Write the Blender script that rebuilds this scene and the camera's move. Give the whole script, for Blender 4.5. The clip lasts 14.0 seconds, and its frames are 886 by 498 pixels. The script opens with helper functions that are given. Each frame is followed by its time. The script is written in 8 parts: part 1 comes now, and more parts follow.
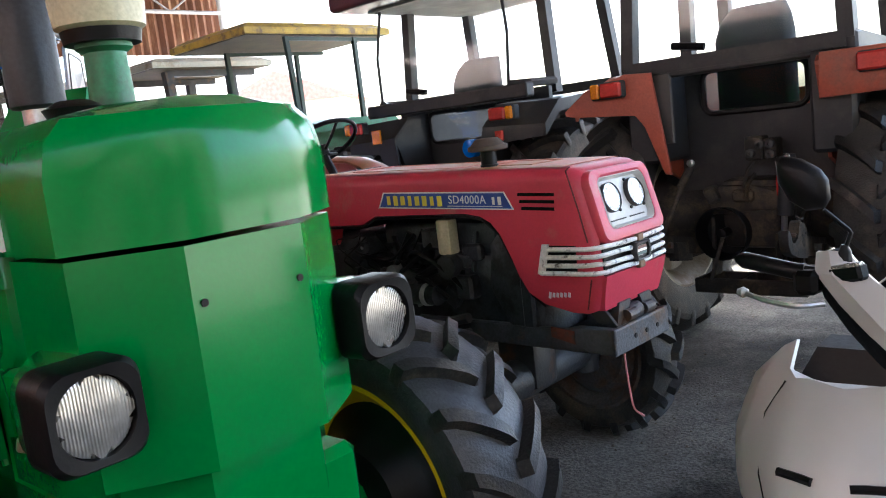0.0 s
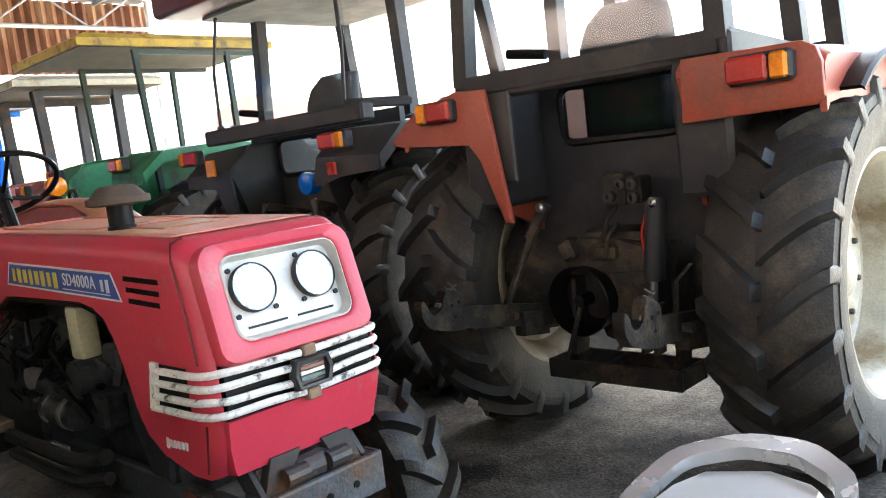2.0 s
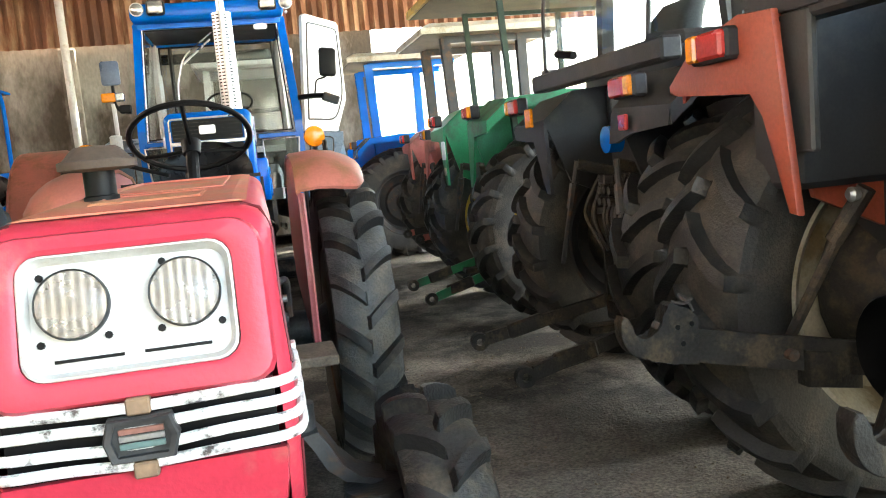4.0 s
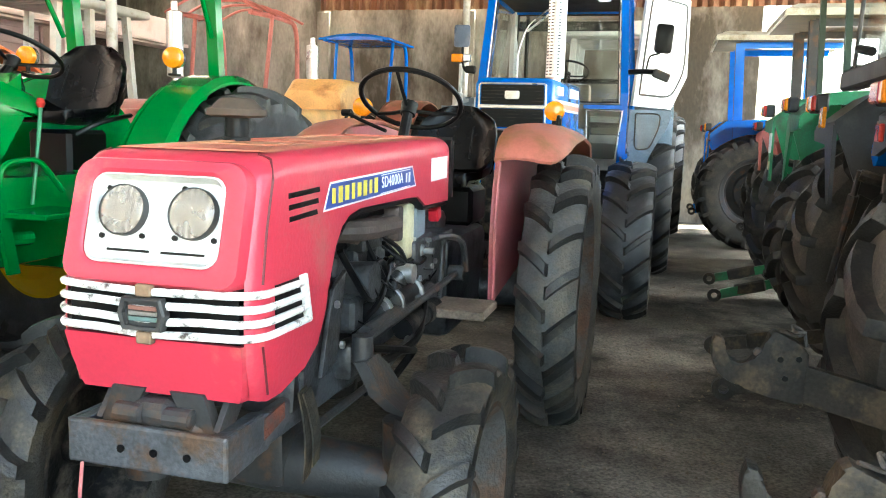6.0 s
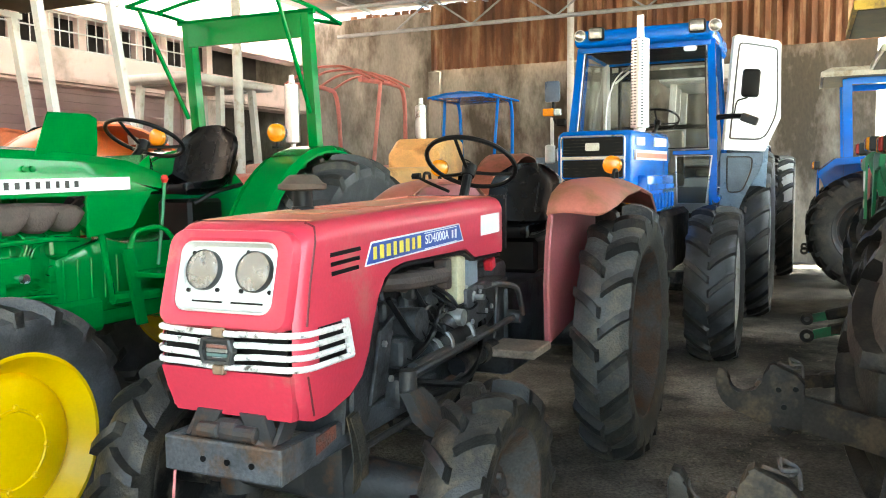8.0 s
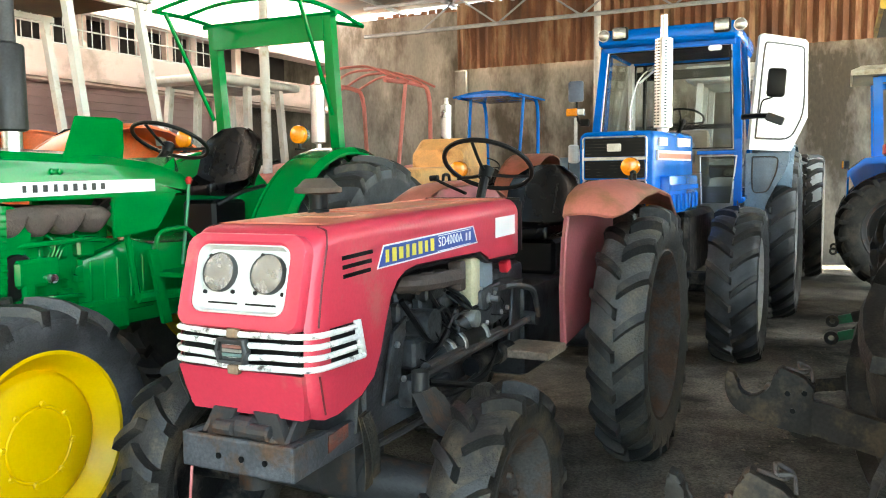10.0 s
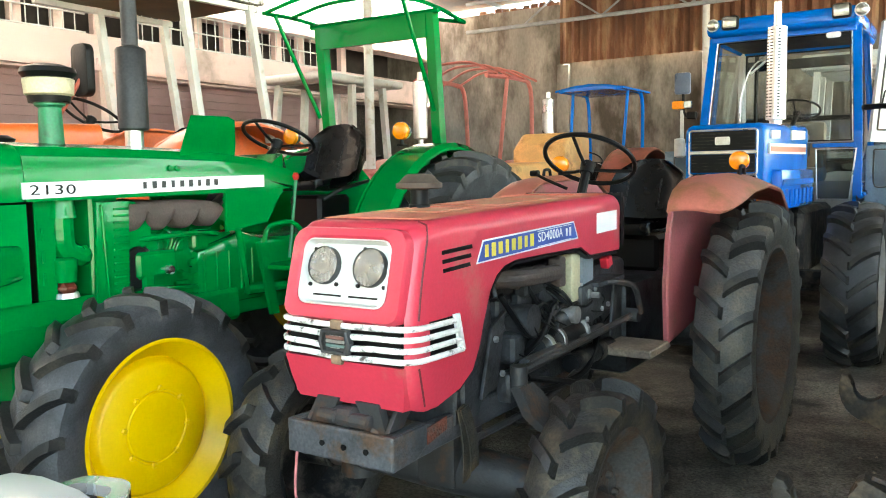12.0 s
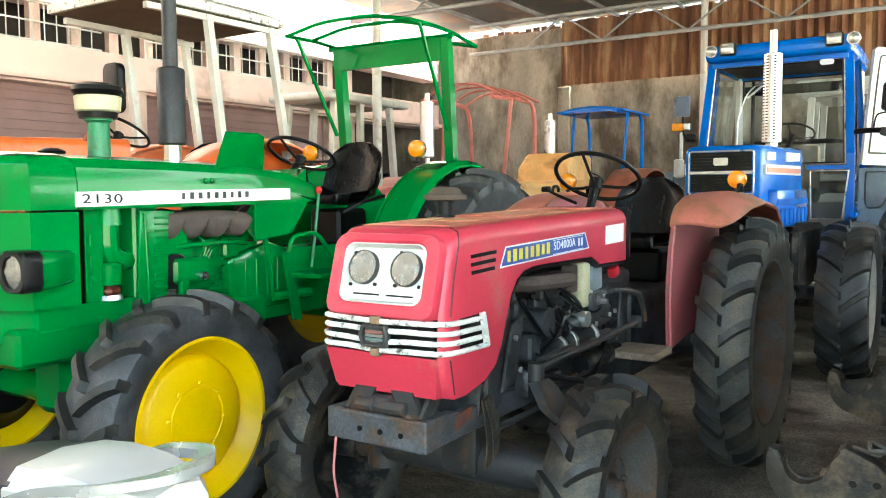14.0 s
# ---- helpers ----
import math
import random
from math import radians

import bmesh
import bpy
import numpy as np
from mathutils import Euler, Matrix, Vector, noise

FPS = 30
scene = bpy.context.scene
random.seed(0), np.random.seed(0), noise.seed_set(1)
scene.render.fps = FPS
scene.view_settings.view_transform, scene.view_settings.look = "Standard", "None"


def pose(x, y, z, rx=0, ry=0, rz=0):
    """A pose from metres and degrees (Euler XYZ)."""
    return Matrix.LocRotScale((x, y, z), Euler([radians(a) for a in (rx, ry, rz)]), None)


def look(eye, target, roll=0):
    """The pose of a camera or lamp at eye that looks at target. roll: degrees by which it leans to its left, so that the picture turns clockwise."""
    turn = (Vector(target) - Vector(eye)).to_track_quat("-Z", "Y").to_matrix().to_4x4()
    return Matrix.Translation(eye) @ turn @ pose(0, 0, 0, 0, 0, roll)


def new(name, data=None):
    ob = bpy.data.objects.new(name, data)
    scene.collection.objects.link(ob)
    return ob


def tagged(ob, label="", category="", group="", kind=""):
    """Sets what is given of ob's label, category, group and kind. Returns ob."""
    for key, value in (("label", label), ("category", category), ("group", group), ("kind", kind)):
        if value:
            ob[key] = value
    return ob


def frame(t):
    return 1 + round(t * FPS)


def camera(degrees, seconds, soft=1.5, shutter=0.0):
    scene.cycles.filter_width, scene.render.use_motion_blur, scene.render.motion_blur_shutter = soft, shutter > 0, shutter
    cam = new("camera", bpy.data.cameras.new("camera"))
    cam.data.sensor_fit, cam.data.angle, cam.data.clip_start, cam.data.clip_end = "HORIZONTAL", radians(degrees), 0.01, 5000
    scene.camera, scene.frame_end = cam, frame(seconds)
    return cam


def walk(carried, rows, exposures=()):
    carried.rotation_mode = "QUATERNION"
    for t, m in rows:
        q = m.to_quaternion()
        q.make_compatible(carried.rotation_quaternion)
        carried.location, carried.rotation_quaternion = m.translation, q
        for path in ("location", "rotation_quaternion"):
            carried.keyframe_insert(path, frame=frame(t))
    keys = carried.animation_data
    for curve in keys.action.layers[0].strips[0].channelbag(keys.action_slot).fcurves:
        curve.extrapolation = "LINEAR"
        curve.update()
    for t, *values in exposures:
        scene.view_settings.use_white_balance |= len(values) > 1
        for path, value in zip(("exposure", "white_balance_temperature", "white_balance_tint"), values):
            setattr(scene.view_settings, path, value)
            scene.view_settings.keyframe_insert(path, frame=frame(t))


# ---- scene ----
cam = camera(57.3, 14.0, 1.05)
PATH = [
    (0, (-2.577, -1.574, 1.473), (-1.152, -0.198, 1.192), -6.8),
    (0.5, (-2.152, -1.504, 1.462), (-0.677, -0.181, 1.192), -6.3),
    (1, (-1.759, -1.581, 1.465), (-0.276, -0.259, 1.234), -6.6),
    (1.5, (-1.41, -1.54, 1.429), (0.036, -0.178, 1.198), -6.0),
    (2, (-1.047, -1.536, 1.414), (0.381, -0.155, 1.185), -6.7),
    (2.5, (-0.691, -1.573, 1.403), (0.516, -0.003, 1.124), -7.6),
    (3, (-0.354, -1.44, 1.38), (0.629, 0.28, 1.102), -6.9),
    (3.5, (-0.028, -1.428, 1.376), (0.607, 0.454, 1.145), -7.3),
    (4, (0.213, -1.332, 1.357), (0.637, 0.608, 1.119), -5.3),
    (4.2, (0.327, -1.219, 1.354), (0.607, 0.748, 1.124), -4.8),
    (6.3, (1.125, -1.524, 1.36), (0.535, 0.364, 1.062), 1.9),
    (6.5, (1.205, -1.544, 1.365), (0.567, 0.327, 1.063), 1.7),
    (7, (1.296, -1.609, 1.366), (0.562, 0.233, 1.101), 1.3),
    (7.5, (1.335, -1.719, 1.369), (0.544, 0.104, 1.14), 0.3),
    (8, (1.396, -1.739, 1.412), (0.58, 0.079, 1.242), -0.7),
    (8.2, (1.439, -1.737, 1.421), (0.611, 0.077, 1.263), -0.8),
    (10.5, (1.461, -1.756, 1.43), (0.541, 0.011, 1.246), -0.6),
    (11, (1.458, -1.754, 1.429), (0.464, -0.028, 1.245), -0.8),
    (11.5, (1.465, -1.756, 1.432), (0.41, -0.067, 1.247), -0.9),
    (12, (1.469, -1.761, 1.43), (0.375, -0.097, 1.248), -0.9),
    (12.5, (1.472, -1.778, 1.427), (0.35, -0.132, 1.245), -1.0),
    (13, (1.479, -1.815, 1.422), (0.363, -0.165, 1.246), -0.9),
    (13.5, (1.507, -1.886, 1.417), (0.405, -0.223, 1.272), -0.3),
    (14, (1.525, -2.028, 1.406), (0.436, -0.356, 1.272), -0.3),
]
walk(cam, [(t, look(eye, target, roll)) for t, eye, target, roll in PATH], [(0, 3.55, 6000, 8), (2, 3.95, 6500, 4), (3.2, 4.4, 6950, 0), (6, 4.72, 6850, -5), (8, 4.5, 6950, -6), (14, 4.37, 6900, -8)])

# ---- light ----
world = bpy.data.worlds.new("world")
scene.world = world
world.use_nodes = True
wn = world.node_tree
sky = wn.nodes.new("ShaderNodeTexSky")
sky.sky_type = "NISHITA"
sky.sun_disc = False
sky.sun_elevation, sky.sun_rotation = radians(61), radians(63)
sky.air_density, sky.dust_density = 1.0, 4.0
wn.nodes["Background"].inputs["Strength"].default_value = 0.15
wn.links.new(sky.outputs["Color"], wn.nodes["Background"].inputs["Color"])
sun = new("sun", bpy.data.lights.new("sun", "SUN"))
sun.data.energy, sun.data.angle, sun.data.color = 4.5, radians(2.0), (1.0, 0.95, 0.88)
sun.matrix_world = look((5, 2.5, 10), (0, 0, 0))


# ---- materials ----
def mat(name, base, rough=0.5, metal=0.0, var=0.25, scale=6.0, bump=0.05, fine=90.0, stain=None, amount=0.0, stain_scale=3.0, coat=0.0, spec=0.5, stretch=1.0, grain=0.12):
    """A surface with slow tone changes, fine grain and, where stain is given, patches of that colour."""
    m = bpy.data.materials.new(name)
    m.use_nodes = True
    nt = m.node_tree
    b = nt.nodes["Principled BSDF"]
    tc = nt.nodes.new("ShaderNodeTexCoord")
    n1 = nt.nodes.new("ShaderNodeTexNoise")
    n1.inputs["Scale"].default_value, n1.inputs["Detail"].default_value = scale, 5.0
    n2 = nt.nodes.new("ShaderNodeTexNoise")
    n2.inputs["Scale"].default_value, n2.inputs["Detail"].default_value = fine, 3.0
    mp = nt.nodes.new("ShaderNodeMapping")
    mp.inputs["Scale"].default_value = (1, 1, stretch)
    nt.links.new(tc.outputs["Object"], mp.inputs["Vector"])
    for n in (n1, n2):
        nt.links.new(mp.outputs["Vector"], n.inputs["Vector"])
    ramp = nt.nodes.new("ShaderNodeValToRGB")
    ramp.color_ramp.elements[0].position, ramp.color_ramp.elements[1].position = 0.3, 0.7
    ramp.color_ramp.elements[0].color = (*[c * (1 - var) for c in base], 1)
    ramp.color_ramp.elements[1].color = (*[min(1, c * (1 + var * 0.7)) for c in base], 1)
    nt.links.new(n1.outputs["Fac"], ramp.inputs["Fac"])
    out = ramp.outputs["Color"]
    if stain:
        n3 = nt.nodes.new("ShaderNodeTexNoise")
        n3.inputs["Scale"].default_value, n3.inputs["Detail"].default_value, n3.inputs["Roughness"].default_value = stain_scale, 9.0, 0.65
        nt.links.new(mp.outputs["Vector"], n3.inputs["Vector"])
        mask = nt.nodes.new("ShaderNodeValToRGB")
        mask.color_ramp.elements[0].position, mask.color_ramp.elements[1].position = 0.62 - amount * 0.4, 0.72 - amount * 0.3
        nt.links.new(n3.outputs["Fac"], mask.inputs["Fac"])
        mix = nt.nodes.new("ShaderNodeMix")
        mix.data_type = "RGBA"
        nt.links.new(mask.outputs["Color"], mix.inputs["Factor"])
        nt.links.new(out, mix.inputs["A"])
        mix.inputs["B"].default_value = (*stain, 1)
        out = mix.outputs["Result"]
    if bump:
        speck = nt.nodes.new("ShaderNodeMapRange")
        speck.inputs["From Min"].default_value, speck.inputs["From Max"].default_value = 0.3, 0.7
        speck.inputs["To Min"].default_value, speck.inputs["To Max"].default_value = 1 - grain, 1 + grain
        nt.links.new(n2.outputs["Fac"], speck.inputs["Value"])
        grit = nt.nodes.new("ShaderNodeVectorMath")
        grit.operation = "SCALE"
        nt.links.new(out, grit.inputs["Vector"])
        nt.links.new(speck.outputs["Result"], grit.inputs["Scale"])
        out = grit.outputs["Vector"]
    nt.links.new(out, b.inputs["Base Color"])
    mr = nt.nodes.new("ShaderNodeMapRange")
    mr.inputs["To Min"].default_value, mr.inputs["To Max"].default_value = max(0.02, rough - 0.12), min(1, rough + 0.12)
    nt.links.new(n1.outputs["Fac"], mr.inputs["Value"])
    nt.links.new(mr.outputs["Result"], b.inputs["Roughness"])
    b.inputs["Metallic"].default_value = metal
    b.inputs["Specular IOR Level"].default_value = spec
    b.inputs["Coat Weight"].default_value = coat
    if bump:
        bp = nt.nodes.new("ShaderNodeBump")
        bp.inputs["Strength"].default_value, bp.inputs["Distance"].default_value = bump * 4, 0.004
        nt.links.new(n2.outputs["Fac"], bp.inputs["Height"])
        nt.links.new(bp.outputs["Normal"], b.inputs["Normal"])
    return m


def glass(name, tint, rough=0.05, mix=0.85):
    """Window glass: mostly clear, with a mirror-like surface."""
    m = bpy.data.materials.new(name)
    m.use_nodes = True
    nt = m.node_tree
    nt.nodes.remove(nt.nodes["Principled BSDF"])
    clear, shiny = nt.nodes.new("ShaderNodeBsdfTransparent"), nt.nodes.new("ShaderNodeBsdfGlossy")
    clear.inputs["Color"].default_value = (*tint, 1)
    shiny.inputs["Roughness"].default_value = rough
    facing = nt.nodes.new("ShaderNodeLayerWeight")
    power, fres = nt.nodes.new("ShaderNodeMath"), nt.nodes.new("ShaderNodeMath")
    power.operation, fres.operation = "POWER", "MULTIPLY_ADD"
    power.inputs[1].default_value, fres.inputs[1].default_value, fres.inputs[2].default_value = 4.0, 0.7, 0.03
    nt.links.new(facing.outputs["Facing"], power.inputs[0])
    nt.links.new(power.outputs["Value"], fres.inputs[0])
    mx = nt.nodes.new("ShaderNodeMixShader")
    nt.links.new(fres.outputs["Value"], mx.inputs["Fac"])
    nt.links.new(clear.outputs["BSDF"], mx.inputs[1])
    nt.links.new(shiny.outputs["BSDF"], mx.inputs[2])
    nt.links.new(mx.outputs["Shader"], nt.nodes["Material Output"].inputs["Surface"])
    return m


RED = mat("faded_red_paint", (0.50, 0.034, 0.064), 0.40, var=0.07, scale=4, grain=0.05, stain=(0.44, 0.09, 0.09), amount=0.12, stain_scale=6)
RED_TOP = mat("sun_bleached_red", (0.52, 0.14, 0.09), 0.55, var=0.2, scale=5, stain=(0.42, 0.20, 0.10), amount=0.42, stain_scale=4)
FENDERSIDE = mat("faded_pink_fender_side", (0.33, 0.085, 0.09), 0.5, var=0.15, scale=4, stain=(0.24, 0.10, 0.07), amount=0.25, stain_scale=5)
RUSTRED = mat("rusty_red_fender", (0.46, 0.15, 0.11), 0.40, var=0.25, scale=3, grain=0.07, stain=(0.25, 0.11, 0.05), amount=0.36, stain_scale=4)
GREEN = mat("new_green_paint", (0.0006, 0.178, 0.030), 0.15, var=0.12, scale=3, bump=0.012, spec=0.26, coat=0.08, grain=0.04)
OLDGREEN = mat("old_green_paint", (0.014, 0.19, 0.075), 0.45, var=0.2, stain=(0.03, 0.08, 0.04), amount=0.25)
YELLOW = mat("yellow_rim_paint", (0.72, 0.46, 0.003), 0.42, var=0.1, scale=3, bump=0.02, spec=0.3, grain=0.03)
OLDYELLOW = mat("weathered_yellow", (0.50, 0.33, 0.03), 0.5, var=0.25, stain=(0.18, 0.11, 0.03), amount=0.3, stain_scale=8)
BLUE = mat("bright_blue_paint", (0.0004, 0.132, 0.56), 0.22, spec=0.3, var=0.15, scale=4, bump=0.02, coat=0.1, grain=0.04)
ORANGE = mat("orange_paint", (0.70, 0.13, 0.025), 0.4, var=0.15, stain=(0.5, 0.16, 0.06), amount=0.2)
AMBERP = mat("yellow_orange_paint", (0.82, 0.46, 0.17), 0.45, var=0.2, stain=(0.45, 0.2, 0.06), amount=0.25)
KRED = mat("red_orange_paint", (0.36, 0.072, 0.038), 0.42, var=0.15, scale=4, stain=(0.25, 0.08, 0.05), amount=0.15)
PINK = mat("faded_pink_red_paint", (0.48, 0.14, 0.12), 0.55, var=0.2, stain=(0.3, 0.1, 0.07), amount=0.3)
WHITE = mat("white_paint", (0.56, 0.555, 0.53), 0.4, var=0.10, grain=0.05, stain=(0.42, 0.38, 0.30), amount=0.12, stain_scale=9)
BARWHITE = mat("chipped_white_paint", (0.70, 0.69, 0.66), 0.45, var=0.1, stain=(0.05, 0.035, 0.03), amount=0.22, stain_scale=26)
CREAM = mat("cream_rim_paint", (0.50, 0.46, 0.36), 0.45, var=0.2, stain=(0.25, 0.19, 0.11), amount=0.3)
RUBBER = mat("tyre_rubber", (0.034, 0.036, 0.0395), 0.46, grain=0.25, var=0.45, scale=7, bump=0.12, fine=140, stain=(0.062, 0.064, 0.068), amount=0.36, stain_scale=6, spec=0.5)
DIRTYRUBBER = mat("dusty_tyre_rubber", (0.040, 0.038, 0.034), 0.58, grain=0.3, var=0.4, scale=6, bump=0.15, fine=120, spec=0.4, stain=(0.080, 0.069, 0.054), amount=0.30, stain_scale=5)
BLACK = mat("black_plastic", (0.004, 0.004, 0.0045), 0.42, var=0.25, bump=0.04, spec=0.2)
SEATBLACK = mat("black_vinyl", (0.002, 0.002, 0.0028), 0.27, var=0.25, bump=0.03, fine=240, spec=0.14)
DARKIRON = mat("greasy_dark_iron", (0.006, 0.006, 0.0066), 0.6, spec=0.2, metal=0.0, var=0.45, scale=12, bump=0.15, stain=(0.06, 0.05, 0.04), amount=0.33, stain_scale=9)
GREYIRON = mat("grey_painted_iron", (0.033, 0.033, 0.034), 0.5, metal=0.1, var=0.3, scale=7, bump=0.1, stain=(0.09, 0.045, 0.022), amount=0.2, stain_scale=8)
RUSTIRON = mat("rusty_iron", (0.095, 0.052, 0.03), 0.75, metal=0.1, var=0.5, grain=0.25, scale=10, bump=0.2, stain=(0.078, 0.074, 0.070), amount=0.5, stain_scale=7)
STEEL = mat("bright_steel", (0.62, 0.62, 0.62), 0.3, metal=0.9, var=0.2, bump=0.05)
ENGINEGREY = mat("worn_grey_engine_paint", (0.046, 0.049, 0.055), 0.45, metal=0.15, var=0.4, scale=9, bump=0.12, grain=0.2, stain=(0.010, 0.010, 0.010), amount=0.40, stain_scale=9)
MUDRUBBER = mat("muddy_tyre_rubber", (0.032, 0.030, 0.027), 0.55, grain=0.3, var=0.5, scale=9, bump=0.2, fine=120, spec=0.45, stain=(0.080, 0.064, 0.042), amount=0.34, stain_scale=7)
DUSTRUBBER = mat("dry_dusty_tyre_rubber", (0.064, 0.064, 0.061), 0.52, grain=0.3, var=0.5, scale=8, bump=0.2, fine=120, spec=0.5, stain=(0.100, 0.084, 0.060), amount=0.33, stain_scale=6)
LUGRUBBER = mat("worn_black_lug_rubber", (0.017, 0.0167, 0.016), 0.48, grain=0.3, var=0.5, scale=10, bump=0.15, fine=130, spec=0.5, stain=(0.050, 0.043, 0.033), amount=0.26, stain_scale=9)
BLUEGREY = mat("worn_blue_grey_paint", (0.060, 0.064, 0.071), 0.55, metal=0.15, var=0.45, scale=9, bump=0.15, grain=0.25, stain=(0.085, 0.05, 0.03), amount=0.18, stain_scale=8)
# dark iron lifted above DARKIRON to put haze into its colour, with dusty patches
SHEDIRON = mat("hazed_dusty_dark_iron", (0.024, 0.0215, 0.018), 0.65, var=0.45, scale=10, bump=0.2, grain=0.25, spec=0.35, stain=(0.075, 0.055, 0.034), amount=0.33, stain_scale=9)
# cab black raised over BLACK so the colour carries haze, plus paler random patches
CABBLACK = mat("hazed_dusty_cab_black", (0.026, 0.027, 0.029), 0.5, var=0.25, scale=5, bump=0.04, spec=0.4, stain=(0.05, 0.047, 0.043), amount=0.25)
CHROME = mat("chrome", (0.75, 0.75, 0.76), 0.12, metal=1.0, var=0.1, bump=0.0)
LENS = mat("lamp_glass", (0.44, 0.43, 0.40), 0.22, metal=0.7, var=0.3, scale=14, bump=0.03, fine=60)
ln = LENS.node_tree
wave = ln.nodes.new("ShaderNodeTexWave")
wave.bands_direction = "X"
wave.inputs["Scale"].default_value, wave.inputs["Distortion"].default_value = 60.0, 0.3
flute = ln.nodes.new("ShaderNodeBump")
flute.inputs["Strength"].default_value, flute.inputs["Distance"].default_value = 0.3, 0.003
coords = [n for n in ln.nodes if n.bl_idname == "ShaderNodeTexCoord"][0]
ln.links.new(coords.outputs["Object"], wave.inputs["Vector"])
ln.links.new(wave.outputs["Color"], flute.inputs["Height"])
ln.links.new(flute.outputs["Normal"], ln.nodes["Principled BSDF"].inputs["Normal"])
REFLECTOR = mat("dulled_reflector", (0.52, 0.52, 0.525), 0.26, metal=0.75, var=0.2, scale=30, bump=0.0)
RIBGLASS = glass("ribbed_lamp_glass", (0.90, 0.90, 0.86), 0.12)
rg = RIBGLASS.node_tree
rib, rib_bump, rib_at = rg.nodes.new("ShaderNodeTexWave"), rg.nodes.new("ShaderNodeBump"), rg.nodes.new("ShaderNodeTexCoord")
rib.bands_direction = "X"
rib.inputs["Scale"].default_value, rib.inputs["Distortion"].default_value = 22.0, 0.8
rib_bump.inputs["Strength"].default_value, rib_bump.inputs["Distance"].default_value = 0.6, 0.004
rg.links.new(rib_at.outputs["Object"], rib.inputs["Vector"])
rg.links.new(rib.outputs["Color"], rib_bump.inputs["Height"])
for node in rg.nodes:
    if node.bl_idname == "ShaderNodeBsdfGlossy":
        rg.links.new(rib_bump.outputs["Normal"], node.inputs["Normal"])
streak = rg.nodes.new("ShaderNodeMapRange")
streak.inputs["To Min"].default_value, streak.inputs["To Max"].default_value = 0.74, 0.98
rg.links.new(rib.outputs["Color"], streak.inputs["Value"])
for node in rg.nodes:
    if node.bl_idname == "ShaderNodeBsdfTransparent":
        rg.links.new(streak.outputs["Result"], node.inputs["Color"])
AMBER = mat("amber_lens", (0.85, 0.27, 0.01), 0.2, var=0.2, bump=0.03, coat=0.6)
TAILRED = mat("red_lens", (0.50, 0.035, 0.03), 0.25, var=0.2, coat=0.6)
BEIGE = mat("yellowed_plastic", (0.50, 0.46, 0.30), 0.4, var=0.15)
GLASS = glass("window_glass", (0.95, 0.97, 0.97))
DARKGLASS = glass("tinted_glass", (0.55, 0.60, 0.60))
DECALBLUE = mat("blue_decal", (0.03, 0.07, 0.32), 0.35, grain=0.03, var=0.1, bump=0)
DECALYELLOW = mat("yellow_decal", (0.75, 0.62, 0.08), 0.4, grain=0.03, var=0.1, bump=0)
DECALWHITE = mat("white_decal", (0.75, 0.75, 0.75), 0.4, grain=0.03, var=0.06, bump=0)
BIKEWHITE = mat("pearl_white_plastic", (0.46, 0.455, 0.43), 0.36, grain=0.03, var=0.08, scale=3, bump=0.0, coat=0.15)
CONCRETE = mat("stained_concrete_floor", (0.170, 0.151, 0.126), 0.9, var=0.55, scale=1.5, bump=0.5, grain=0.45, fine=75, spec=0.15, stain=(0.030, 0.027, 0.023), amount=0.46, stain_scale=0.8)


# ---- mesh tools ----
def part(name, bm, material, parent=None, label=""):
    """Links a bmesh as one mesh object under a thing or a part."""
    bmesh.ops.recalc_face_normals(bm, faces=bm.faces)
    me = bpy.data.meshes.new(name)
    bm.to_mesh(me)
    bm.free()
    me.materials.append(material)
    ob = new(name, me)
    ob.parent = parent
    if label:
        ob["label"] = label
    return ob


def pieces(name, bm, material, parent=None, label="", soft=0):
    """Links each loose piece of a bmesh as a mesh object of its own."""
    bm.verts.index_update()
    seen, out = set(), []
    for v0 in list(bm.verts):
        if v0.index in seen:
            continue
        stack, own = [v0], []
        seen.add(v0.index)
        while stack:
            v = stack.pop()
            own.append(v)
            for e in v.link_edges:
                w = e.other_vert(v)
                if w.index not in seen:
                    seen.add(w.index)
                    stack.append(w)
        own.sort(key=lambda v: v.index)
        one = bmesh.new()
        twin = {v.index: one.verts.new(v.co) for v in own}
        for f in {f for v in own for f in v.link_faces}:
            one.faces.new([twin[v.index] for v in f.verts])
        ob = part(name, one, material, parent, label)
        out.append(smooth(ob, soft) if soft else ob)
    bm.free()
    return out


def smooth(ob, angle=35):
    """Soft shading over all but sharp edges."""
    me = ob.data
    me.polygons.foreach_set("use_smooth", [True] * len(me.polygons))
    me.set_sharp_from_angle(angle=radians(angle))
    return ob


def thing(name, label, category, m=None, group="", kind=""):
    e = new(name)
    e.empty_display_size = 0.1
    if m is not None:
        e.matrix_basis = m
    return tagged(e, label, category, group, kind)


def bm_new():
    return bmesh.new()


def box(bm, c, s, rot=(0, 0, 0), bev=0.0, seg=1):
    r = bmesh.ops.create_cube(bm, size=1.0, matrix=pose(*c, *rot) @ Matrix.Diagonal((*s, 1)))
    if bev:
        es = list({e for v in r["verts"] for e in v.link_edges})
        bmesh.ops.bevel(bm, geom=es, offset=bev, segments=seg, profile=0.5, affect="EDGES")
    return bm


def ring_faces(bm, a, b, closed=True):
    n = len(a)
    for i in range(n if closed else n - 1):
        j = (i + 1) % n
        bm.faces.new((a[i], a[j], b[j], b[i]))


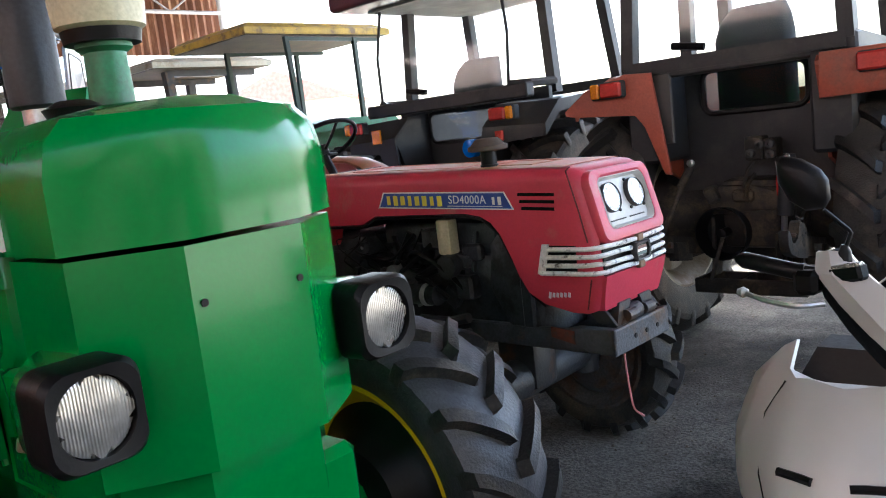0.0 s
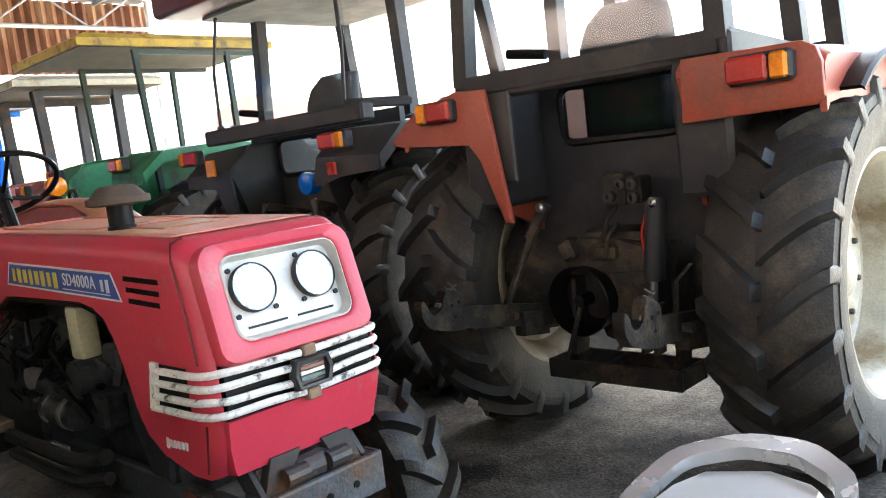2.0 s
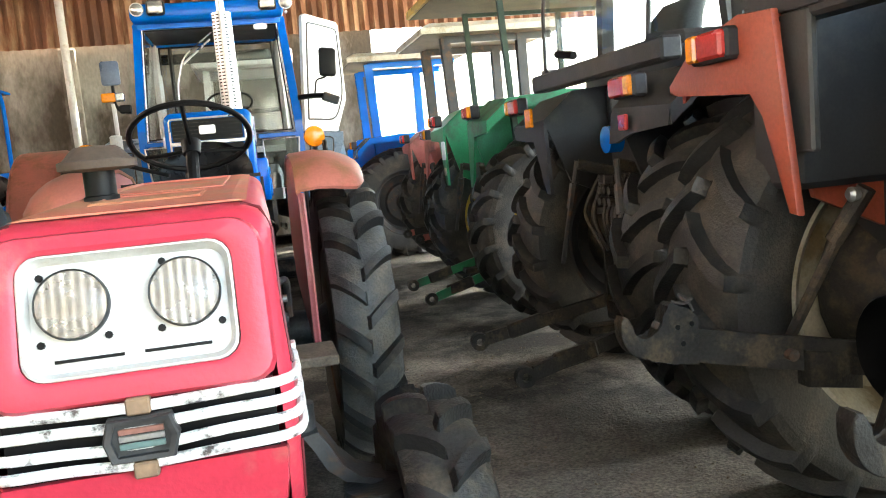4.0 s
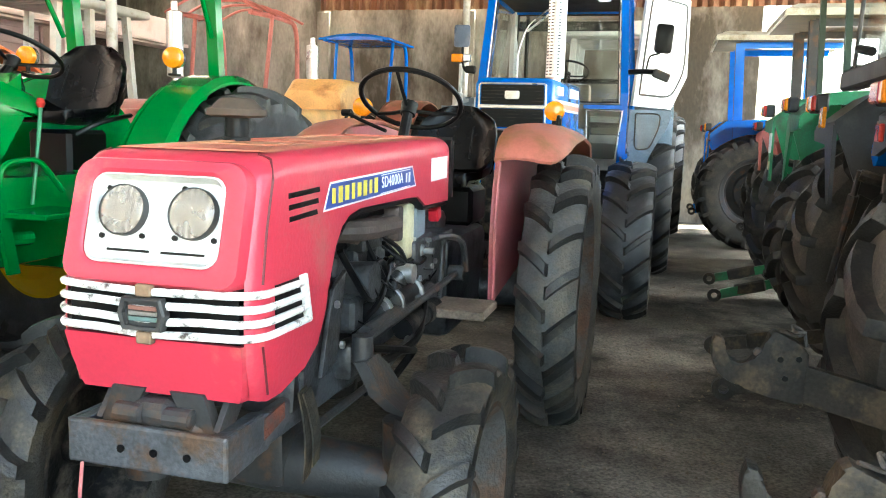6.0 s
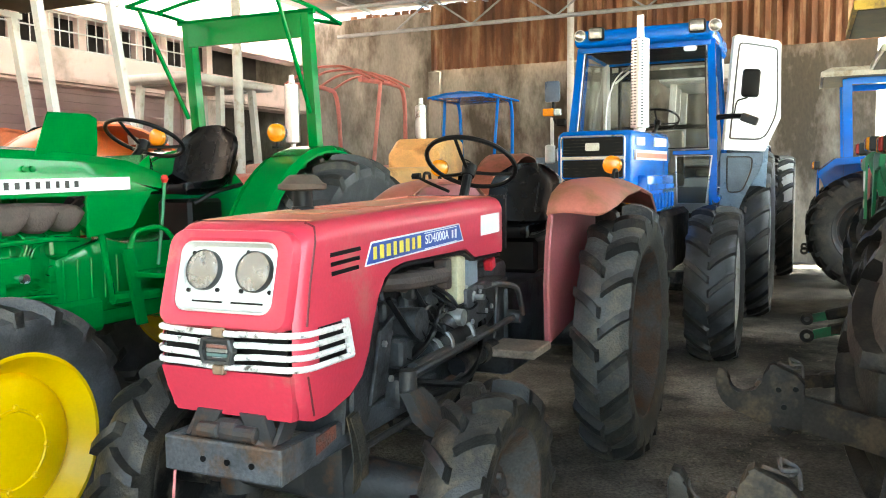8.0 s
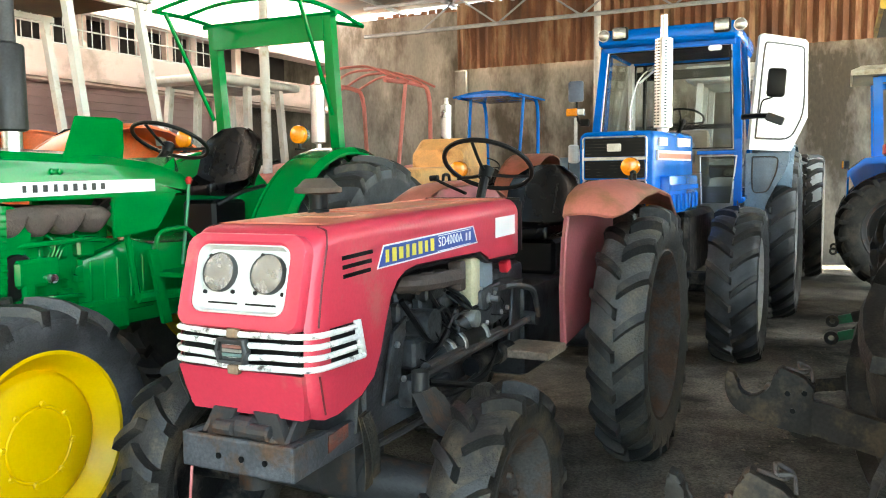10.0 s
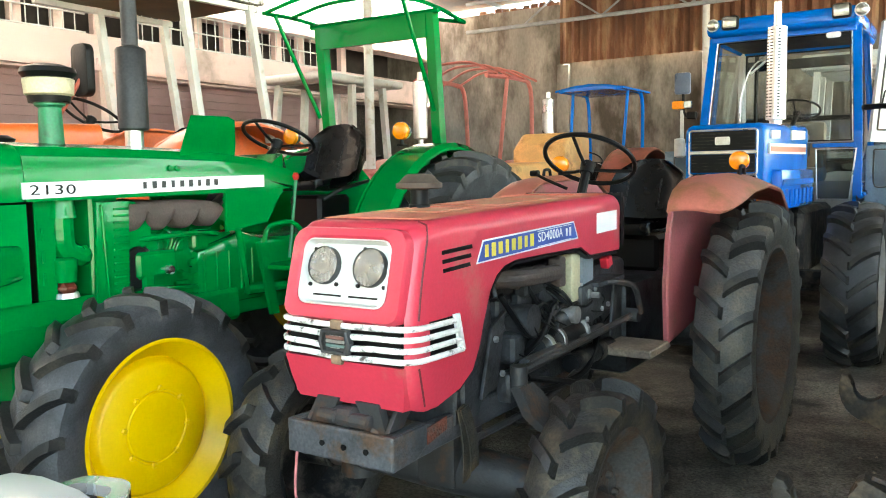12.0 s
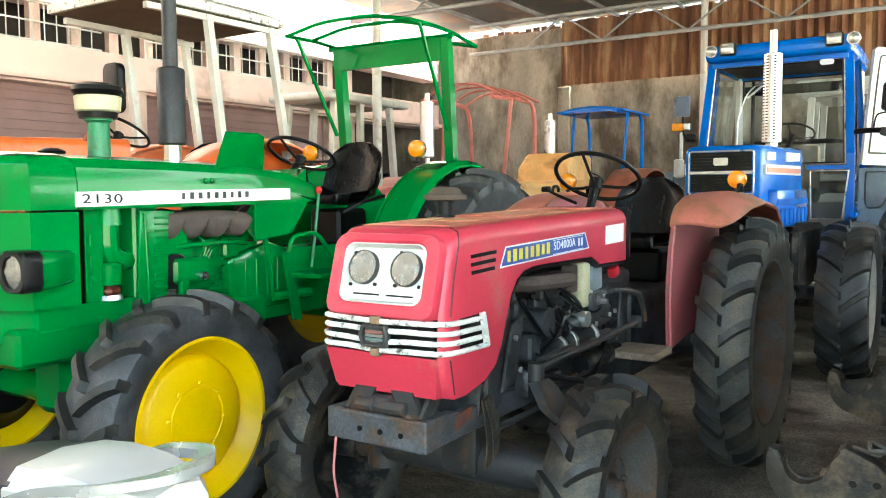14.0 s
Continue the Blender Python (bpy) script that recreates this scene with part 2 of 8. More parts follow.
def loft(bm, rings, cap=True):
    vs = [[bm.verts.new(p) for p in r] for r in rings]
    for a, b in zip(vs, vs[1:]):
        ring_faces(bm, a, b)
    if cap:
        bm.faces.new(vs[0][::-1])
        bm.faces.new(vs[-1])
    return vs


def tube(bm, pts, r, seg=8, closed=False):
    """A round bar along a line of points; r may be one radius or one for each point."""
    pts = [Vector(p) for p in pts]
    n = len(pts)
    rs = r if isinstance(r, (list, tuple)) else [r] * n
    rings, side = [], None
    for i, p in enumerate(pts):
        if closed:
            d = pts[(i + 1) % n] - pts[i - 1]
        else:
            d = pts[min(i + 1, n - 1)] - pts[max(i - 1, 0)]
        d.normalize()
        if side is None:
            side = d.orthogonal().normalized()
        side = (side - d * side.dot(d)).normalized()
        up = d.cross(side)
        rings.append([p + (side * math.cos(k * math.tau / seg) + up * math.sin(k * math.tau / seg)) * rs[i] for k in range(seg)])
    vs = loft(bm, rings, cap=not closed)
    if closed:
        ring_faces(bm, vs[-1], vs[0])
    return bm


def bend(pts, n=4):
    """Rounds the corners of a line of points."""
    pts = [Vector(p) for p in pts]
    out = [pts[0]]
    for a, b, c in zip(pts, pts[1:], pts[2:]):
        p, q = b.lerp(a, 0.3), b.lerp(c, 0.3)
        for k in range(n + 1):
            t = k / n
            out.append(p.lerp(b, t).lerp(b.lerp(q, t), t))
    return out + [pts[-1]]


def lathe(bm, prof, c=(0, 0, 0), axis="X", seg=32, turn=None, closed=False):
    """Turns a profile of (along, radius) round an axis through c."""
    m = turn or {"X": Matrix.Identity(4), "Z": pose(0, 0, 0, 0, -90, 0), "Y": pose(0, 0, 0, 0, 0, 90)}[axis]
    rings = []
    for a, r in prof:
        rings.append([Vector(c) + (m @ Vector((a, r * math.cos(k * math.tau / seg), r * math.sin(k * math.tau / seg)))) for k in range(seg)])
    vs = loft(bm, rings, cap=not closed)
    if closed:
        ring_faces(bm, vs[-1], vs[0])
    return bm


def plate(bm, poly, axis, a, b, bev=0.0):
    """A flat polygon of (u, v) made solid between a and b along an axis."""
    def at(u, v, w):
        return {"x": (w, u, v), "y": (u, w, v), "z": (u, v, w)}[axis]
    lo = [bm.verts.new(at(u, v, a)) for u, v in poly]
    hi = [bm.verts.new(at(u, v, b)) for u, v in poly]
    f1, f2 = bm.faces.new(lo[::-1]), bm.faces.new(hi)
    ring_faces(bm, lo, hi)
    if bev:
        bmesh.ops.bevel(bm, geom=list(f1.edges) + list(f2.edges), offset=bev, segments=2, profile=0.5, affect="EDGES")
    return bm


def rounded(cx, cy, w, h, r, n=4):
    """The outline of a rounded rectangle."""
    out = []
    for sx, sy, a0 in ((1, 1, 0), (-1, 1, 90), (-1, -1, 180), (1, -1, 270)):
        for k in range(n + 1):
            a = radians(a0 + 90 * k / n)
            out.append((cx + sx * (w / 2 - r) + r * math.cos(a), cy + sy * (h / 2 - r) + r * math.sin(a)))
    return out


def arc_sheet(bm, c, r, a0, a1, x0, x1, th=0.012, n=14, crown=0.0):
    """A curved sheet round an axle along x: angles from straight up, positive towards the back."""
    rings = []
    for k in range(n + 1):
        a = radians(a0 + (a1 - a0) * k / n)
        s, co = math.sin(a), math.cos(a)
        xs = (x0, x0 + (x1 - x0) * 0.12, x1 - (x1 - x0) * 0.12, x1)
        rr = (r - crown, r, r, r - crown)
        ring = [(x, c[1] + q * s, c[2] + q * co) for x, q in zip(xs, rr)]
        ring += [(x, c[1] + (q - th) * s, c[2] + (q - th) * co) for x, q in zip(xs[::-1], rr[::-1])]
        rings.append(ring)
    loft(bm, rings)
    return bm


# ---- wheels ----
MESHES = {}


def tyre_mesh(R, W, rim, lugs, lug_h, material):
    """One moulded carcass: a grid that follows the slant of the lugs, so that each lug rises out of the tread."""
    key = ("tyre", R, W, rim, lugs, lug_h, material.name)
    if key in MESHES:
        return MESHES[key]
    rng = random.Random(lugs * 7 + int(R * 100))
    base, k = R - lug_h, R / 0.6
    wall = base - rim
    half = [(0.40, rim - 0.01, 0), (0.435, rim + 0.018, 0), (0.462, rim + 0.22 * wall, 0), (0.486, rim + 0.48 * wall, 0), (0.493, rim + 0.66 * wall, 0), (0.49, base - 0.085 * k, 0.0),
            (0.487, base - 0.078 * k, 0.35), (0.475, base - 0.040 * k, 0.95), (0.40, base - 0.022 * k, 1), (0.30, base - 0.010 * k, 1), (0.19, base - 0.003 * k, 1), (0.09, base, 1), (0.02, base, 0.92)]
    across = [(-u, r, f, 0) for u, r, f in half] + [(u, r, f, 1) for u, r, f in half[::-1]]
    steps = [(0.0, 0.0), (0.035, 1.0), (0.13, 1.0), (0.25, 1.0), (0.295, 0.0), (0.40, 0.0)]
    steps = [(p, h, 0.0) for p, h in steps] + [(0.5 + p, 0.0, h) for p, h in steps]
    pitch = math.tau / lugs
    slant = 0.86 * W * 0.5 / R
    verts, faces, lifts = [], [], []
    n = len(across)
    for j in range(lugs):
        worn = (0.86 + 0.2 * rng.random(), 0.86 + 0.2 * rng.random())
        for p, ha, hb in steps:
            for u, r, f, side in across:
                up = (ha * worn[0], hb * worn[1])[side] * f * lug_h
                a = (j + p) * pitch + slant * (min(abs(u), 0.475) / 0.475) ** 0.88
                q = r + up + 0.003 * (rng.random() - 0.5) * (f > 0)
                out = u * W * (1.0 + 0.03 * (ha, hb)[side] * (0.2 < f < 0.97))
                verts.append((out, q * math.sin(a), q * math.cos(a)))
                lifts.append((ha, hb)[side] * f)
    rows = lugs * len(steps)
    for i in range(rows):
        b, c = i * n, (i + 1) % rows * n
        for m in range(n):
            faces.append((b + m, b + (m + 1) % n, c + (m + 1) % n, c + m))
    me = bpy.data.meshes.new("tyre")
    me.from_pydata(verts, [], faces)
    bm = bm_new()
    bm.from_mesh(me)
    bmesh.ops.recalc_face_normals(bm, faces=bm.faces)
    bm.to_mesh(me)
    bm.free()
    me.materials.append(material)
    me.materials.append(LUGRUBBER)
    me.polygons.foreach_set("material_index", [int(max(lifts[v] for v in p.vertices) > 0.5) for p in me.polygons])
    me.polygons.foreach_set("use_smooth", [True] * len(me.polygons))
    me.set_sharp_from_angle(angle=radians(38))
    MESHES[key] = me
    return me


def rim_mesh(rim, W, depth, material, bolts=8):
    key = ("rim", rim, W, depth, material.name)
    if key in MESHES:
        return MESHES[key]
    bm = bm_new()
    h = 0.415 * W
    d = depth
    prof = [(-h, rim - 0.012), (-h, rim + 0.014), (-h + 0.02, rim + 0.004), (-h + 0.06, rim - 0.03), (h - 0.06, rim - 0.03), (h - 0.02, rim + 0.004), (h, rim + 0.014), (h, rim - 0.012),
            (h - 0.03, rim - 0.035), (h - 0.07, rim - 0.06), (d + 0.02, rim - 0.075), (d, rim - 0.10), (d + 0.015, rim * 0.62), (d + 0.05, rim * 0.56), (d + 0.05, rim * 0.3), (d + 0.02, rim * 0.27),
            (d + 0.02, 0.002), (d - 0.02, 0.002), (d - 0.03, rim - 0.10), (-h + 0.05, rim - 0.06)]
    lathe(bm, prof, seg=48, closed=True)
    me = bpy.data.meshes.new("rim")
    bmesh.ops.recalc_face_normals(bm, faces=bm.faces)
    bm.to_mesh(me)
    bm.free()
    me.materials.append(material)
    me.polygons.foreach_set("use_smooth", [True] * len(me.polygons))
    me.set_sharp_from_angle(angle=radians(35))
    MESHES[key] = me
    return me


def wheel(parent, x, y, R, W, rim, rim_mat, tyre_mat=None, lugs=18, lug_h=0.035, depth=0.02, turn=0.0, hub_mat=None, steer=0.0, plain=False):
    """A wheel whose outer face looks away from the middle of its tractor: hub > tyre, rim, bolts."""
    side = 1 if x > 0 else -1
    bm = bm_new()
    if plain:
        lathe(bm, [(-0.10, 0.05), (depth + 0.012, rim * 0.50), (depth + 0.012, rim * 0.80), (depth + 0.022, rim * 0.775), (depth + 0.044, rim * 0.745), (depth + 0.054, rim * 0.70), (depth + 0.060, rim * 0.42), (depth + 0.055, rim * 0.41), (depth + 0.055, rim * 0.39), (depth + 0.061, rim * 0.38), (depth + 0.063, 0.01)], seg=40)
    else:
        lathe(bm, [(-0.10, 0.05), (depth + 0.03, 0.06), (depth + 0.05, rim * 0.22), (depth + 0.085, rim * 0.2), (depth + 0.10, rim * 0.12)], seg=20)
    hub = smooth(part("wheel", bm, hub_mat or rim_mat, parent))
    hub.matrix_basis = pose(x, y, R - 0.012, 0, 0, (0 if side > 0 else 180) + steer)
    t = new("tyre", tyre_mesh(R, W, rim, lugs, lug_h, tyre_mat or RUBBER))
    t.parent = hub
    t.matrix_basis = pose(0, 0, 0, turn, 0, 0)
    r = new("rim", rim_mesh(rim, W, depth, rim_mat))
    r.parent = hub
    for k in range(8):
        a = k * math.tau / 8 + turn
        key = "plain_bolt" if plain else "wheel_bolt"
        if key not in MESHES:
            bb = bm_new()
            lathe(bb, [(0, 0.013), (0.014, 0.013), (0.018, 0.009)], seg=6)
            me = bpy.data.meshes.new("bolt")
            bb.to_mesh(me)
            bb.free()
            me.materials.append(rim_mat if plain else RUSTIRON)
            MESHES[key] = me
        bo = new("bolt", MESHES[key])
        bo.parent = hub
        bo.matrix_basis = pose(depth + (0.048 if plain else 0.05), rim * 0.43 * math.sin(a), rim * 0.43 * math.cos(a))
    return hub


def steering_wheel(parent, c, r, tilt, base, material=None):
    """Rim, spokes and column of a steering wheel; tilt leans its face back."""
    m = Matrix.Translation(c) @ pose(0, 0, 0, tilt, 0, 0)
    bm = bm_new()
    tube(bm, [m @ Vector((r * math.cos(k * math.tau / 32), r * math.sin(k * math.tau / 32), 0.02)) for k in range(32)], 0.011, 8, closed=True)
    w = smooth(part("steering_wheel", bm, material or BLACK, parent))
    bm = bm_new()
    for k in range(3):
        a = k * math.tau / 3 + 0.5
        tube(bm, [m @ Vector((0, 0, -0.03)), m @ Vector((r * 0.5 * math.cos(a), r * 0.5 * math.sin(a), -0.01)), m @ Vector((r * math.cos(a), r * math.sin(a), 0.02))], 0.008, 6)
    lathe(bm, [(-0.05, 0.03), (0.0, 0.035), (0.01, 0.02)], turn=m @ pose(0, 0, 0, 0, -90, 0), seg=16)
    smooth(part("spoke", bm, material or BLACK, w))
    bm = bm_new()
    tube(bm, [m @ Vector((0, 0, -0.03)), base], 0.022, 10)
    smooth(part("steering_column", bm, BLACK, parent))


def seat(parent, c, w, material=None, high=0.34):
    """A moulded bucket seat: a dished pan with side bolsters and a thin curved back."""
    x, y, z = c
    us = [k / 6 - 1 for k in range(13)]
    bm = bm_new()
    rings = []
    for yy, zz, ww, lip in ((-0.25, 0.035, 0.74, 0.0), (-0.24, 0.055, 0.80, 0.01), (-0.14, 0.035, 0.94, 0.035), (0.0, 0.025, 1.0, 0.06), (0.12, 0.05, 1.0, 0.09), (0.17, 0.10, 0.96, 0.10)):
        top = [(x + w / 2 * ww * u, y + yy, z + zz + lip * abs(u) ** 3) for u in us]
        rings.append(top + [(px, py + 0.004, pz - 0.035) for px, py, pz in top[::-1]])
    loft(bm, rings)
    pan = smooth(part("seat_pan", bm, material or SEATBLACK, parent), 60)
    bm = bm_new()
    rings = []
    n = 9
    for k in range(n + 1):
        t = k / n
        zz = 0.05 + (high - 0.05) * t
        ww = 1.0 if t < 0.55 else max(0.42, math.sqrt(max(0.0, 1 - ((t - 0.55) / 0.5) ** 2)))
        yy = 0.13 + 0.09 * t
        front = [(x + w / 2 * ww * u, y + yy - 0.075 * (1 - 0.5 * t) * abs(u) ** 3, z + zz - 0.012 * abs(u) ** 2 * (t > 0.8)) for u in us]
        rings.append(front + [(px, py + 0.038, pz) for px, py, pz in front[::-1]])
    loft(bm, rings)
    back = smooth(part("seat_back", bm, material or SEATBLACK, parent), 60)
    bm = bm_new()
    for sx in (-0.22, 0.22):
        tube(bm, [(x + w * sx, y + 0.045, z + 0.12), (x + w * sx, y + 0.12, z + high * 0.72)], 0.004, 5)
    pieces("seat_piping", bm, BLACK, back)
    return pan


def beacon(parent, c, r=0.05, stalk=0.06, face=None):
    """An amber flasher lamp on a short stalk, clear on its other face."""
    x, y, z = c
    bm = bm_new()
    tube(bm, [(x, y, z - stalk - r), (x, y, z - r * 0.8)], 0.012, 8)
    box(bm, (x, y, z - r - stalk), (0.05, 0.05, 0.012), bev=0.003)
    st = smooth(part("lamp_stalk", bm, BLACK, parent))
    bm = bm_new()
    lathe(bm, [(-r * 0.7, r * 0.55), (-r * 0.5, r * 0.95), (0.0, r)], c, "Y", 20)
    smooth(part("amber_lens", bm, AMBER, st, "round amber indicator lens"))
    bm = bm_new()
    lathe(bm, [(0.004, r), (r * 0.5, r * 0.95), (r * 0.7, r * 0.55)], c, "Y", 20)
    smooth(part("rear_lens", bm, face or AMBER, st))


# ---- the shed ----
WALL_Y, HOUSE_X, EAVE = 12.6, -8.0, 4.2


bm = bm_new()
box(bm, (0, 0, -0.15), (600, 600, 0.3))
tagged(part("ground", bm, mat("pale_dry_earth", (0.30, 0.27, 0.225), 0.9, var=0.3, scale=0.3, bump=0.3, fine=12)), "pale dusty open yard around the shed", "ground", "", "structure")
bm = bm_new()
box(bm, (-0.7, 3.4, 0.0), (14.6, 18.4, 0.012))
tagged(part("floor", bm, CONCRETE), "oil-stained dusty grey concrete shed floor", "floor", "", "structure")

WALLMAT = mat("damp_stained_concrete_wall", (0.275, 0.25, 0.21), 0.85, var=0.35, scale=1.2, bump=0.3, fine=30, stain=(0.07, 0.055, 0.038), amount=0.48, stain_scale=1.0, stretch=0.45)
SHEET_RUST = mat("rusty_corrugated_steel", (0.17, 0.065, 0.028), 0.75, var=0.5, scale=3.0, bump=0.15, stain=(0.30, 0.18, 0.10), amount=0.3, stain_scale=3.0, stretch=0.2)
SHEET_GREY = mat("zinc_roof_sheet", (0.085, 0.082, 0.078), 0.6, metal=0.2, var=0.3, scale=1.2, bump=0.1, stain=(0.22, 0.12, 0.07), amount=0.3, stain_scale=1.0)
TRUSS = mat("grey_truss_steel", (0.32, 0.33, 0.34), 0.5, metal=0.3, var=0.25)


def corrugated(bm, x0, x1, z0, z1, y, step=0.17, deep=0.032, th=0.004):
    """A wall sheet with rounded ribs that run upwards."""
    n = int((x1 - x0) / step * 4)
    pts = [(x0 + (x1 - x0) * k / n, y + deep * (0, 1, 0, -1)[k % 4]) for k in range(n + 1)]
    vs = []
    for off in (0, th):
        lo = [bm.verts.new((x, yy + off, z0)) for x, yy in pts]
        hi = [bm.verts.new((x, yy + off, z1)) for x, yy in pts]
        ring_faces(bm, lo, hi, closed=False)
        vs.append((lo, hi))
    return bm


bm = bm_new()
box(bm, (-7.3, WALL_Y + 0.12, 2.31), (4.4, 0.22, 4.62))
box(bm, (-1.38, WALL_Y + 0.12, 1.8), (7.45, 0.22, 3.6))
for x in (-5.15, -2.45):
    box(bm, (x, WALL_Y - 0.02, 1.74), (0.24, 0.12, 3.46), bev=0.01)
tagged(part("wall_north", bm, WALLMAT), "damp-stained bare concrete back wall with shallow piers", "wall", "", "structure")
bm = bm_new()
corrugated(bm, -5.2, 6.6, 3.49, 4.70, WALL_Y - 0.08)
tagged(smooth(part("wall_cladding", bm, SHEET_RUST)), "rusty brown corrugated steel sheets above the concrete wall", "wall cladding", "", "structure")
# unseen wall, added only to cut front light on the green tractor's nose
bm = bm_new()
box(bm, (-4.15, -5.6, 2.6), (9.3, 0.2, 5.2))
tagged(part("south_shade_wall", bm, WALLMAT), "unseen plain wall added to shade the green tractor nose", "wall", "", "structure")
rng = random.Random(12)
bm = bm_new()
x = -6.9
while x < 6.4:
    w = 0.085 + 0.05 * rng.random()
    h = 0.02 + 0.07 * rng.random()
    box(bm, (x, WALL_Y - 0.03, 4.60 + h / 2 + 0.09 * (x > -5.3)), (w + 0.05, 0.02, h * (0.35 if x > -5.3 else 1.0)))
    x += 0.17 if rng.random() < 0.8 else 0.12
pieces("eave_strip", bm, SHEET_RUST, bpy.data.objects["wall_cladding"])
# roof sheet and steel
bm = bm_new()
box(bm, (-0.62, 4.1, EAVE + 0.55), (14.04, 17.0, 0.03))
tagged(part("ceiling", bm, SHEET_GREY), "zinc sheet roof seen from below", "roof", "", "structure")
for k, y in enumerate((-2.9, 0.8, 4.4, 8.0, 11.6)):
    bm = bm_new()
    tube(bm, [(-6.7, y, EAVE + 0.42), (6.35, y, EAVE + 0.42)], 0.035, 6)
    tube(bm, [(-6.7, y, EAVE - 0.1), (6.35, y, EAVE - 0.1)], 0.035, 6)
    for i in range(15):
        xa = -5.5 + i * 0.75
        tube(bm, [(xa, y, EAVE - 0.1 + 0.52 * (i % 2)), (xa + 0.75, y, EAVE - 0.1 + 0.52 * ((i + 1) % 2))], 0.018, 5)
    tagged(part("roof_truss", bm, TRUSS), "grey lattice steel roof truss", "truss", "roof trusses", "structure")
for k in range(11):
    bm = bm_new()
    box(bm, (-6.45 + k * 1.2, 4.1, EAVE + 0.49), (0.05, 17.0, 0.06))
    tagged(part("purlin", bm, TRUSS), "thin steel purlin under the roof sheet", "purlin", "roof purlins", "structure")
for x, y in ((-2.42, 12.3), (-4.97, 6.4), (6.2, 11.9), (6.2, -2.9), (-6.4, -2.9)):
    bm = bm_new()
    tube(bm, [(x, y, 0), (x, y, EAVE + 0.5)], 0.06, 12)
    tagged(smooth(part("post", bm, WHITE)), "white painted round steel post holding the roof", "post", "shed posts", "structure")

# ---- the house beside the shed ----
HOUSE = mat("pale_pink_plaster", (0.72, 0.56, 0.52), 0.8, var=0.12, scale=1.0, bump=0.1, stain=(0.42, 0.33, 0.28), amount=0.2, stain_scale=0.8)
SHUTTER = mat("mauve_roller_shutter", (0.31, 0.195, 0.20), 0.6, var=0.15, scale=2)
house = thing("house", "pale pink plastered building with mauve shutters and vent grilles", "house", pose(0, 0, 0))
bm = bm_new()
hx = HOUSE_X
box(bm, (hx - 0.3, 6.0, 3.05), (0.4, 20.0, 0.5))
box(bm, (hx - 0.3, 6.0, 4.4), (0.4, 20.0, 1.2))
box(bm, (hx - 0.3, 6.0, 0.1), (0.4, 20.0, 0.2))
for y in (-3.8, 0.7, 4.95, 9.45):
    box(bm, (hx - 0.28, y, 1.5), (0.48, 0.5, 3.0))
box(bm, (hx - 0.05, 6.0, 2.86), (0.14, 20.0, 0.06))
pieces("wall", bm, HOUSE, house)
bm = bm_new()
for y in np.arange(-3.4, 10.0, 0.55):
    box(bm, (hx - 0.28, y, 3.55), (0.1, 0.14, 0.5))
pieces("pier", bm, HOUSE, house)
for y0, y1 in ((-3.55, 0.45), (0.95, 4.7), (5.2, 9.2)):
    bm = bm_new()
    for k in range(22):
        box(bm, (hx - 0.38, (y0 + y1) / 2, 0.26 + k * 0.12), (0.03, y1 - y0, 0.117), bev=0.002)
    rail = bm_new()
    box(rail, (hx - 0.36, y0 + 0.02, 1.55), (0.06, 0.05, 2.9))
    sh = part("shutter", rail, SHUTTER, house, "closed mauve slatted roller shutter")
    rail = bm_new()
    box(rail, (hx - 0.36, y1 - 0.02, 1.55), (0.06, 0.05, 2.9))
    part("guide_rail", rail, SHUTTER, sh)
    pieces("slat", bm, SHUTTER, sh)
for y0, y1 in ((-3.3, 0.3), (1.1, 4.6), (5.3, 9.1)):
    bm = bm_new()
    for z in (3.32, 3.55, 3.78):
        tube(bm, [(hx - 0.14, y0, z), (hx - 0.14, y1, z)], 0.012, 5)
    for y in np.arange(y0, y1, 0.16):
        tube(bm, [(hx - 0.14, y, 3.3), (hx - 0.14, y, 3.8)], 0.008, 5)
    rim_bm = bm_new()
    for z in (3.29, 3.81):
        box(rim_bm, (hx - 0.14, (y0 + y1) / 2, z), (0.03, y1 - y0, 0.03))
    vg = part("vent_grille", rim_bm, WHITE, house, "white bar grille over a vent opening")
    pieces("grille_rod", bm, WHITE, vg)
bm = bm_new()
box(bm, (hx - 1.4, 6.0, 2.5), (0.1, 20, 5.0))
# unseen slab added overhead to keep sun off the wall behind the vents
box(bm, (hx - 0.92, 6.0, 5.03), (1.0, 20, 0.06))
# dark base colour stands in for the unlit room
part("inner_wall", bm, mat("dark_room", (0.06, 0.05, 0.045), 0.9), house)


# ---- red compact tractor ----
def hood_face(z):
    """How far forward the nose reaches at a height."""
    return float(np.interp(z, (0.78, 0.92, 1.03, 1.29), (-0.012, -0.048, -0.045, 0.025)))


def section(w, z0, z1, r, n=5, flare=0.0):
    """A hood section of (x, z): flat bottom, upright sides, rounded top corners."""
    pts = [(-w, z0), (w, z0)]
    for k in range(n + 1):
        a = radians(90 * k / n)
        pts.append((w - r + r * math.cos(a), z1 - r + r * math.sin(a)))
    for k in range(n + 1):
        a = radians(90 + 90 * k / n)
        pts.append((-w + r + r * math.cos(a), z1 - r + r * math.sin(a)))
    return pts


def hood_flare(z):
    """How much of the nose's extra width there is at a height."""
    return float(np.interp(z, (0.78, 0.90, 1.03, 1.14), (0.45, 1.0, 0.9, 0.0)))


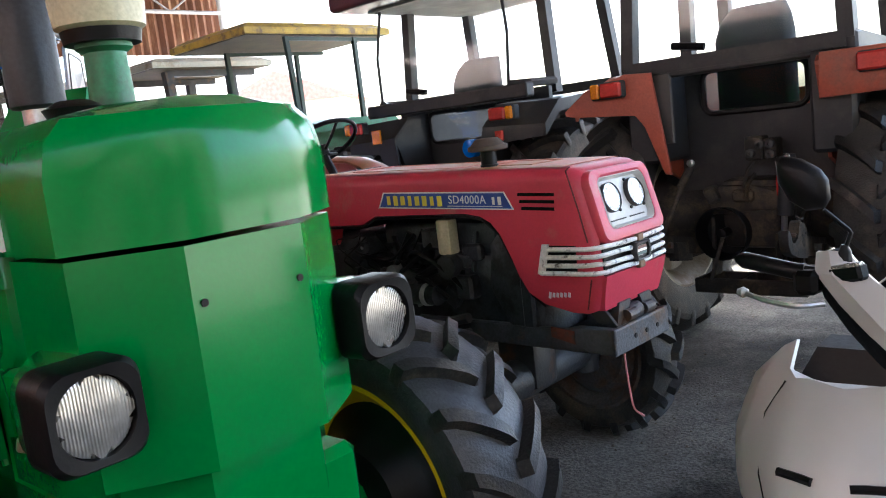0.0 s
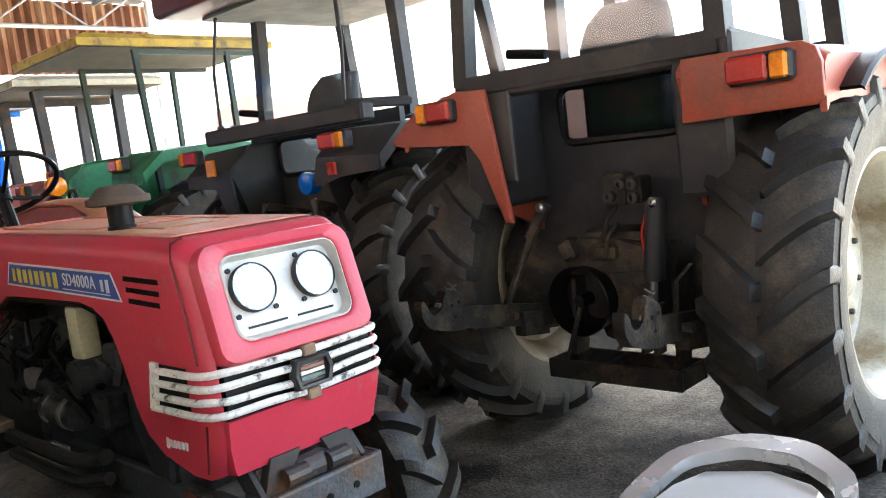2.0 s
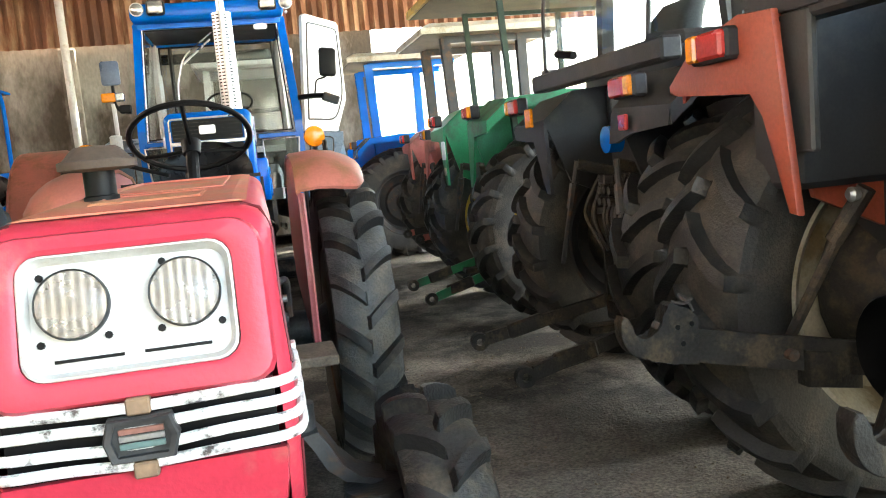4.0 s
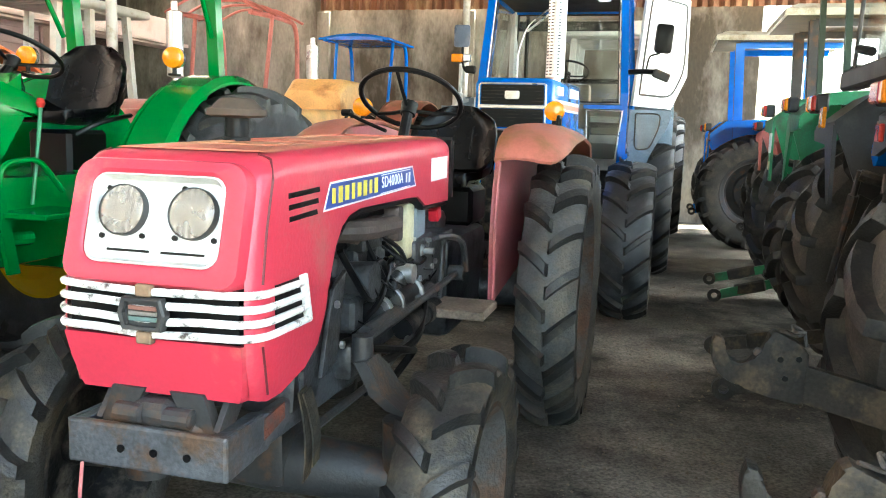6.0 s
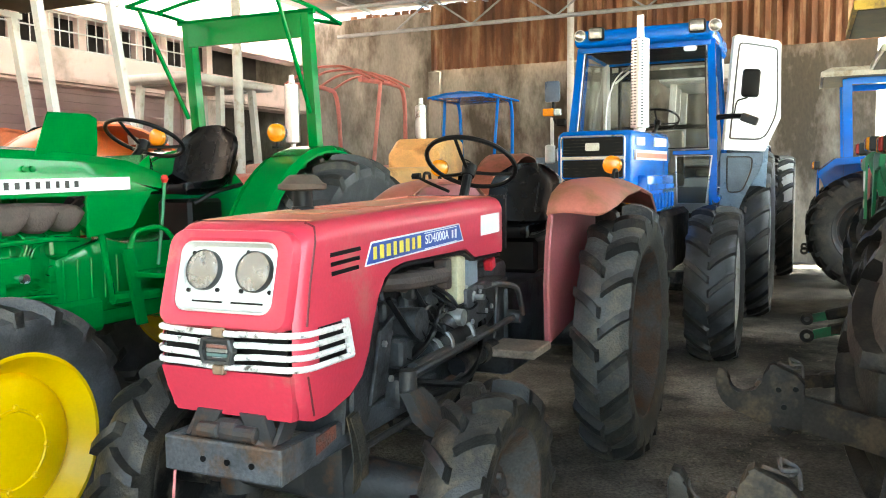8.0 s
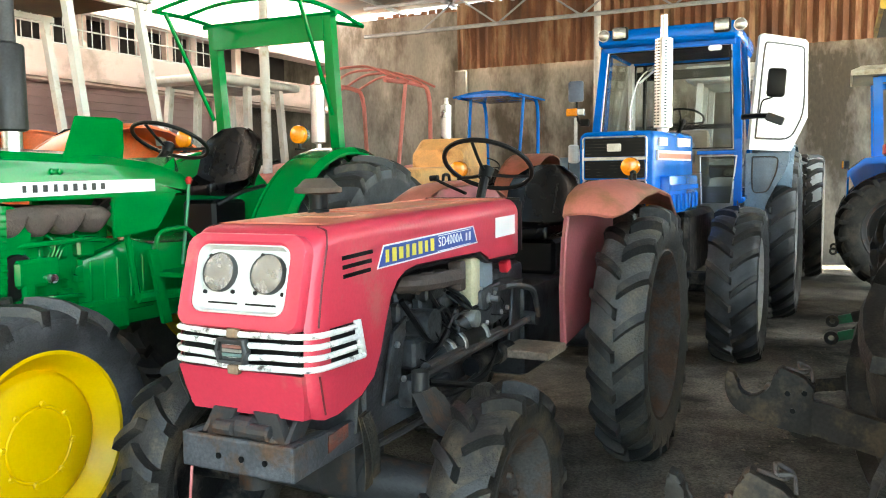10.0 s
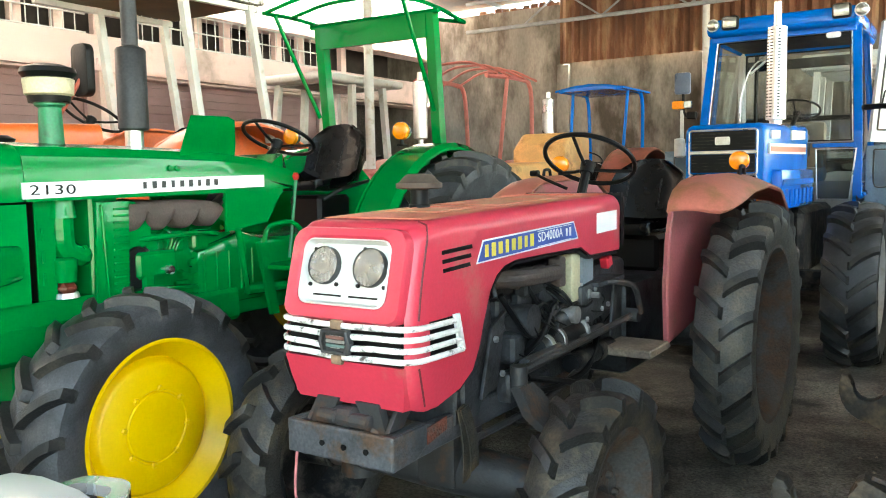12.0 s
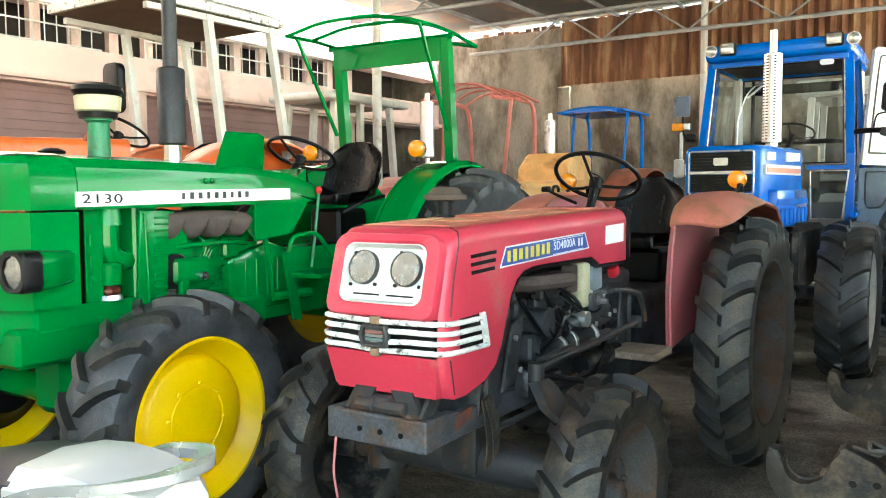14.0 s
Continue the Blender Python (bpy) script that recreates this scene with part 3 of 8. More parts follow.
def hood_ring(y, w, z0, z1, r, shear=0.0, flare=0.0):
    half = [(w + flare * hood_flare(z), z) for z in [z0 + (z1 - r - z0) * k / 7 for k in range(7)]]
    half += [(w - r + r * math.cos(radians(15 * k)), z1 - r + r * math.sin(radians(15 * k))) for k in range(7)]
    return [(x, y + shear * (hood_face(z) - 0.01), z) for x, z in half + [(-x, z) for x, z in half[::-1]]]


def block_letters(parent, x, y0, y1, z, dz, h, n, material, flip, name="letter_bar", fill=0.8):
    """Plain upright bars in place of a maker's name."""
    bm = bm_new()
    for k in range(n):
        t = (k + 0.5) / n
        wy = (y1 - y0) / n * fill
        yc, zc = y0 + (y1 - y0) * t, z + dz * t
        box(bm, (x, yc, zc), (0.002, wy * (0.9 if k % 3 else 0.7), h * (1.0 if k % 2 else 0.9)))
    return pieces(name, bm, material, parent)


def lettering(parent, body, m, size, material, stretch=(1, 1), name="lettering"):
    """Readable characters, each a thin mesh."""
    cu = bpy.data.curves.new("characters", "FONT")
    cu.body, cu.size, cu.extrude, cu.align_x, cu.space_character = body, size, 0.0008, "CENTER", 1.1
    tmp = new("characters", cu)
    me = bpy.data.meshes.new_from_object(tmp)
    bpy.data.objects.remove(tmp)
    bm = bm_new()
    bm.from_mesh(me)
    bmesh.ops.remove_doubles(bm, verts=bm.verts, dist=1e-5)
    bmesh.ops.transform(bm, matrix=m @ Matrix.Diagonal((*stretch, 1, 1)), verts=bm.verts)
    bpy.data.meshes.remove(me)
    pieces(name, bm, material, parent)


def red_tractor():
    t = thing("compact_tractor", "faded red compact tractor with twin round headlamps and dusty tyres", "tractor", pose(0, 0, 0))
    # body of the hood
    bm = bm_new()
    rings = [hood_ring(0.012, 0.203, 0.80, 1.276, 0.04, 1, 0.008), hood_ring(0.022, 0.216, 0.79, 1.290, 0.045, 1, 0.008), hood_ring(0.042, 0.225, 0.785, 1.299, 0.05, 1, 0.008), hood_ring(0.09, 0.228, 0.785, 1.303, 0.05, 0.5, 0.008),
             hood_ring(0.20, 0.228, 0.81, 1.31, 0.05, 0, 0.008), hood_ring(0.27, 0.228, 0.85, 1.312, 0.05, 0, 0.007), hood_ring(0.31, 0.228, 0.91, 1.313, 0.05, 0, 0.005), hood_ring(0.345, 0.228, 0.99, 1.314, 0.05, 0, 0.003), hood_ring(0.39, 0.227, 1.07, 1.315, 0.05),
             hood_ring(0.43, 0.227, 1.115, 1.316, 0.05), hood_ring(0.48, 0.227, 1.140, 1.317, 0.05), hood_ring(0.56, 0.227, 1.152, 1.319, 0.05), hood_ring(1.08, 0.227, 1.15, 1.33, 0.05), hood_ring(1.17, 0.227, 1.112, 1.332, 0.05), hood_ring(1.47, 0.226, 1.108, 1.338, 0.05),
             hood_ring(1.50, 0.218, 1.115, 1.33, 0.05)]
    shell = loft(bm, rings, cap=False)
    bm.faces.new(shell[-1])
    smooth(part("hood", bm, RED, t), 62)
    bm = bm_new()
    loft(bm, [[(-0.19, y, z + 0.0025), (0.19, y, z + 0.0025), (0.165, y, z + 0.006), (-0.165, y, z + 0.006)] for y, z in ((0.10, 1.3035), (0.6, 1.319), (1.45, 1.3375))])
    top = part("hood_top", bm, RED_TOP, t, "sun-bleached orange top panel")
    for y0, y1, w in ((0.30, 0.52, 0.10), (0.62, 1.30, 0.13)):
        bm = bm_new()
        zs = [1.3105 + 0.026 * (y - 0.10) for y in (y0, y1)]
        tube(bm, [(-w, y0, zs[0]), (w, y0, zs[0]), (w, y1, zs[1]), (-w, y1, zs[1])], 0.004, 6, closed=True)
        part("pressed_rib", bm, RED_TOP, top)
    # added black sheet stands in for the shaded hollow below the solid hood
    bm = bm_new()
    loft(bm, [[(-w, y, z - 0.006), (w, y, z - 0.006), (w, y, z - 0.016), (-w, y, z - 0.016)] for y, z, w in ((0.21, 0.81, 0.222), (0.27, 0.85, 0.222), (0.34, 0.97, 0.222), (0.40, 1.08, 0.222), (0.47, 1.135, 0.222), (0.56, 1.152, 0.222), (1.08, 1.15, 0.222), (1.17, 1.112, 0.222), (1.46, 1.108, 0.222))])
    part("hood_hollow_shade", bm, BLACK, t)
    bm = bm_new()
    for s in (-1, 1):
        tube(bm, [(s * (0.2265 + 0.008 * hood_flare(z)), 0.046 + (hood_face(z) - 0.01), z) for z in (0.80, 0.86, 0.91)], 0.0032, 5)
        tube(bm, [(s * (0.2265 + 0.008 * hood_flare(z)), 0.046 + (hood_face(z) - 0.01), z) for z in (1.04, 1.09, 1.15, 1.20, 1.255)] + [(s * 0.21, 0.074, 1.2925), (s * 0.18, 0.076, 1.3025)], 0.0032, 5)
    plate(bm, [(-0.2, 1.02), (0.2, 1.02), (0.2, 1.032), (-0.2, 1.032)], "y", -0.050, 0.0)
    pieces("seam", bm, mat("dark_red_gap", (0.10, 0.008, 0.012), 0.6), t)
    bm = bm_new()
    for s in (-1, 1):
        loft(bm, [[(s * 0.222, 1.5, 1.12), (s * 0.233, 1.5, 1.12), (s * 0.233, 1.5, 1.33), (s * 0.222, 1.5, 1.33)], [(s * 0.222, 1.515, 1.12), (s * 0.233, 1.515, 1.12), (s * 0.233, 1.515, 1.33), (s * 0.222, 1.515, 1.33)]])
    box(bm, (0, 1.508, 1.338), (0.45, 0.016, 0.012))
    pieces("rear_trim", bm, BLACK, t)
    # lamp panel, leaning back with the nose
    lean = math.degrees(math.atan2(0.07, 0.26))
    pm = pose(0, -0.020, 1.16, -lean, 0, 0)

    def on_face(bm, fn):
        fn(bm)
        bmesh.ops.transform(bm, matrix=pm, verts=bm.verts)
        return bm
    panel = smooth(part("lamp_panel", on_face(bm_new(), lambda b: (plate(b, rounded(0, 0, 0.310, 0.184, 0.03), "y", 0.006, 0.022, bev=0.002))), WHITE, t, "white pressed steel headlamp panel"), 30)
    bm = bm_new()
    ring_o, ring_i = rounded(0, 0, 0.316, 0.190, 0.034), rounded(0, 0, 0.290, 0.164, 0.026)
    vo = [[bm.verts.new((u, y, v)) for u, v in r] for r, y in ((ring_o, 0.01), (ring_o, -0.016), (rounded(0, 0, 0.308, 0.182, 0.032), -0.019), (ring_i, 0.008))]
    for a, b in zip(vo, vo[1:]):
        ring_faces(bm, a, b)
    bmesh.ops.transform(bm, matrix=pm, verts=bm.verts)
    smooth(part("panel_frame", bm, WHITE, panel), 30)
    bm = bm_new()
    def square_foot(ring, z0):
        return [(u * (1 + 0.10 * max(0.0, z0 - v) / 0.09), v) if v < z0 else (u, v) for u, v in ring]
    ro, rm = square_foot(rounded(0, -0.004, 0.416, 0.266, 0.05), -0.09), square_foot(rounded(0, -0.004, 0.404, 0.256, 0.046), -0.09)
    rn, ri = rounded(0, 0, 0.334, 0.206, 0.042), rounded(0, 0, 0.318, 0.192, 0.035)
    vo = [[bm.verts.new((u * (1 + 0.22 * (0.12 - v) * (0.12 - v)), y, v)) for u, v in r] for r, y in ((ro, 0.05), (ro, -0.004), (rm, -0.016), (rn, -0.022), (ri, -0.017), (ri, 0.012))]
    for a, b in zip(vo, vo[1:]):
        ring_faces(bm, a, b)
    bmesh.ops.transform(bm, matrix=pm, verts=bm.verts)
    smooth(part("nose_frame", bm, RED, t), 45)
    for x in (-0.083, 0.083):
        bm = bm_new()
        lathe(bm, [(0.006, 0.045), (0.006, 0.0545), (-0.014, 0.055), (-0.018, 0.0535), (-0.015, 0.0520), (0.0, 0.0515)], (x, 0.004, 0.018), "Y", 32)
        bmesh.ops.transform(bm, matrix=pm, verts=bm.verts)
        h = smooth(part("headlamp", bm, GREYIRON, t))
        bm = bm_new()
        lathe(bm, [(-0.014, 0.0515), (-0.008, 0.043), (-0.002, 0.032), (0.001, 0.020), (0.002, 0.007)], (x, 0.004, 0.018), "Y", 32)
        bmesh.ops.transform(bm, matrix=pm, verts=bm.verts)
        smooth(part("reflector", bm, REFLECTOR, h), 40)
        bm = bm_new()
        lathe(bm, [(0.002, 0.008), (-0.008, 0.008), (-0.011, 0.004)], (x, 0.004, 0.018), "Y", 12)
        bmesh.ops.transform(bm, matrix=pm, verts=bm.verts)
        part("bulb_cap", bm, GREYIRON, h)
        bm = bm_new()
        lathe(bm, [(-0.015, 0.0515), (-0.019, 0.046), (-0.023, 0.032), (-0.025, 0.016), (-0.0255, 0.001)], (x, 0.004, 0.018), "Y", 32)
        bmesh.ops.transform(bm, matrix=pm, verts=bm.verts)
        smooth(part("lens", bm, RIBGLASS, h, "ribbed clear sealed-beam lens"), 25)
    bm = bm_new()
    for x, z in ((-0.128, 0.064), (0.052, 0.070), (-0.035, -0.034), (0.043, -0.034), (-0.132, -0.038), (0.134, -0.034)):
        lathe(bm, [(0, 0.006), (-0.018, 0.006)], (x, 0.018, z), "Y", 8)
    for x in (-0.065, 0.065):
        box(bm, (x, 0.0045, -0.066), (0.10, 0.006, 0.005))
    bmesh.ops.transform(bm, matrix=pm, verts=bm.verts)
    pieces("screw", bm, BLACK, panel)
    # grille bars round the nose
    bm = bm_new()
    box(bm, (0, -0.014, 0.975), (0.40, 0.06, 0.115))
    for s in (-1, 1):
        plate(bm, [(0.045, 0.922), (0.19, 0.928), (0.17, 1.03), (0.045, 1.03)], "x", s * 0.2335, s * 0.2365)
    part("grille_recess", bm, BLACK, t)
    rng = random.Random(31)
    for k in range(4):
        z = 1.022 - k * 0.0295
        e = 0.165 + 0.012 * k
        w = 0.2365 + 0.001 * k
        pts = [(w + 0.003, e, z - 0.006), (w + 0.003, 0.01, z - 0.003), (w - 0.008, -0.032, z - 0.001), (w - 0.035, -0.056, z), (0.11, -0.064, z + 0.003 * (rng.random() - 0.5)), (0, -0.067, z - 0.003 - 0.006 * rng.random())]
        pts = bend(pts + [(-x, y, zz + 0.004 * (rng.random() - 0.5)) for x, y, zz in pts[-2::-1]], 3)
        bm = bm_new()
        tube(bm, pts, 0.0088, 8)
        smooth(part("grille_bar", bm, BARWHITE, t, "chipped white chrome grille bar"))
    bm = bm_new()
    for s in (-1, 1):
        plate(bm, [(0.155, 1.035), (0.185, 1.035), (0.215, 0.925), (0.185, 0.92)], "x", s * 0.2365, s * 0.246, bev=0.002)
    pieces("grille_end", bm, BARWHITE, t)
    bm = bm_new()
    hexa = [(-0.056, 0), (-0.046, 0.034), (0.046, 0.034), (0.056, 0), (0.046, -0.034), (-0.046, -0.034)]
    inner = [(u * 0.78, v * 0.74) for u, v in hexa]
    vo = [[bm.verts.new((u, y, 0.974 + v)) for u, v in r] for r, y in ((hexa, -0.066), (hexa, -0.084), ([(u * 0.93, v * 0.92) for u, v in hexa], -0.089), (inner, -0.087), (inner, -0.075))]
    for a, b in zip(vo, vo[1:]):
        ring_faces(bm, a, b)
    bm.faces.new(vo[-1])
    em = smooth(part("emblem", bm, GREYIRON, t, "worn dark hexagonal nose emblem"), 25)
    for dz, m2 in ((-0.011, mat("dull_teal_enamel", (0.10, 0.16, 0.15), 0.4)), (0.001, STEEL), (0.012, mat("dull_red_enamel", (0.20, 0.09, 0.07), 0.4))):
        bm = bm_new()
        box(bm, (0, -0.078, 0.974 + dz), (0.066, 0.005, 0.009), bev=0.001)
        part("emblem_face", bm, m2, em)
    bm = bm_new()
    for zz in (0.923, 1.022):
        box(bm, (0, -0.070, zz), (0.036, 0.020, 0.026), bev=0.003)
    pieces("emblem_bracket", bm, mat("rust_scab_bracket", (0.20, 0.13, 0.08), 0.8, var=0.4, scale=30), em)
    # lower nose panel with its rolled edge
    bm = bm_new()
    loft(bm, [[(-w, hood_face(z) - 0.010, z), (w, hood_face(z) - 0.010, z), (w + 0.008, hood_face(z) + 0.02, z), (-w - 0.008, hood_face(z) + 0.02, z)] for z, w in ((0.788, 0.188), (0.800, 0.194), (0.858, 0.206), (0.866, 0.206), (0.912, 0.210), (0.917, 0.209))])
    smooth(part("chin_panel", bm, RED, t), 30)
    # slots, decal and label on both sides
    for s in (-1, 1):
        bm = bm_new()
        for k in range(3):
            y0 = 0.10 + k * 0.012
            plate(bm, [(y0 + 0.02 * (2 - k) * 0.5, 1.207 - k * 0.026), (0.285 - k * 0.006, 1.213 - k * 0.026), (0.282 - k * 0.006, 1.225 - k * 0.026), (y0 + 0.02 * (2 - k) * 0.5, 1.219 - k * 0.026)], "x", s * 0.2255, s * 0.2290)
        pieces("vent_slot", bm, BLACK, t)
        bm = bm_new()
        plate(bm, [(0.305, 1.162), (1.05, 1.185), (1.01, 1.252), (0.345, 1.232)], "x", s * 0.2262, s * 0.2288)
        d0 = part("decal", bm, DECALWHITE, t, "blue maker decal with yellow and white lettering")
        bm = bm_new()
        plate(bm, [(0.315, 1.167), (1.038, 1.190), (1.004, 1.247), (0.35, 1.227)], "x", s * 0.2285, s * 0.2294)
        part("decal_field", bm, DECALBLUE, d0)
        a, b, c, d = (0.345, 0.69, 0.71, 0.985) if s > 0 else (1.0, 0.66, 0.64, 0.36)
        block_letters(d0, s * 0.2296, a, b, 1.197 if s > 0 else 1.217, 0.012 * (1 if s > 0 else -1), 0.042, 8, DECALYELLOW, s, "yellow_letter_bar", 0.66)
        lettering(d0, "SD4000A", pose(s * 0.2299, 0.5 * (c + d) - 0.035 * s, (1.204 if s > 0 else 1.196) - 0.004, 90, -1.8 * s, 90 * s), 0.046, DECALWHITE, (1.02, 1.0), "character")
        block_letters(d0, s * 0.2296, d - 0.055 * s, d + 0.004 * s, 1.216 if s > 0 else 1.199, 0.0015 * s, 0.032, 2, DECALWHITE, s, "white_letter_bar", 0.6)
        bm = bm_new()
        for dz in (-0.026, 0.026):
            plate(bm, [(c, 1.208 + dz - 0.0015 * s), (d, 1.208 + dz + 0.007 * s), (d, 1.2105 + dz + 0.007 * s), (c, 1.2105 + dz - 0.0015 * s)], "x", s * 0.2293, s * 0.2299)
        pieces("decal_rule", bm, DECALWHITE, d0)
    bm = bm_new()
    plate(bm, [(1.23, 1.19), (1.44, 1.195), (1.44, 1.275), (1.23, 1.27)], "x", 0.2265, 0.2280)
    part("paper_label", bm, DECALWHITE, t, "blank white sticker")
    bm = bm_new()
    for k in range(6):
        box(bm, (-0.2350 - 0.0002 * k, 0.175 - k * 0.017, 0.846 + 0.001 * k), (0.003, 0.010, 0.017 if k else 0.024), (12, 0, 0))
    pieces("script_bar", bm, DECALWHITE, t)
    # breather
    bm = bm_new()
    lathe(bm, [(0.072, 0.03), (0.074, 0.066), (0.078, 0.079), (0.094, 0.079), (0.098, 0.068), (0.118, 0.050), (0.124, 0.040), (0.126, 0.002)], (-0.11, 0.50, 1.31), "Z", 28)
    breather = smooth(part("air_breather", bm, mat("grimy_breather", (0.065, 0.045, 0.032), 0.8, var=0.3), t, "grimy brown mushroom air breather"))
    bm = bm_new()
    lathe(bm, [(-0.01, 0.036), (0.02, 0.036), (0.022, 0.032), (0.074, 0.032)], (-0.11, 0.50, 1.31), "Z", 24)
    smooth(part("breather_stem", bm, BLACK, breather))
    # frame and bumper
    bm = bm_new()
    for s in (-1, 1):
        box(bm, (-0.008 + s * 0.150, 0.45, 0.660), (0.030, 1.0, 0.085), bev=0.006)
        plate(bm, [(-0.05, 0.625), (0.14, 0.625), (0.22, 0.69), (0.10, 0.722), (-0.05, 0.722)], "x", -0.012 + s * 0.152, -0.012 + s * 0.182, bev=0.003)
    pieces("frame_rail", bm, BLUEGREY, t)
    bm = bm_new()
    box(bm, (-0.012, -0.055, 0.675), (0.388, 0.020, 0.10), bev=0.008, seg=2)
    for s in (-1, 1):
        plate(bm, [(-0.062, 0.627), (0.05, 0.632), (0.10, 0.66), (0.10, 0.722), (-0.062, 0.724)], "x", -0.012 + s * 0.184, -0.012 + s * 0.194, bev=0.004)
    bp = part("bumper", bm, BLUEGREY, t, "rust-flecked grey steel front weight bar")
    bm = bm_new()
    for s in (-1, 1):
        plate(bm, [(0.112, 0.655), (0.215, 0.675), (0.215, 0.715), (0.112, 0.705)], "x", -0.012 + s * 0.1835, -0.012 + s * 0.187, bev=0.001)
    pieces("rust_patch", bm, mat("red_rust_scab", (0.14, 0.035, 0.02), 0.85, var=0.4, scale=18, bump=0.3, stain=(0.05, 0.045, 0.04), amount=0.3, stain_scale=20), bp)
    bm = bm_new()
    for x in (-0.07, 0.01, 0.09):
        lathe(bm, [(0, 0.009), (-0.0135, 0.009)], (x, -0.055, 0.672), "Y", 10)
    pieces("bolt_hole", bm, BLACK, bp)
    bm = bm_new()
    for s in (-1, 1):
        plate(bm, [(s * 0.03, 0.80), (s * 0.11, 0.80), (s * 0.14, 0.71), (s * 0.08, 0.71)], "y", -0.035, -0.005)
        tube(bm, bend([(s * 0.02, -0.01, 0.75), (s * 0.08, -0.03, 0.73), (s * 0.12, -0.01, 0.70)]), 0.02, 8)
        plate(bm, [(-0.04, 0.725), (0.03, 0.725), (0.10, 0.80), (0.03, 0.81)], "x", s * 0.135, s * 0.150, bev=0.002)
        lathe(bm, [(-0.03, 0.022), (0.03, 0.022), (0.034, 0.014)], (s * 0.06, -0.045, 0.748), "X", 12)
    lathe(bm, [(-0.05, 0.032), (0.02, 0.036), (0.05, 0.022)], (0, -0.02, 0.745), "X", 14)
    pieces("front_bracket", bm, GREYIRON, t)
    bm = bm_new()
    tube(bm, bend([(-0.165, -0.07, 0.63), (-0.17, -0.08, 0.52), (-0.15, -0.08, 0.42), (-0.10, -0.09, 0.38)]), 0.004, 6)
    part("loose_wire", bm, mat("pink_wire", (0.5, 0.16, 0.16), 0.5), t)
    # engine
    bm = bm_new()
    plate(bm, [(0.27, 0.66), (0.42, 0.66), (0.52, 0.84), (0.50, 1.02), (0.42, 1.10), (0.32, 1.0)], "x", -0.17, 0.17, bev=0.02)
    box(bm, (0, 0.33, 0.90), (0.36, 0.06, 0.42), bev=0.01)
    smooth(part("fan_shroud", bm, ENGINEGREY, t))
    bm = bm_new()
    box(bm, (0, 0.86, 0.80), (0.24, 0.76, 0.34), bev=0.02, seg=2)
    box(bm, (0, 0.86, 1.02), (0.18, 0.66, 0.16), bev=0.02, seg=2)
    box(bm, (0, 1.50, 0.84), (0.30, 0.52, 0.42), bev=0.03, seg=2)
    box(bm, (0, 2.05, 0.72), (0.36, 0.7, 0.42), bev=0.04, seg=2)
    for s in (-1, 1):
        lathe(bm, [(0, 0.09), (0.25, 0.08), (0.30, 0.11)], (s * 0.15, 2.36, 0.62), "X" if s > 0 else "X", 16, turn=pose(0, 0, 0, 0, 0, 0 if s > 0 else 180))
        for k in range(4):
            box(bm, (s * 0.13, 0.62 + k * 0.16, 0.98), (0.04, 0.10, 0.07), bev=0.01)
            tube(bm, [(s * 0.14, 0.62 + k * 0.16, 0.9), (s * 0.10, 0.62 + k * 0.16, 1.06)], 0.012, 6)
    pieces("engine_block", bm, ENGINEGREY, t, "grimy grey engine casting", 30)
    bm = bm_new()
    tube(bm, bend([(0.13, 0.60, 1.075), (0.19, 0.62, 1.08), (0.20, 0.74, 1.075), (0.20, 0.92, 1.07)]), 0.030, 10)
    plate(bm, rounded(0.945, 1.07, 0.05, 0.11, 0.012), "x", 0.165, 0.215, bev=0.004)
    for y in (0.66, 0.78, 0.88):
        lathe(bm, [(0, 0.028), (0.05, 0.034)], (0.13, y, 1.07), "X", 12)
    smooth(part("intake_manifold", bm, mat("brown_grimy_casting", (0.060, 0.042, 0.036), 0.7, var=0.4, scale=14, bump=0.2), t, "grimy brown intake manifold"), 35)
    bm = bm_new()
    lathe(bm, [(-0.13, 0.02), (-0.12, 0.052), (0.02, 0.054), (0.03, 0.046), (0.10, 0.046), (0.12, 0.03), (0.15, 0.012)], (0.185, 1.02, 0.815), "Y", 20)
    smooth(part("starter_motor", bm, BLACK, t), 35)
    bm = bm_new()
    lathe(bm, [(-0.10, 0.036), (0.13, 0.036), (0.135, 0.042), (0.19, 0.042), (0.195, 0.034), (0.30, 0.034)], (0.19, 1.16, 0.70), "Y", 18)
    smooth(part("hydraulic_cylinder", bm, DARKIRON, t), 35)
    bm = bm_new()
    plate(bm, [(0.40, 0.72), (0.50, 0.74), (0.56, 0.98), (0.47, 0.94)], "x", 0.175, 0.188, bev=0.003)
    plate(bm, [(1.22, 0.98), (1.50, 0.985), (1.50, 1.0), (1.22, 0.995)], "x", 0.12, 0.24)
    plate(bm, [(1.36, 0.76), (1.40, 0.76), (1.44, 0.98), (1.40, 0.98)], "x", 0.225, 0.235, bev=0.002)
    box(bm, (0.19, 1.22, 0.92), (0.05, 0.20, 0.16), (6, 0, 0), bev=0.01, seg=2)
    box(bm, (0.18, 0.60, 0.72), (0.06, 0.10, 0.10), bev=0.012, seg=2)
    pieces("engine_bracket", bm, ENGINEGREY, t, soft=30)
    bm = bm_new()
    for k, (y, z) in enumerate(((1.24, 0.97), (1.31, 0.88), (1.16, 0.86), (0.48, 0.90), (0.52, 0.78), (1.43, 0.88))):
        lathe(bm, [(0, 0.011), (0.010, 0.011), (0.012, 0.006)], (0.212 if k < 3 else 0.19, y, z), "X", 6)
    pieces("bolt", bm, STEEL, t)
    rng = random.Random(4)
    bm = bm_new()
    for s in (-1, 1):
        box(bm, (s * 0.15, 1.42, 0.86), (0.03, 0.30, 0.24), bev=0.01)
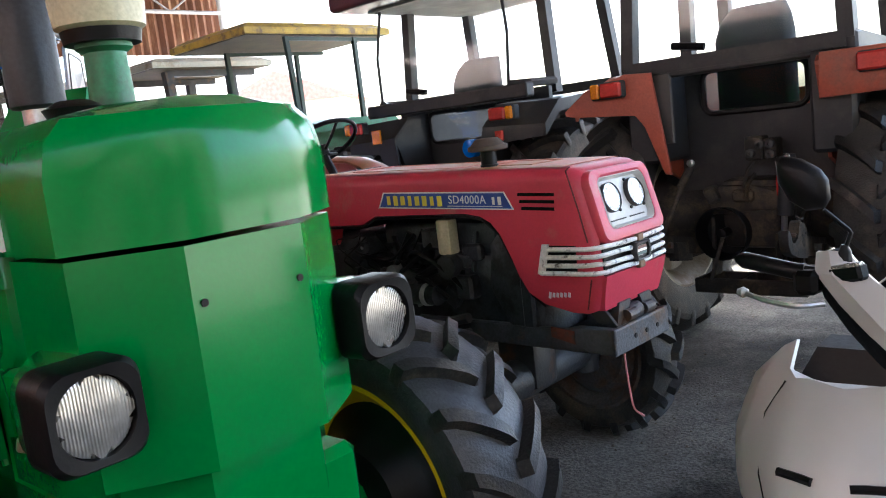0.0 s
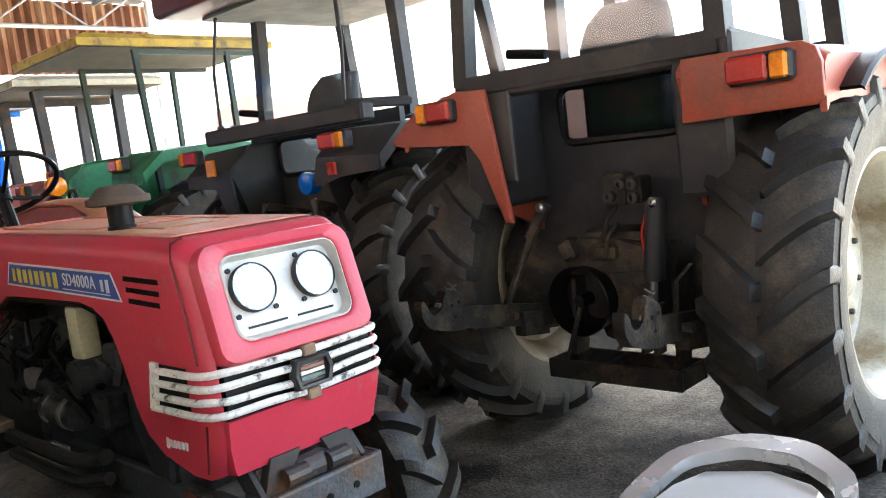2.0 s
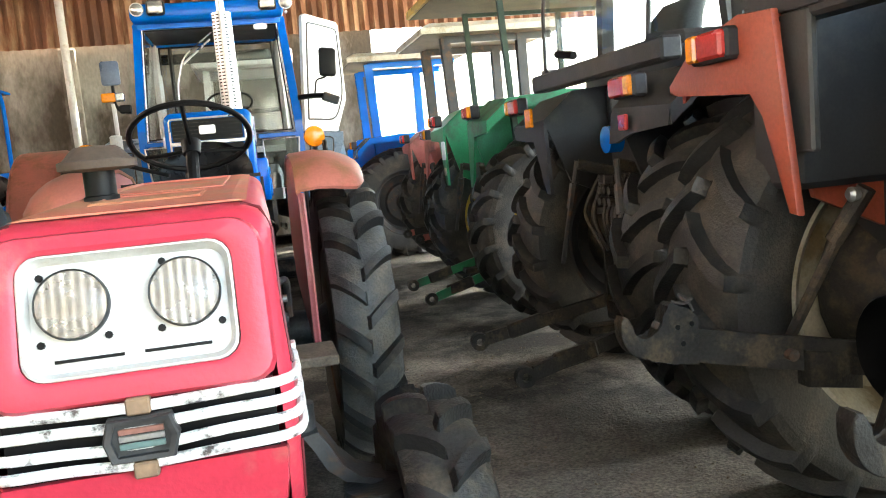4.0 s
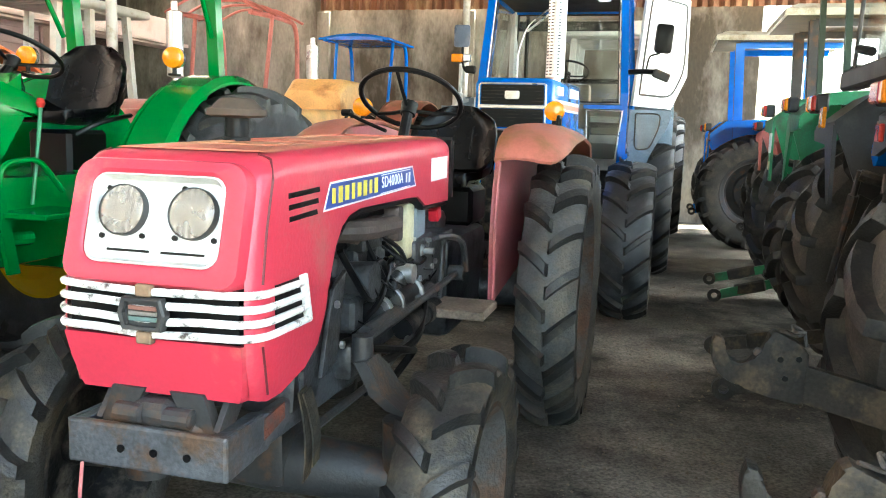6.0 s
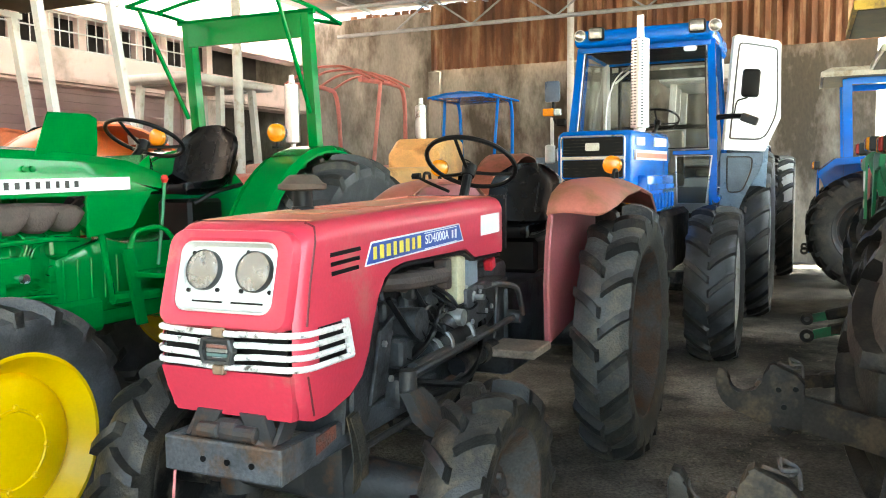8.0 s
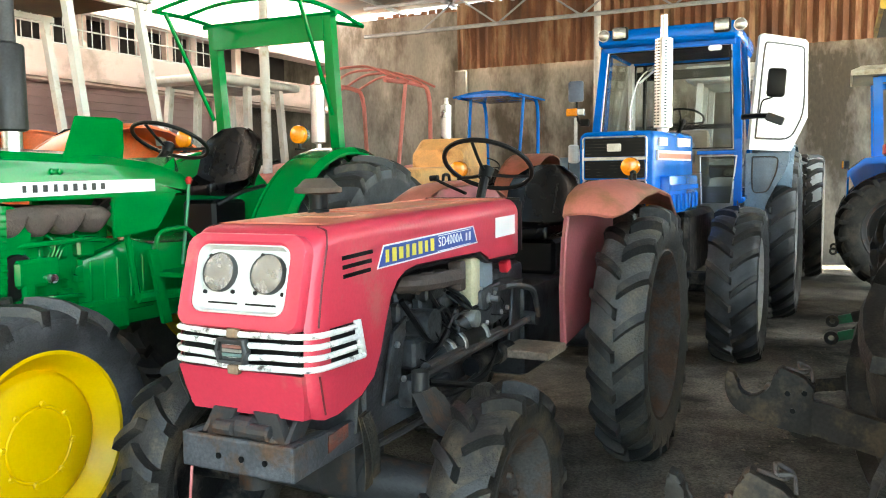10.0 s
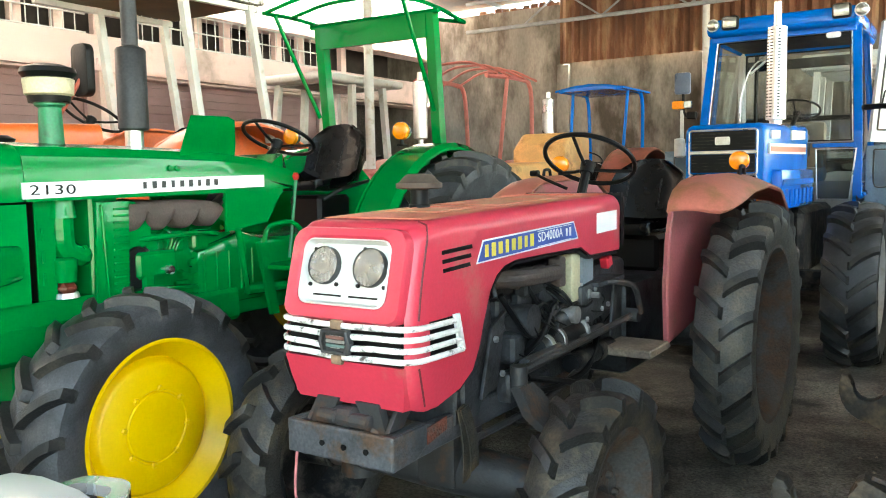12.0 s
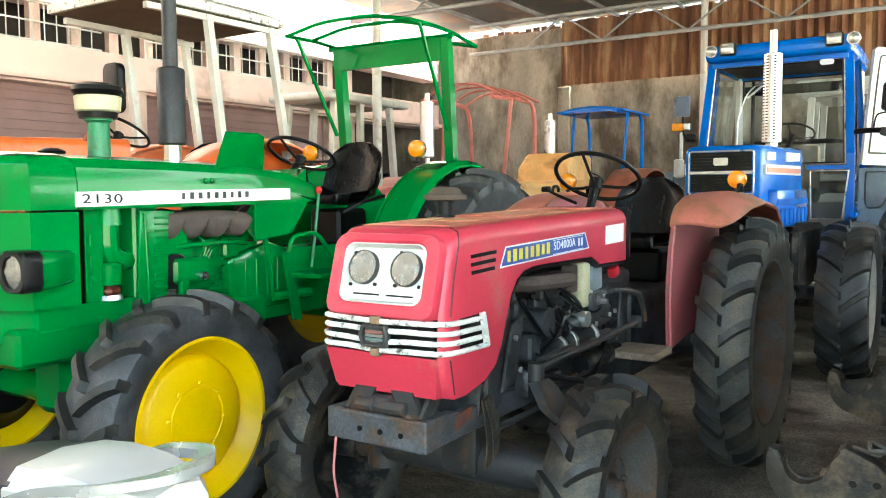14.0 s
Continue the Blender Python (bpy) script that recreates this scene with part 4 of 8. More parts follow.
        lathe(bm, [(-0.12, 0.045), (0.10, 0.045), (0.12, 0.03)], (s * 0.175, 0.92, 0.80), "Y", 16)
        lathe(bm, [(-0.10, 0.035), (0.12, 0.035)], (s * 0.185, 1.0, 0.88), "Y", 14)
        lathe(bm, [(-0.05, 0.05), (0.05, 0.055)], (s * 0.17, 0.70, 0.93), "X", 14)
        box(bm, (s * 0.15, 0.80, 1.04), (0.05, 0.14, 0.08), bev=0.008)
        box(bm, (s * 0.16, 0.64, 0.84), (0.07, 0.09, 0.10), bev=0.012)
        for k in range(9):
            y, z = 0.62 + rng.random() * 0.7, 0.76 + rng.random() * 0.3
            box(bm, (s * (0.14 + rng.random() * 0.03), y, z), (0.04, 0.03 + rng.random() * 0.06, 0.025 + rng.random() * 0.05), (rng.random() * 50, 0, 0), bev=0.005)
    pieces("engine_fitting", bm, ENGINEGREY, t, soft=30)
    bm = bm_new()
    for s in (-1, 1):
        for y in (0.86, 0.99):
            lathe(bm, [(-0.012, 0.05), (0.012, 0.05)], (s * 0.175, y, 0.80), "Y", 16)
        lathe(bm, [(-0.03, 0.032), (0.04, 0.032)], (s * 0.2, 1.02, 0.90), "X", 14)
        for k in range(6):
            lathe(bm, [(0, 0.008), (0.02, 0.008)], (s * 0.185, 0.7 + k * 0.11, 0.74 + 0.26 * rng.random()), "X", 6)
    pieces("bright_fitting", bm, STEEL, t, soft=35)
    bm = bm_new()
    for s in (-1, 1):
        for k in range(7):
            y0 = 0.55 + rng.random() * 0.4
            p = [(s * 0.17, y0, 0.78 + rng.random() * 0.3), (s * (0.19 + rng.random() * 0.03), y0 + 0.12, 0.85 + rng.random() * 0.15), (s * 0.19, y0 + 0.3, 0.80 + rng.random() * 0.2), (s * 0.15, y0 + 0.42, 0.78 + rng.random() * 0.3)]
            tube(bm, bend(p), 0.006 + rng.random() * 0.006, 6)
    for k in range(14):
        sd = -1 if k % 2 else 1
        y0, z0 = 0.58 + rng.random() * 0.75, 0.80 + rng.random() * 0.28
        p = [(sd * 0.15, y0, z0 + 0.05)] + [(sd * (0.185 + rng.random() * 0.03), y0 + 0.06 * (i + 1) * rng.uniform(-1, 1.3), z0 - 0.05 * i * rng.random()) for i in range(3)] + [(sd * 0.14, y0 + 0.1, z0 - 0.12)]
        tube(bm, bend(p, 3), 0.0035, 5)
    tube(bm, bend([(0.18, 0.72, 0.72), (0.24, 0.95, 0.66), (0.22, 1.12, 0.62), (0.16, 1.05, 0.52), (0.14, 0.85, 0.54)]), 0.014, 8)
    pieces("hose", bm, BLACK, t, soft=35)
    bm = bm_new()
    box(bm, (0.165, 1.10, 1.03), (0.07, 0.085, 0.19), bev=0.012, seg=2)
    box(bm, (-0.165, 0.72, 1.05), (0.06, 0.075, 0.15), bev=0.012, seg=2)
    pieces("reservoir", bm, BEIGE, t, "yellowed plastic reservoir", 35)
    bm = bm_new()
    box(bm, (0.15, 1.21, 1.05), (0.10, 0.12, 0.20), bev=0.01)
    part("battery", bm, mat("grey_blue_case", (0.16, 0.19, 0.22), 0.5), t)
    bm = bm_new()
    box(bm, (0.19, 1.42, 1.06), (0.04, 0.05, 0.05), (20, 0, 0), bev=0.006)
    box(bm, (-0.17, 1.45, 1.06), (0.06, 0.06, 0.09), (20, 0, 0), bev=0.006)
    pieces("red_cap", bm, mat("bright_red_plastic", (0.5, 0.02, 0.04), 0.35), t)
    bm = bm_new()
    tube(bm, [(0.245, 0.52, 0.785), (0.24, 0.9, 0.790), (0.235, 1.62, 0.810)], [0.018, 0.014, 0.014], 10)
    tube(bm, [(0.225, 0.62, 0.79), (0.215, 1.30, 0.80)], 0.024, 10)
    lathe(bm, [(-0.03, 0.030), (0.03, 0.030)], (0.235, 1.61, 0.810), "X", 12)
    tube(bm, [(0.25, 0.53, 0.735), (0.25, 0.53, 0.81)], 0.030, 12)
    loft(bm, [[(x - 0.018, y0, z), (x + 0.018, y0, z + 0.006), (x + 0.018, y1, z + 0.006), (x - 0.018, y1, z)] for x, y0, y1, z in ((0.262, 0.48, 0.57, 0.745), (0.285, 0.475, 0.60, 0.71), (0.31, 0.475, 0.615, 0.66), (0.35, 0.49, 0.61, 0.62), (0.41, 0.50, 0.60, 0.60))])
    tube(bm, bend([(0.20, 0.30, 0.615), (0.215, 0.70, 0.62), (0.215, 1.0, 0.66), (0.205, 1.25, 0.70)]), 0.012, 8)
    tube(bm, bend([(0.20, 1.28, 0.98), (0.26, 1.36, 0.99), (0.27, 1.55, 0.95), (0.27, 1.62, 0.82)]), 0.013, 8)
    tube(bm, bend([(-0.20, 0.62, 0.72), (-0.22, 0.8, 0.68), (-0.22, 1.3, 0.68)]), 0.022, 8)
    tube(bm, bend([(-0.20, 0.62, 0.66), (-0.22, 0.8, 0.62), (-0.22, 1.3, 0.62)]), 0.018, 8)
    pieces("steering_link", bm, GREYIRON, t, soft=35)
    bm = bm_new()
    rng = random.Random(31)
    for k in range(8):
        y0, z0 = 0.66 + 0.085 * k, 0.96 - 0.05 * rng.random()
        y1, z1 = y0 + 0.10 + 0.22 * rng.random(), 0.80 + 0.16 * rng.random()
        out = 0.175 + 0.05 * rng.random()
        tube(bm, bend([(0.13, y0, z0), (out, y0 + 0.03, z0 - 0.03), (out + 0.02, (y0 + y1) / 2, z1 + 0.05 * rng.random()), (0.15, y1, z1)]), 0.0028 + 0.0032 * rng.random(), 6)
    tube(bm, bend([(0.16, 0.58, 0.70), (0.22, 0.80, 0.66), (0.235, 1.10, 0.66), (0.20, 1.30, 0.74), (0.16, 1.36, 0.84)]), 0.014, 8)
    pieces("hose", bm, BLACK, t, soft=40)
    bm = bm_new()
    for y, z, r in ((1.13, 0.815, 0.056), (0.92, 0.815, 0.057), (1.24, 0.96, 0.03)):
        lathe(bm, [(-0.012, r - 0.004), (-0.010, r), (0.010, r), (0.012, r - 0.004)], (0.185, y, z), "Y", 18)
    lathe(bm, [(0, 0.02), (0.05, 0.022), (0.055, 0.012), (0.09, 0.012)], (0.17, 1.18, 0.955), "X", 12)
    pieces("clamp", bm, mat("dull_zinc", (0.20, 0.20, 0.20), 0.45, metal=0.5, var=0.3, scale=20), t, soft=35)
    # front axle
    bm = bm_new()
    tube(bm, [(-0.52, 0.49, 0.41), (-0.30, 0.5, 0.43), (0, 0.5, 0.44), (0.30, 0.5, 0.43), (0.46, 0.5, 0.41)], [0.055, 0.07, 0.09, 0.075, 0.055], 14)
    box(bm, (0, 0.5, 0.5), (0.16, 0.2, 0.22), bev=0.03, seg=2)
    for s in (-1, 1):
        lathe(bm, [(-0.12, 0.07), (0.14, 0.075)], (s * 0.40, 0.5, 0.46), "Z", 14)
    smooth(part("front_axle", bm, GREYIRON, t))
    bm = bm_new()
    for dx, y1, z1 in ((0.0, 0.27, 0.50), (0.012, 0.30, 0.53)):
        loft(bm, [[(0.203 + dx + 0.012 * k * (4 - k) * 0.25, y - 0.022, z), (0.207 + dx + 0.012 * k * (4 - k) * 0.25, y - 0.022, z), (0.207 + dx + 0.012 * k * (4 - k) * 0.25, y + 0.022, z + 0.008), (0.203 + dx + 0.012 * k * (4 - k) * 0.25, y + 0.022, z + 0.008)] for k, y, z in [(k, 0.245 + (y1 - 0.245) * k / 4, 0.735 + (z1 - 0.735) * k / 4) for k in range(5)]])
    part("strap", bm, SHEDIRON, t)
    wheel(t, -0.597, 0.47, 0.415, 0.20, 0.265, DARKIRON, MUDRUBBER, 15, 0.040, 0.065, 10)
    wheel(t, 0.535, 0.5, 0.41, 0.20, 0.265, RUSTIRON, MUDRUBBER, 15, 0.040, -0.045, 10)
    for x in (-0.570, 0.570):
        wheel(t, x, 2.36, 0.65, 0.265, 0.43, RUSTIRON, DUSTRUBBER, 20, 0.046, -0.08, 4)
    # fenders, floor, seat, controls
    for s in (-1, 1):
        bm = bm_new()
        plate(bm, [(1.68, 0.67), (1.66, 0.95), (1.69, 1.15), (1.74, 1.27), (1.9, 1.37), (2.3, 1.39), (2.62, 1.36), (2.86, 1.24), (2.95, 1.0), (2.8, 0.8)], "x", s * 0.350, s * 0.362)
        fp = part("fender", bm, FENDERSIDE, t, "faded red fender worn to brown on top")
        bm = bm_new()
        tube(bm, bend([(s * 0.366, 1.685, 0.68), (s * 0.366, 1.665, 0.95), (s * 0.366, 1.695, 1.15), (s * 0.366, 1.735, 1.25)]), 0.010, 6)
        part("fender_lip", bm, FENDERSIDE, fp)
        # domed cap: a flat front edge, the outer lip rising behind it
        bm = bm_new()
        rings = []
        for y, z, zo, w in ((1.725, 1.262, 1.258, 0.235), (1.745, 1.305, 1.262, 0.250), (1.80, 1.352, 1.272, 0.265), (1.92, 1.390, 1.295, 0.28), (2.10, 1.405, 1.335, 0.29), (2.35, 1.408, 1.355, 0.30), (2.65, 1.375, 1.325, 0.30), (2.92, 1.27, 1.21, 0.285)):
            d = z - zo
            prof = [(0.0, -0.006), (0.05, 0.003), (0.35, 0.010), (0.62, 0.006 - 0.10 * d), (0.82, -0.36 * d), (0.94, -0.70 * d), (1.0, -d)]
            rings.append([(s * (0.345 + f * w), y, z + dz) for f, dz in prof] + [(s * (0.345 + f * (w - 0.012) + 0.004), y + 0.004, z + dz - 0.010) for f, dz in prof[::-1]])
        loft(bm, rings)
        smooth(part("fender_top", bm, RUSTRED, fp), 40)
        bm = bm_new()
        tube(bm, bend([(s * 0.52, 2.28, 1.395), (s * 0.52, 2.29, 1.45), (s * 0.52, 2.36, 1.45), (s * 0.52, 2.37, 1.395)]), 0.009, 6)
        part("grab_handle", bm, BLACK, fp)
        beacon(t, (s * 0.485, 2.42, 1.478), 0.048, 0.035)
    bm = bm_new()
    for s in (-1, 1):
        box(bm, (s * 0.30, 1.46, 0.70), (0.22, 0.24, 0.035), bev=0.006)
    pieces("foot_plate", bm, mat("scuffed_brown_step", (0.16, 0.12, 0.085), 0.8, var=0.4, scale=8, grain=0.3), t)
    seat(t, (0, 2.32, 1.12), 0.40, high=0.38)
    bm = bm_new()
    box(bm, (0, 2.35, 1.02), (0.30, 0.30, 0.18), bev=0.02)
    part("seat_base", bm, BLACK, t)
    bm = bm_new()
    box(bm, (0, 1.60, 1.10), (0.16, 0.2, 0.36), bev=0.03)
    part("steering_console", bm, BLACK, t)
    steering_wheel(t, (0.0, 1.68, 1.47), 0.205, -32, (0, 1.52, 1.2))
    bm = bm_new()
    tube(bm, bend([(-0.08, 1.62, 1.36), (-0.2, 1.66, 1.40), (-0.28, 1.7, 1.43)]), 0.008, 6)
    lathe(bm, [(-0.02, 0.014), (0.02, 0.016)], (-0.28, 1.7, 1.43), "X", 10)
    part("throttle_lever", bm, BLACK, t)
    return t


red_tractor()


# ---- green tractor ----
def green_tractor():
    t = thing("green_tractor", "freshly painted green tractor with yellow wheels and bare canopy frame", "tractor", pose(-1.81, -0.37, 0, 0, 0, 2.0))
    bm = bm_new()

    # nose: lower grille box and upper cap
    loft(bm, [[(-0.12, 0, z), (0.12, 0, z), (0.272, 0.10, z), (0.272, 0.31, z), (-0.272, 0.31, z), (-0.272, 0.10, z)] for z in (0.96, 1.343)])
    smooth(part("grille_box", bm, GREEN, t), 25)
    bm = bm_new()
    loft(bm, [[(-0.12, 0.03, z), (0.12, 0.03, z), (0.225, 0.15, z), (0.225, 0.62, z), (-0.225, 0.62, z), (-0.225, 0.15, z)] for z in (0.82, 0.955)])
    box(bm, (0, 0.75, 0.80), (0.46, 1.4, 0.16), bev=0.02)
    smooth(part("front_frame", bm, GREEN, t), 25)
    bm = bm_new()

    def cap(f, y, drop):
        w, n = 0.28 * f, 0.13 * f
        return w, n
    prof = [(1.352, 1.0), (1.47, 1.0), (1.53, 0.95), (1.565, 0.82), (1.585, 0.5), (1.592, 0.15)]
    rings = []
    for z, f in prof:
        w = 0.28 * f
        rings.append([(-0.12 * f, 0.002 + (1 - f) * 0.12, z), (0.12 * f, 0.002 + (1 - f) * 0.12, z), (w, 0.10 + (1 - f) * 0.07, z), (w, 0.30, z), (-w, 0.30, z), (-w, 0.10 + (1 - f) * 0.07, z)])
    loft(bm, rings)
    smooth(part("nose_cap", bm, GREEN, t), 35)
    # hood
    bm = bm_new()
    rings = []
    for y, w, z0, z1 in ((0.305, 0.28, 1.352, 1.585), (0.8, 0.282, 1.355, 1.583), (1.30, 0.285, 1.36, 1.572), (1.62, 0.28, 1.36, 1.545), (1.86, 0.26, 1.38, 1.49)):
        rings.append([(-w, y, z0), (w, y, z0), (w, y, z1 - 0.13), (w * 0.96, y, z1 - 0.06), (w * 0.82, y, z1 - 0.02), (w * 0.4, y, z1), (-w * 0.4, y, z1), (-w * 0.82, y, z1 - 0.02), (-w * 0.96, y, z1 - 0.06), (-w, y, z1 - 0.13)])
    loft(bm, rings)
    smooth(part("hood", bm, GREEN, t), 35)
    bm = bm_new()
    for s in (-1, 1):
        plate(bm, [(1.32, 1.36), (1.74, 1.38), (1.60, 1.20), (1.32, 1.17)], "x", s * 0.262, s * 0.28, bev=0.003)
    pieces("cowl_panel", bm, GREEN, t)
    for s in (-1, 1):
        bm = bm_new()
        plate(bm, [(0.29, 1.362), (1.58, 1.385), (1.58, 1.445), (0.29, 1.425)], "x", s * 0.2805, s * 0.287)
        st = part("stripe", bm, DECALWHITE, t, "white side stripe with dark lettering")
        block_letters(st, s * 0.2875, 0.82 if s > 0 else 1.28, 1.28 if s > 0 else 0.82, 1.405, 0.009 * s, 0.032, 9, GREYIRON, s, fill=0.5)
        lettering(st, "2130", pose(s * 0.2878, 0.415 if s > 0 else 1.3, 1.378, 90, 0, 90 * s), 0.052, BLACK, (1.78, 1.05), "character")
        bm = bm_new()
        for k in (0, 1):
            lathe(bm, [(0, 0.014), (0.012, 0.014), (0.014, 0.006)], (s * 0.276, 0.99 + k * 0.04, 1.478), "X", 10, turn=pose(0, 0, 0, 0, 0, 0 if s > 0 else 180))
        pieces("hood_catch", bm, GREEN, t)
        # lamp in its box
        bm = bm_new()
        lo, li = rounded(s * 0.305, 1.12, 0.158, 0.162, 0.036, 6), rounded(s * 0.305, 1.12, 0.122, 0.128, 0.058, 6)
        vo = [[bm.verts.new((u, y, v)) for u, v in r] for r, y in ((lo, 0.075), (lo, 0.006), (rounded(s * 0.305, 1.12, 0.146, 0.150, 0.042, 6), -0.006), (li, -0.004), (li, 0.03))]
        for a, b in zip(vo, vo[1:]):
            ring_faces(bm, a, b)
        bm.faces.new(vo[0])
        bm.faces.new(vo[-1])
        lb = smooth(part("headlamp", bm, BLACK, t))
        bm = bm_new()
        plate(bm, rounded(s * 0.305, 1.12, 0.124, 0.130, 0.059, 6), "y", 0.004, 0.034, bev=0.012)
        smooth(part("lens", bm, LENS, lb, "round clear headlamp lens in a square bezel"), 25)
        bm = bm_new()
        loft(bm, [[(s * cx + u * f, y, 1.12 + v * g) for u, v in rounded(0, 0, 0.148, 0.152, 0.04)] for y, cx, f, g in ((0.074, 0.305, 1.0, 1.0), (0.13, 0.300, 0.98, 1.0), (0.20, 0.275, 0.8, 0.96), (0.28, 0.235, 0.6, 0.9))])
        smooth(part("lamp_pod", bm, GREEN, t, "green pod behind the headlamp"), 40)
        bm = bm_new()
        for k in range(3):
            lathe(bm, [(0, 0.007), (-0.014, 0.007)], (s * (0.10 + k * 0.032), 0.01 + 0.03 * (k > 0) + 0.03 * (k > 1), 1.245), "Y", 8)
        pieces("bolt_hole", bm, BLACK, t)
    # raised lid
    bm = bm_new()
    flap = [(1.07, 1.50), (1.52, 1.48), (1.49, 1.60), (1.44, 1.715), (1.38, 1.73), (1.10, 1.72), (1.08, 1.60)]
    loft(bm, [[(0.235 + o + 0.35 * (z - 1.5) - 0.22 * (y - 1.07), y, z) for y, z in flap] for o in (0.0, 0.008)])
    part("raised_flap", bm, GREEN, t)
    # pre-cleaner and exhaust
    bm = bm_new()
    lathe(bm, [(0, 0.05), (0.16, 0.045), (0.17, 0.06), (0.19, 0.06)], (0.09, 0.55, 1.57), "Z", 20)
    smooth(part("intake_pipe", bm, OLDGREEN, t, "worn green intake pipe"))
    bm = bm_new()
    lathe(bm, [(0.0, 0.06), (0.02, 0.095), (0.08, 0.10), (0.085, 0.09)], (0.09, 0.55, 1.765), "Z", 28)
    smooth(part("dust_bowl", bm, BEIGE, t, "yellowed clear plastic dust bowl"))
    bm = bm_new()
    lathe(bm, [(0.0, 0.095), (0.02, 0.11), (0.04, 0.105), (0.055, 0.06), (0.058, 0.002)], (0.09, 0.55, 1.85), "Z", 28)
    lathe(bm, [(-0.015, 0.08), (0.012, 0.085)], (0.09, 0.55, 1.765), "Z", 24)
    pieces("dust_bowl_cap", bm, BLACK, t, soft=35)
    bm = bm_new()
    lathe(bm, [(0, 0.05), (0.02, 0.06), (0.035, 0.03)], (-0.06, 0.42, 1.585), "Z", 16)
    smooth(part("filler_cap", bm, BLACK, t))
    bm = bm_new()
    lathe(bm, [(0.0, 0.036), (0.08, 0.036), (0.085, 0.062), (0.09, 0.067), (0.44, 0.067), (0.45, 0.060), (0.455, 0.045), (0.46, 0.036), (1.05, 0.034)], (0.10, 0.95, 1.57), "Z", 24)
    smooth(part("exhaust", bm, mat("dark_grey_exhaust", (0.022, 0.023, 0.026), 0.5, metal=0.2, var=0.4, scale=12, grain=0.25), t, "tall dark grey exhaust with silencer"))
    bm = bm_new()
    lathe(bm, [(0, 0.041), (0.08, 0.041)], (0.10, 0.95, 1.575), "Z", 20)
    smooth(part("exhaust_collar", bm, STEEL, t))
    # engine, all painted over
    rng = random.Random(9)
    bm = bm_new()
    box(bm, (0, 1.05, 0.97), (0.32, 0.85, 0.40), bev=0.03, seg=2)
    box(bm, (0, 1.05, 1.20), (0.26, 0.75, 0.18), bev=0.02, seg=2)
    plate(bm, [(1.20, 0.80), (1.65, 0.80), (1.65, 1.12), (1.5, 1.16), (1.2, 1.08)], "x", -0.2, 0.2, bev=0.03)
    box(bm, (0, 1.9, 0.92), (0.34, 0.9, 0.40), bev=0.04, seg=2)
    box(bm, (0, 2.45, 0.88), (0.5, 0.5, 0.5), bev=0.05, seg=2)
    box(bm, (0, 0.68, 1.06), (0.46, 0.14, 0.62), bev=0.012)
    pieces("engine_block", bm, GREEN, t, "green painted engine casting", 35)
    for s in (-1, 1):
        bm = bm_new()
        for k in range(4):
            y = 0.78 + k * 0.15
            box(bm, (s * 0.17, y, 1.14), (0.06, 0.10, 0.10), bev=0.012)
            tube(bm, bend([(s * 0.20, 1.0 + k * 0.02, 1.08), (s * 0.22, 1.02 + k * 0.02, 1.15), (s * 0.21, 0.9 + k * 0.13, 1.19), (s * 0.16, 0.86 + k * 0.15, 1.21)]), 0.006, 6)
        box(bm, (s * 0.20, 0.93, 1.05), (0.10, 0.22, 0.12), bev=0.015)
        box(bm, (s * 0.21, 0.88, 0.98), (0.08, 0.06, 0.09), bev=0.01)
        for k in range(10):
            y, z = 0.78 + rng.random() * 0.75, 0.86 + rng.random() * 0.3
            lathe(bm, [(0, 0.012 + 0.012 * rng.random()), (0.03, 0.012)], (s * 0.165, y, z), "X", 8, turn=pose(0, 0, 0, 0, 0, 0 if s > 0 else 180))
            box(bm, (s * 0.175, y, z - 0.04), (0.03, 0.03 + rng.random() * 0.09, 0.02 + rng.random() * 0.03), bev=0.005)
        tube(bm, bend([(s * 0.23, 1.36, 1.34), (s * 0.25, 1.42, 1.2), (s * 0.25, 1.46, 0.95), (s * 0.22, 1.5, 0.88)]), 0.016, 8)
        tube(bm, bend([(s * 0.24, 0.64, 1.34), (s * 0.245, 0.66, 1.1), (s * 0.24, 0.62, 0.9)]), 0.008, 6)
        lathe(bm, [(-0.05, 0.06), (0.05, 0.05)], (s * 0.2, 0.50, 1.33), "Z", 14)
        tube(bm, bend([(s * 0.2, 0.50, 1.30), (s * 0.2, 0.50, 1.16), (s * 0.2, 0.56, 1.12), (s * 0.16, 0.66, 1.12)]), 0.045, 10)
        lathe(bm, [(-0.04, 0.05), (0.05, 0.055), (0.06, 0.04)], (s * 0.2, 0.50, 1.06), "Z", 16)
        plate(bm, [(0.60, 0.92), (0.76, 0.92), (0.78, 1.34), (0.62, 1.34)], "x", s * 0.24, s * 0.262, bev=0.004)
        for k in range(13):
            box(bm, (s * 0.263, 0.722 + 0.0011 * k, 0.96 + k * 0.029), (0.012, 0.075, 0.010), bev=0.002)
        box(bm, (s * 0.266, 0.648, 1.13), (0.014, 0.012, 0.40), (2.5, 0, 0), bev=0.003)
        lathe(bm, [(0, 0.022), (0.02, 0.022), (0.022, 0.012)], (s * 0.185, 1.17, 1.03), "X", 10, turn=pose(0, 0, 0, 0, 0, 0 if s > 0 else 180))
        tube(bm, bend([(s * 0.2, 0.82, 1.16), (s * 0.235, 0.95, 1.17), (s * 0.235, 1.2, 1.175), (s * 0.2, 1.33, 1.16)]), 0.013, 8)
        tube(bm, bend([(s * 0.2, 0.84, 0.93), (s * 0.225, 1.0, 0.935), (s * 0.21, 1.18, 0.92)]), 0.009, 6)
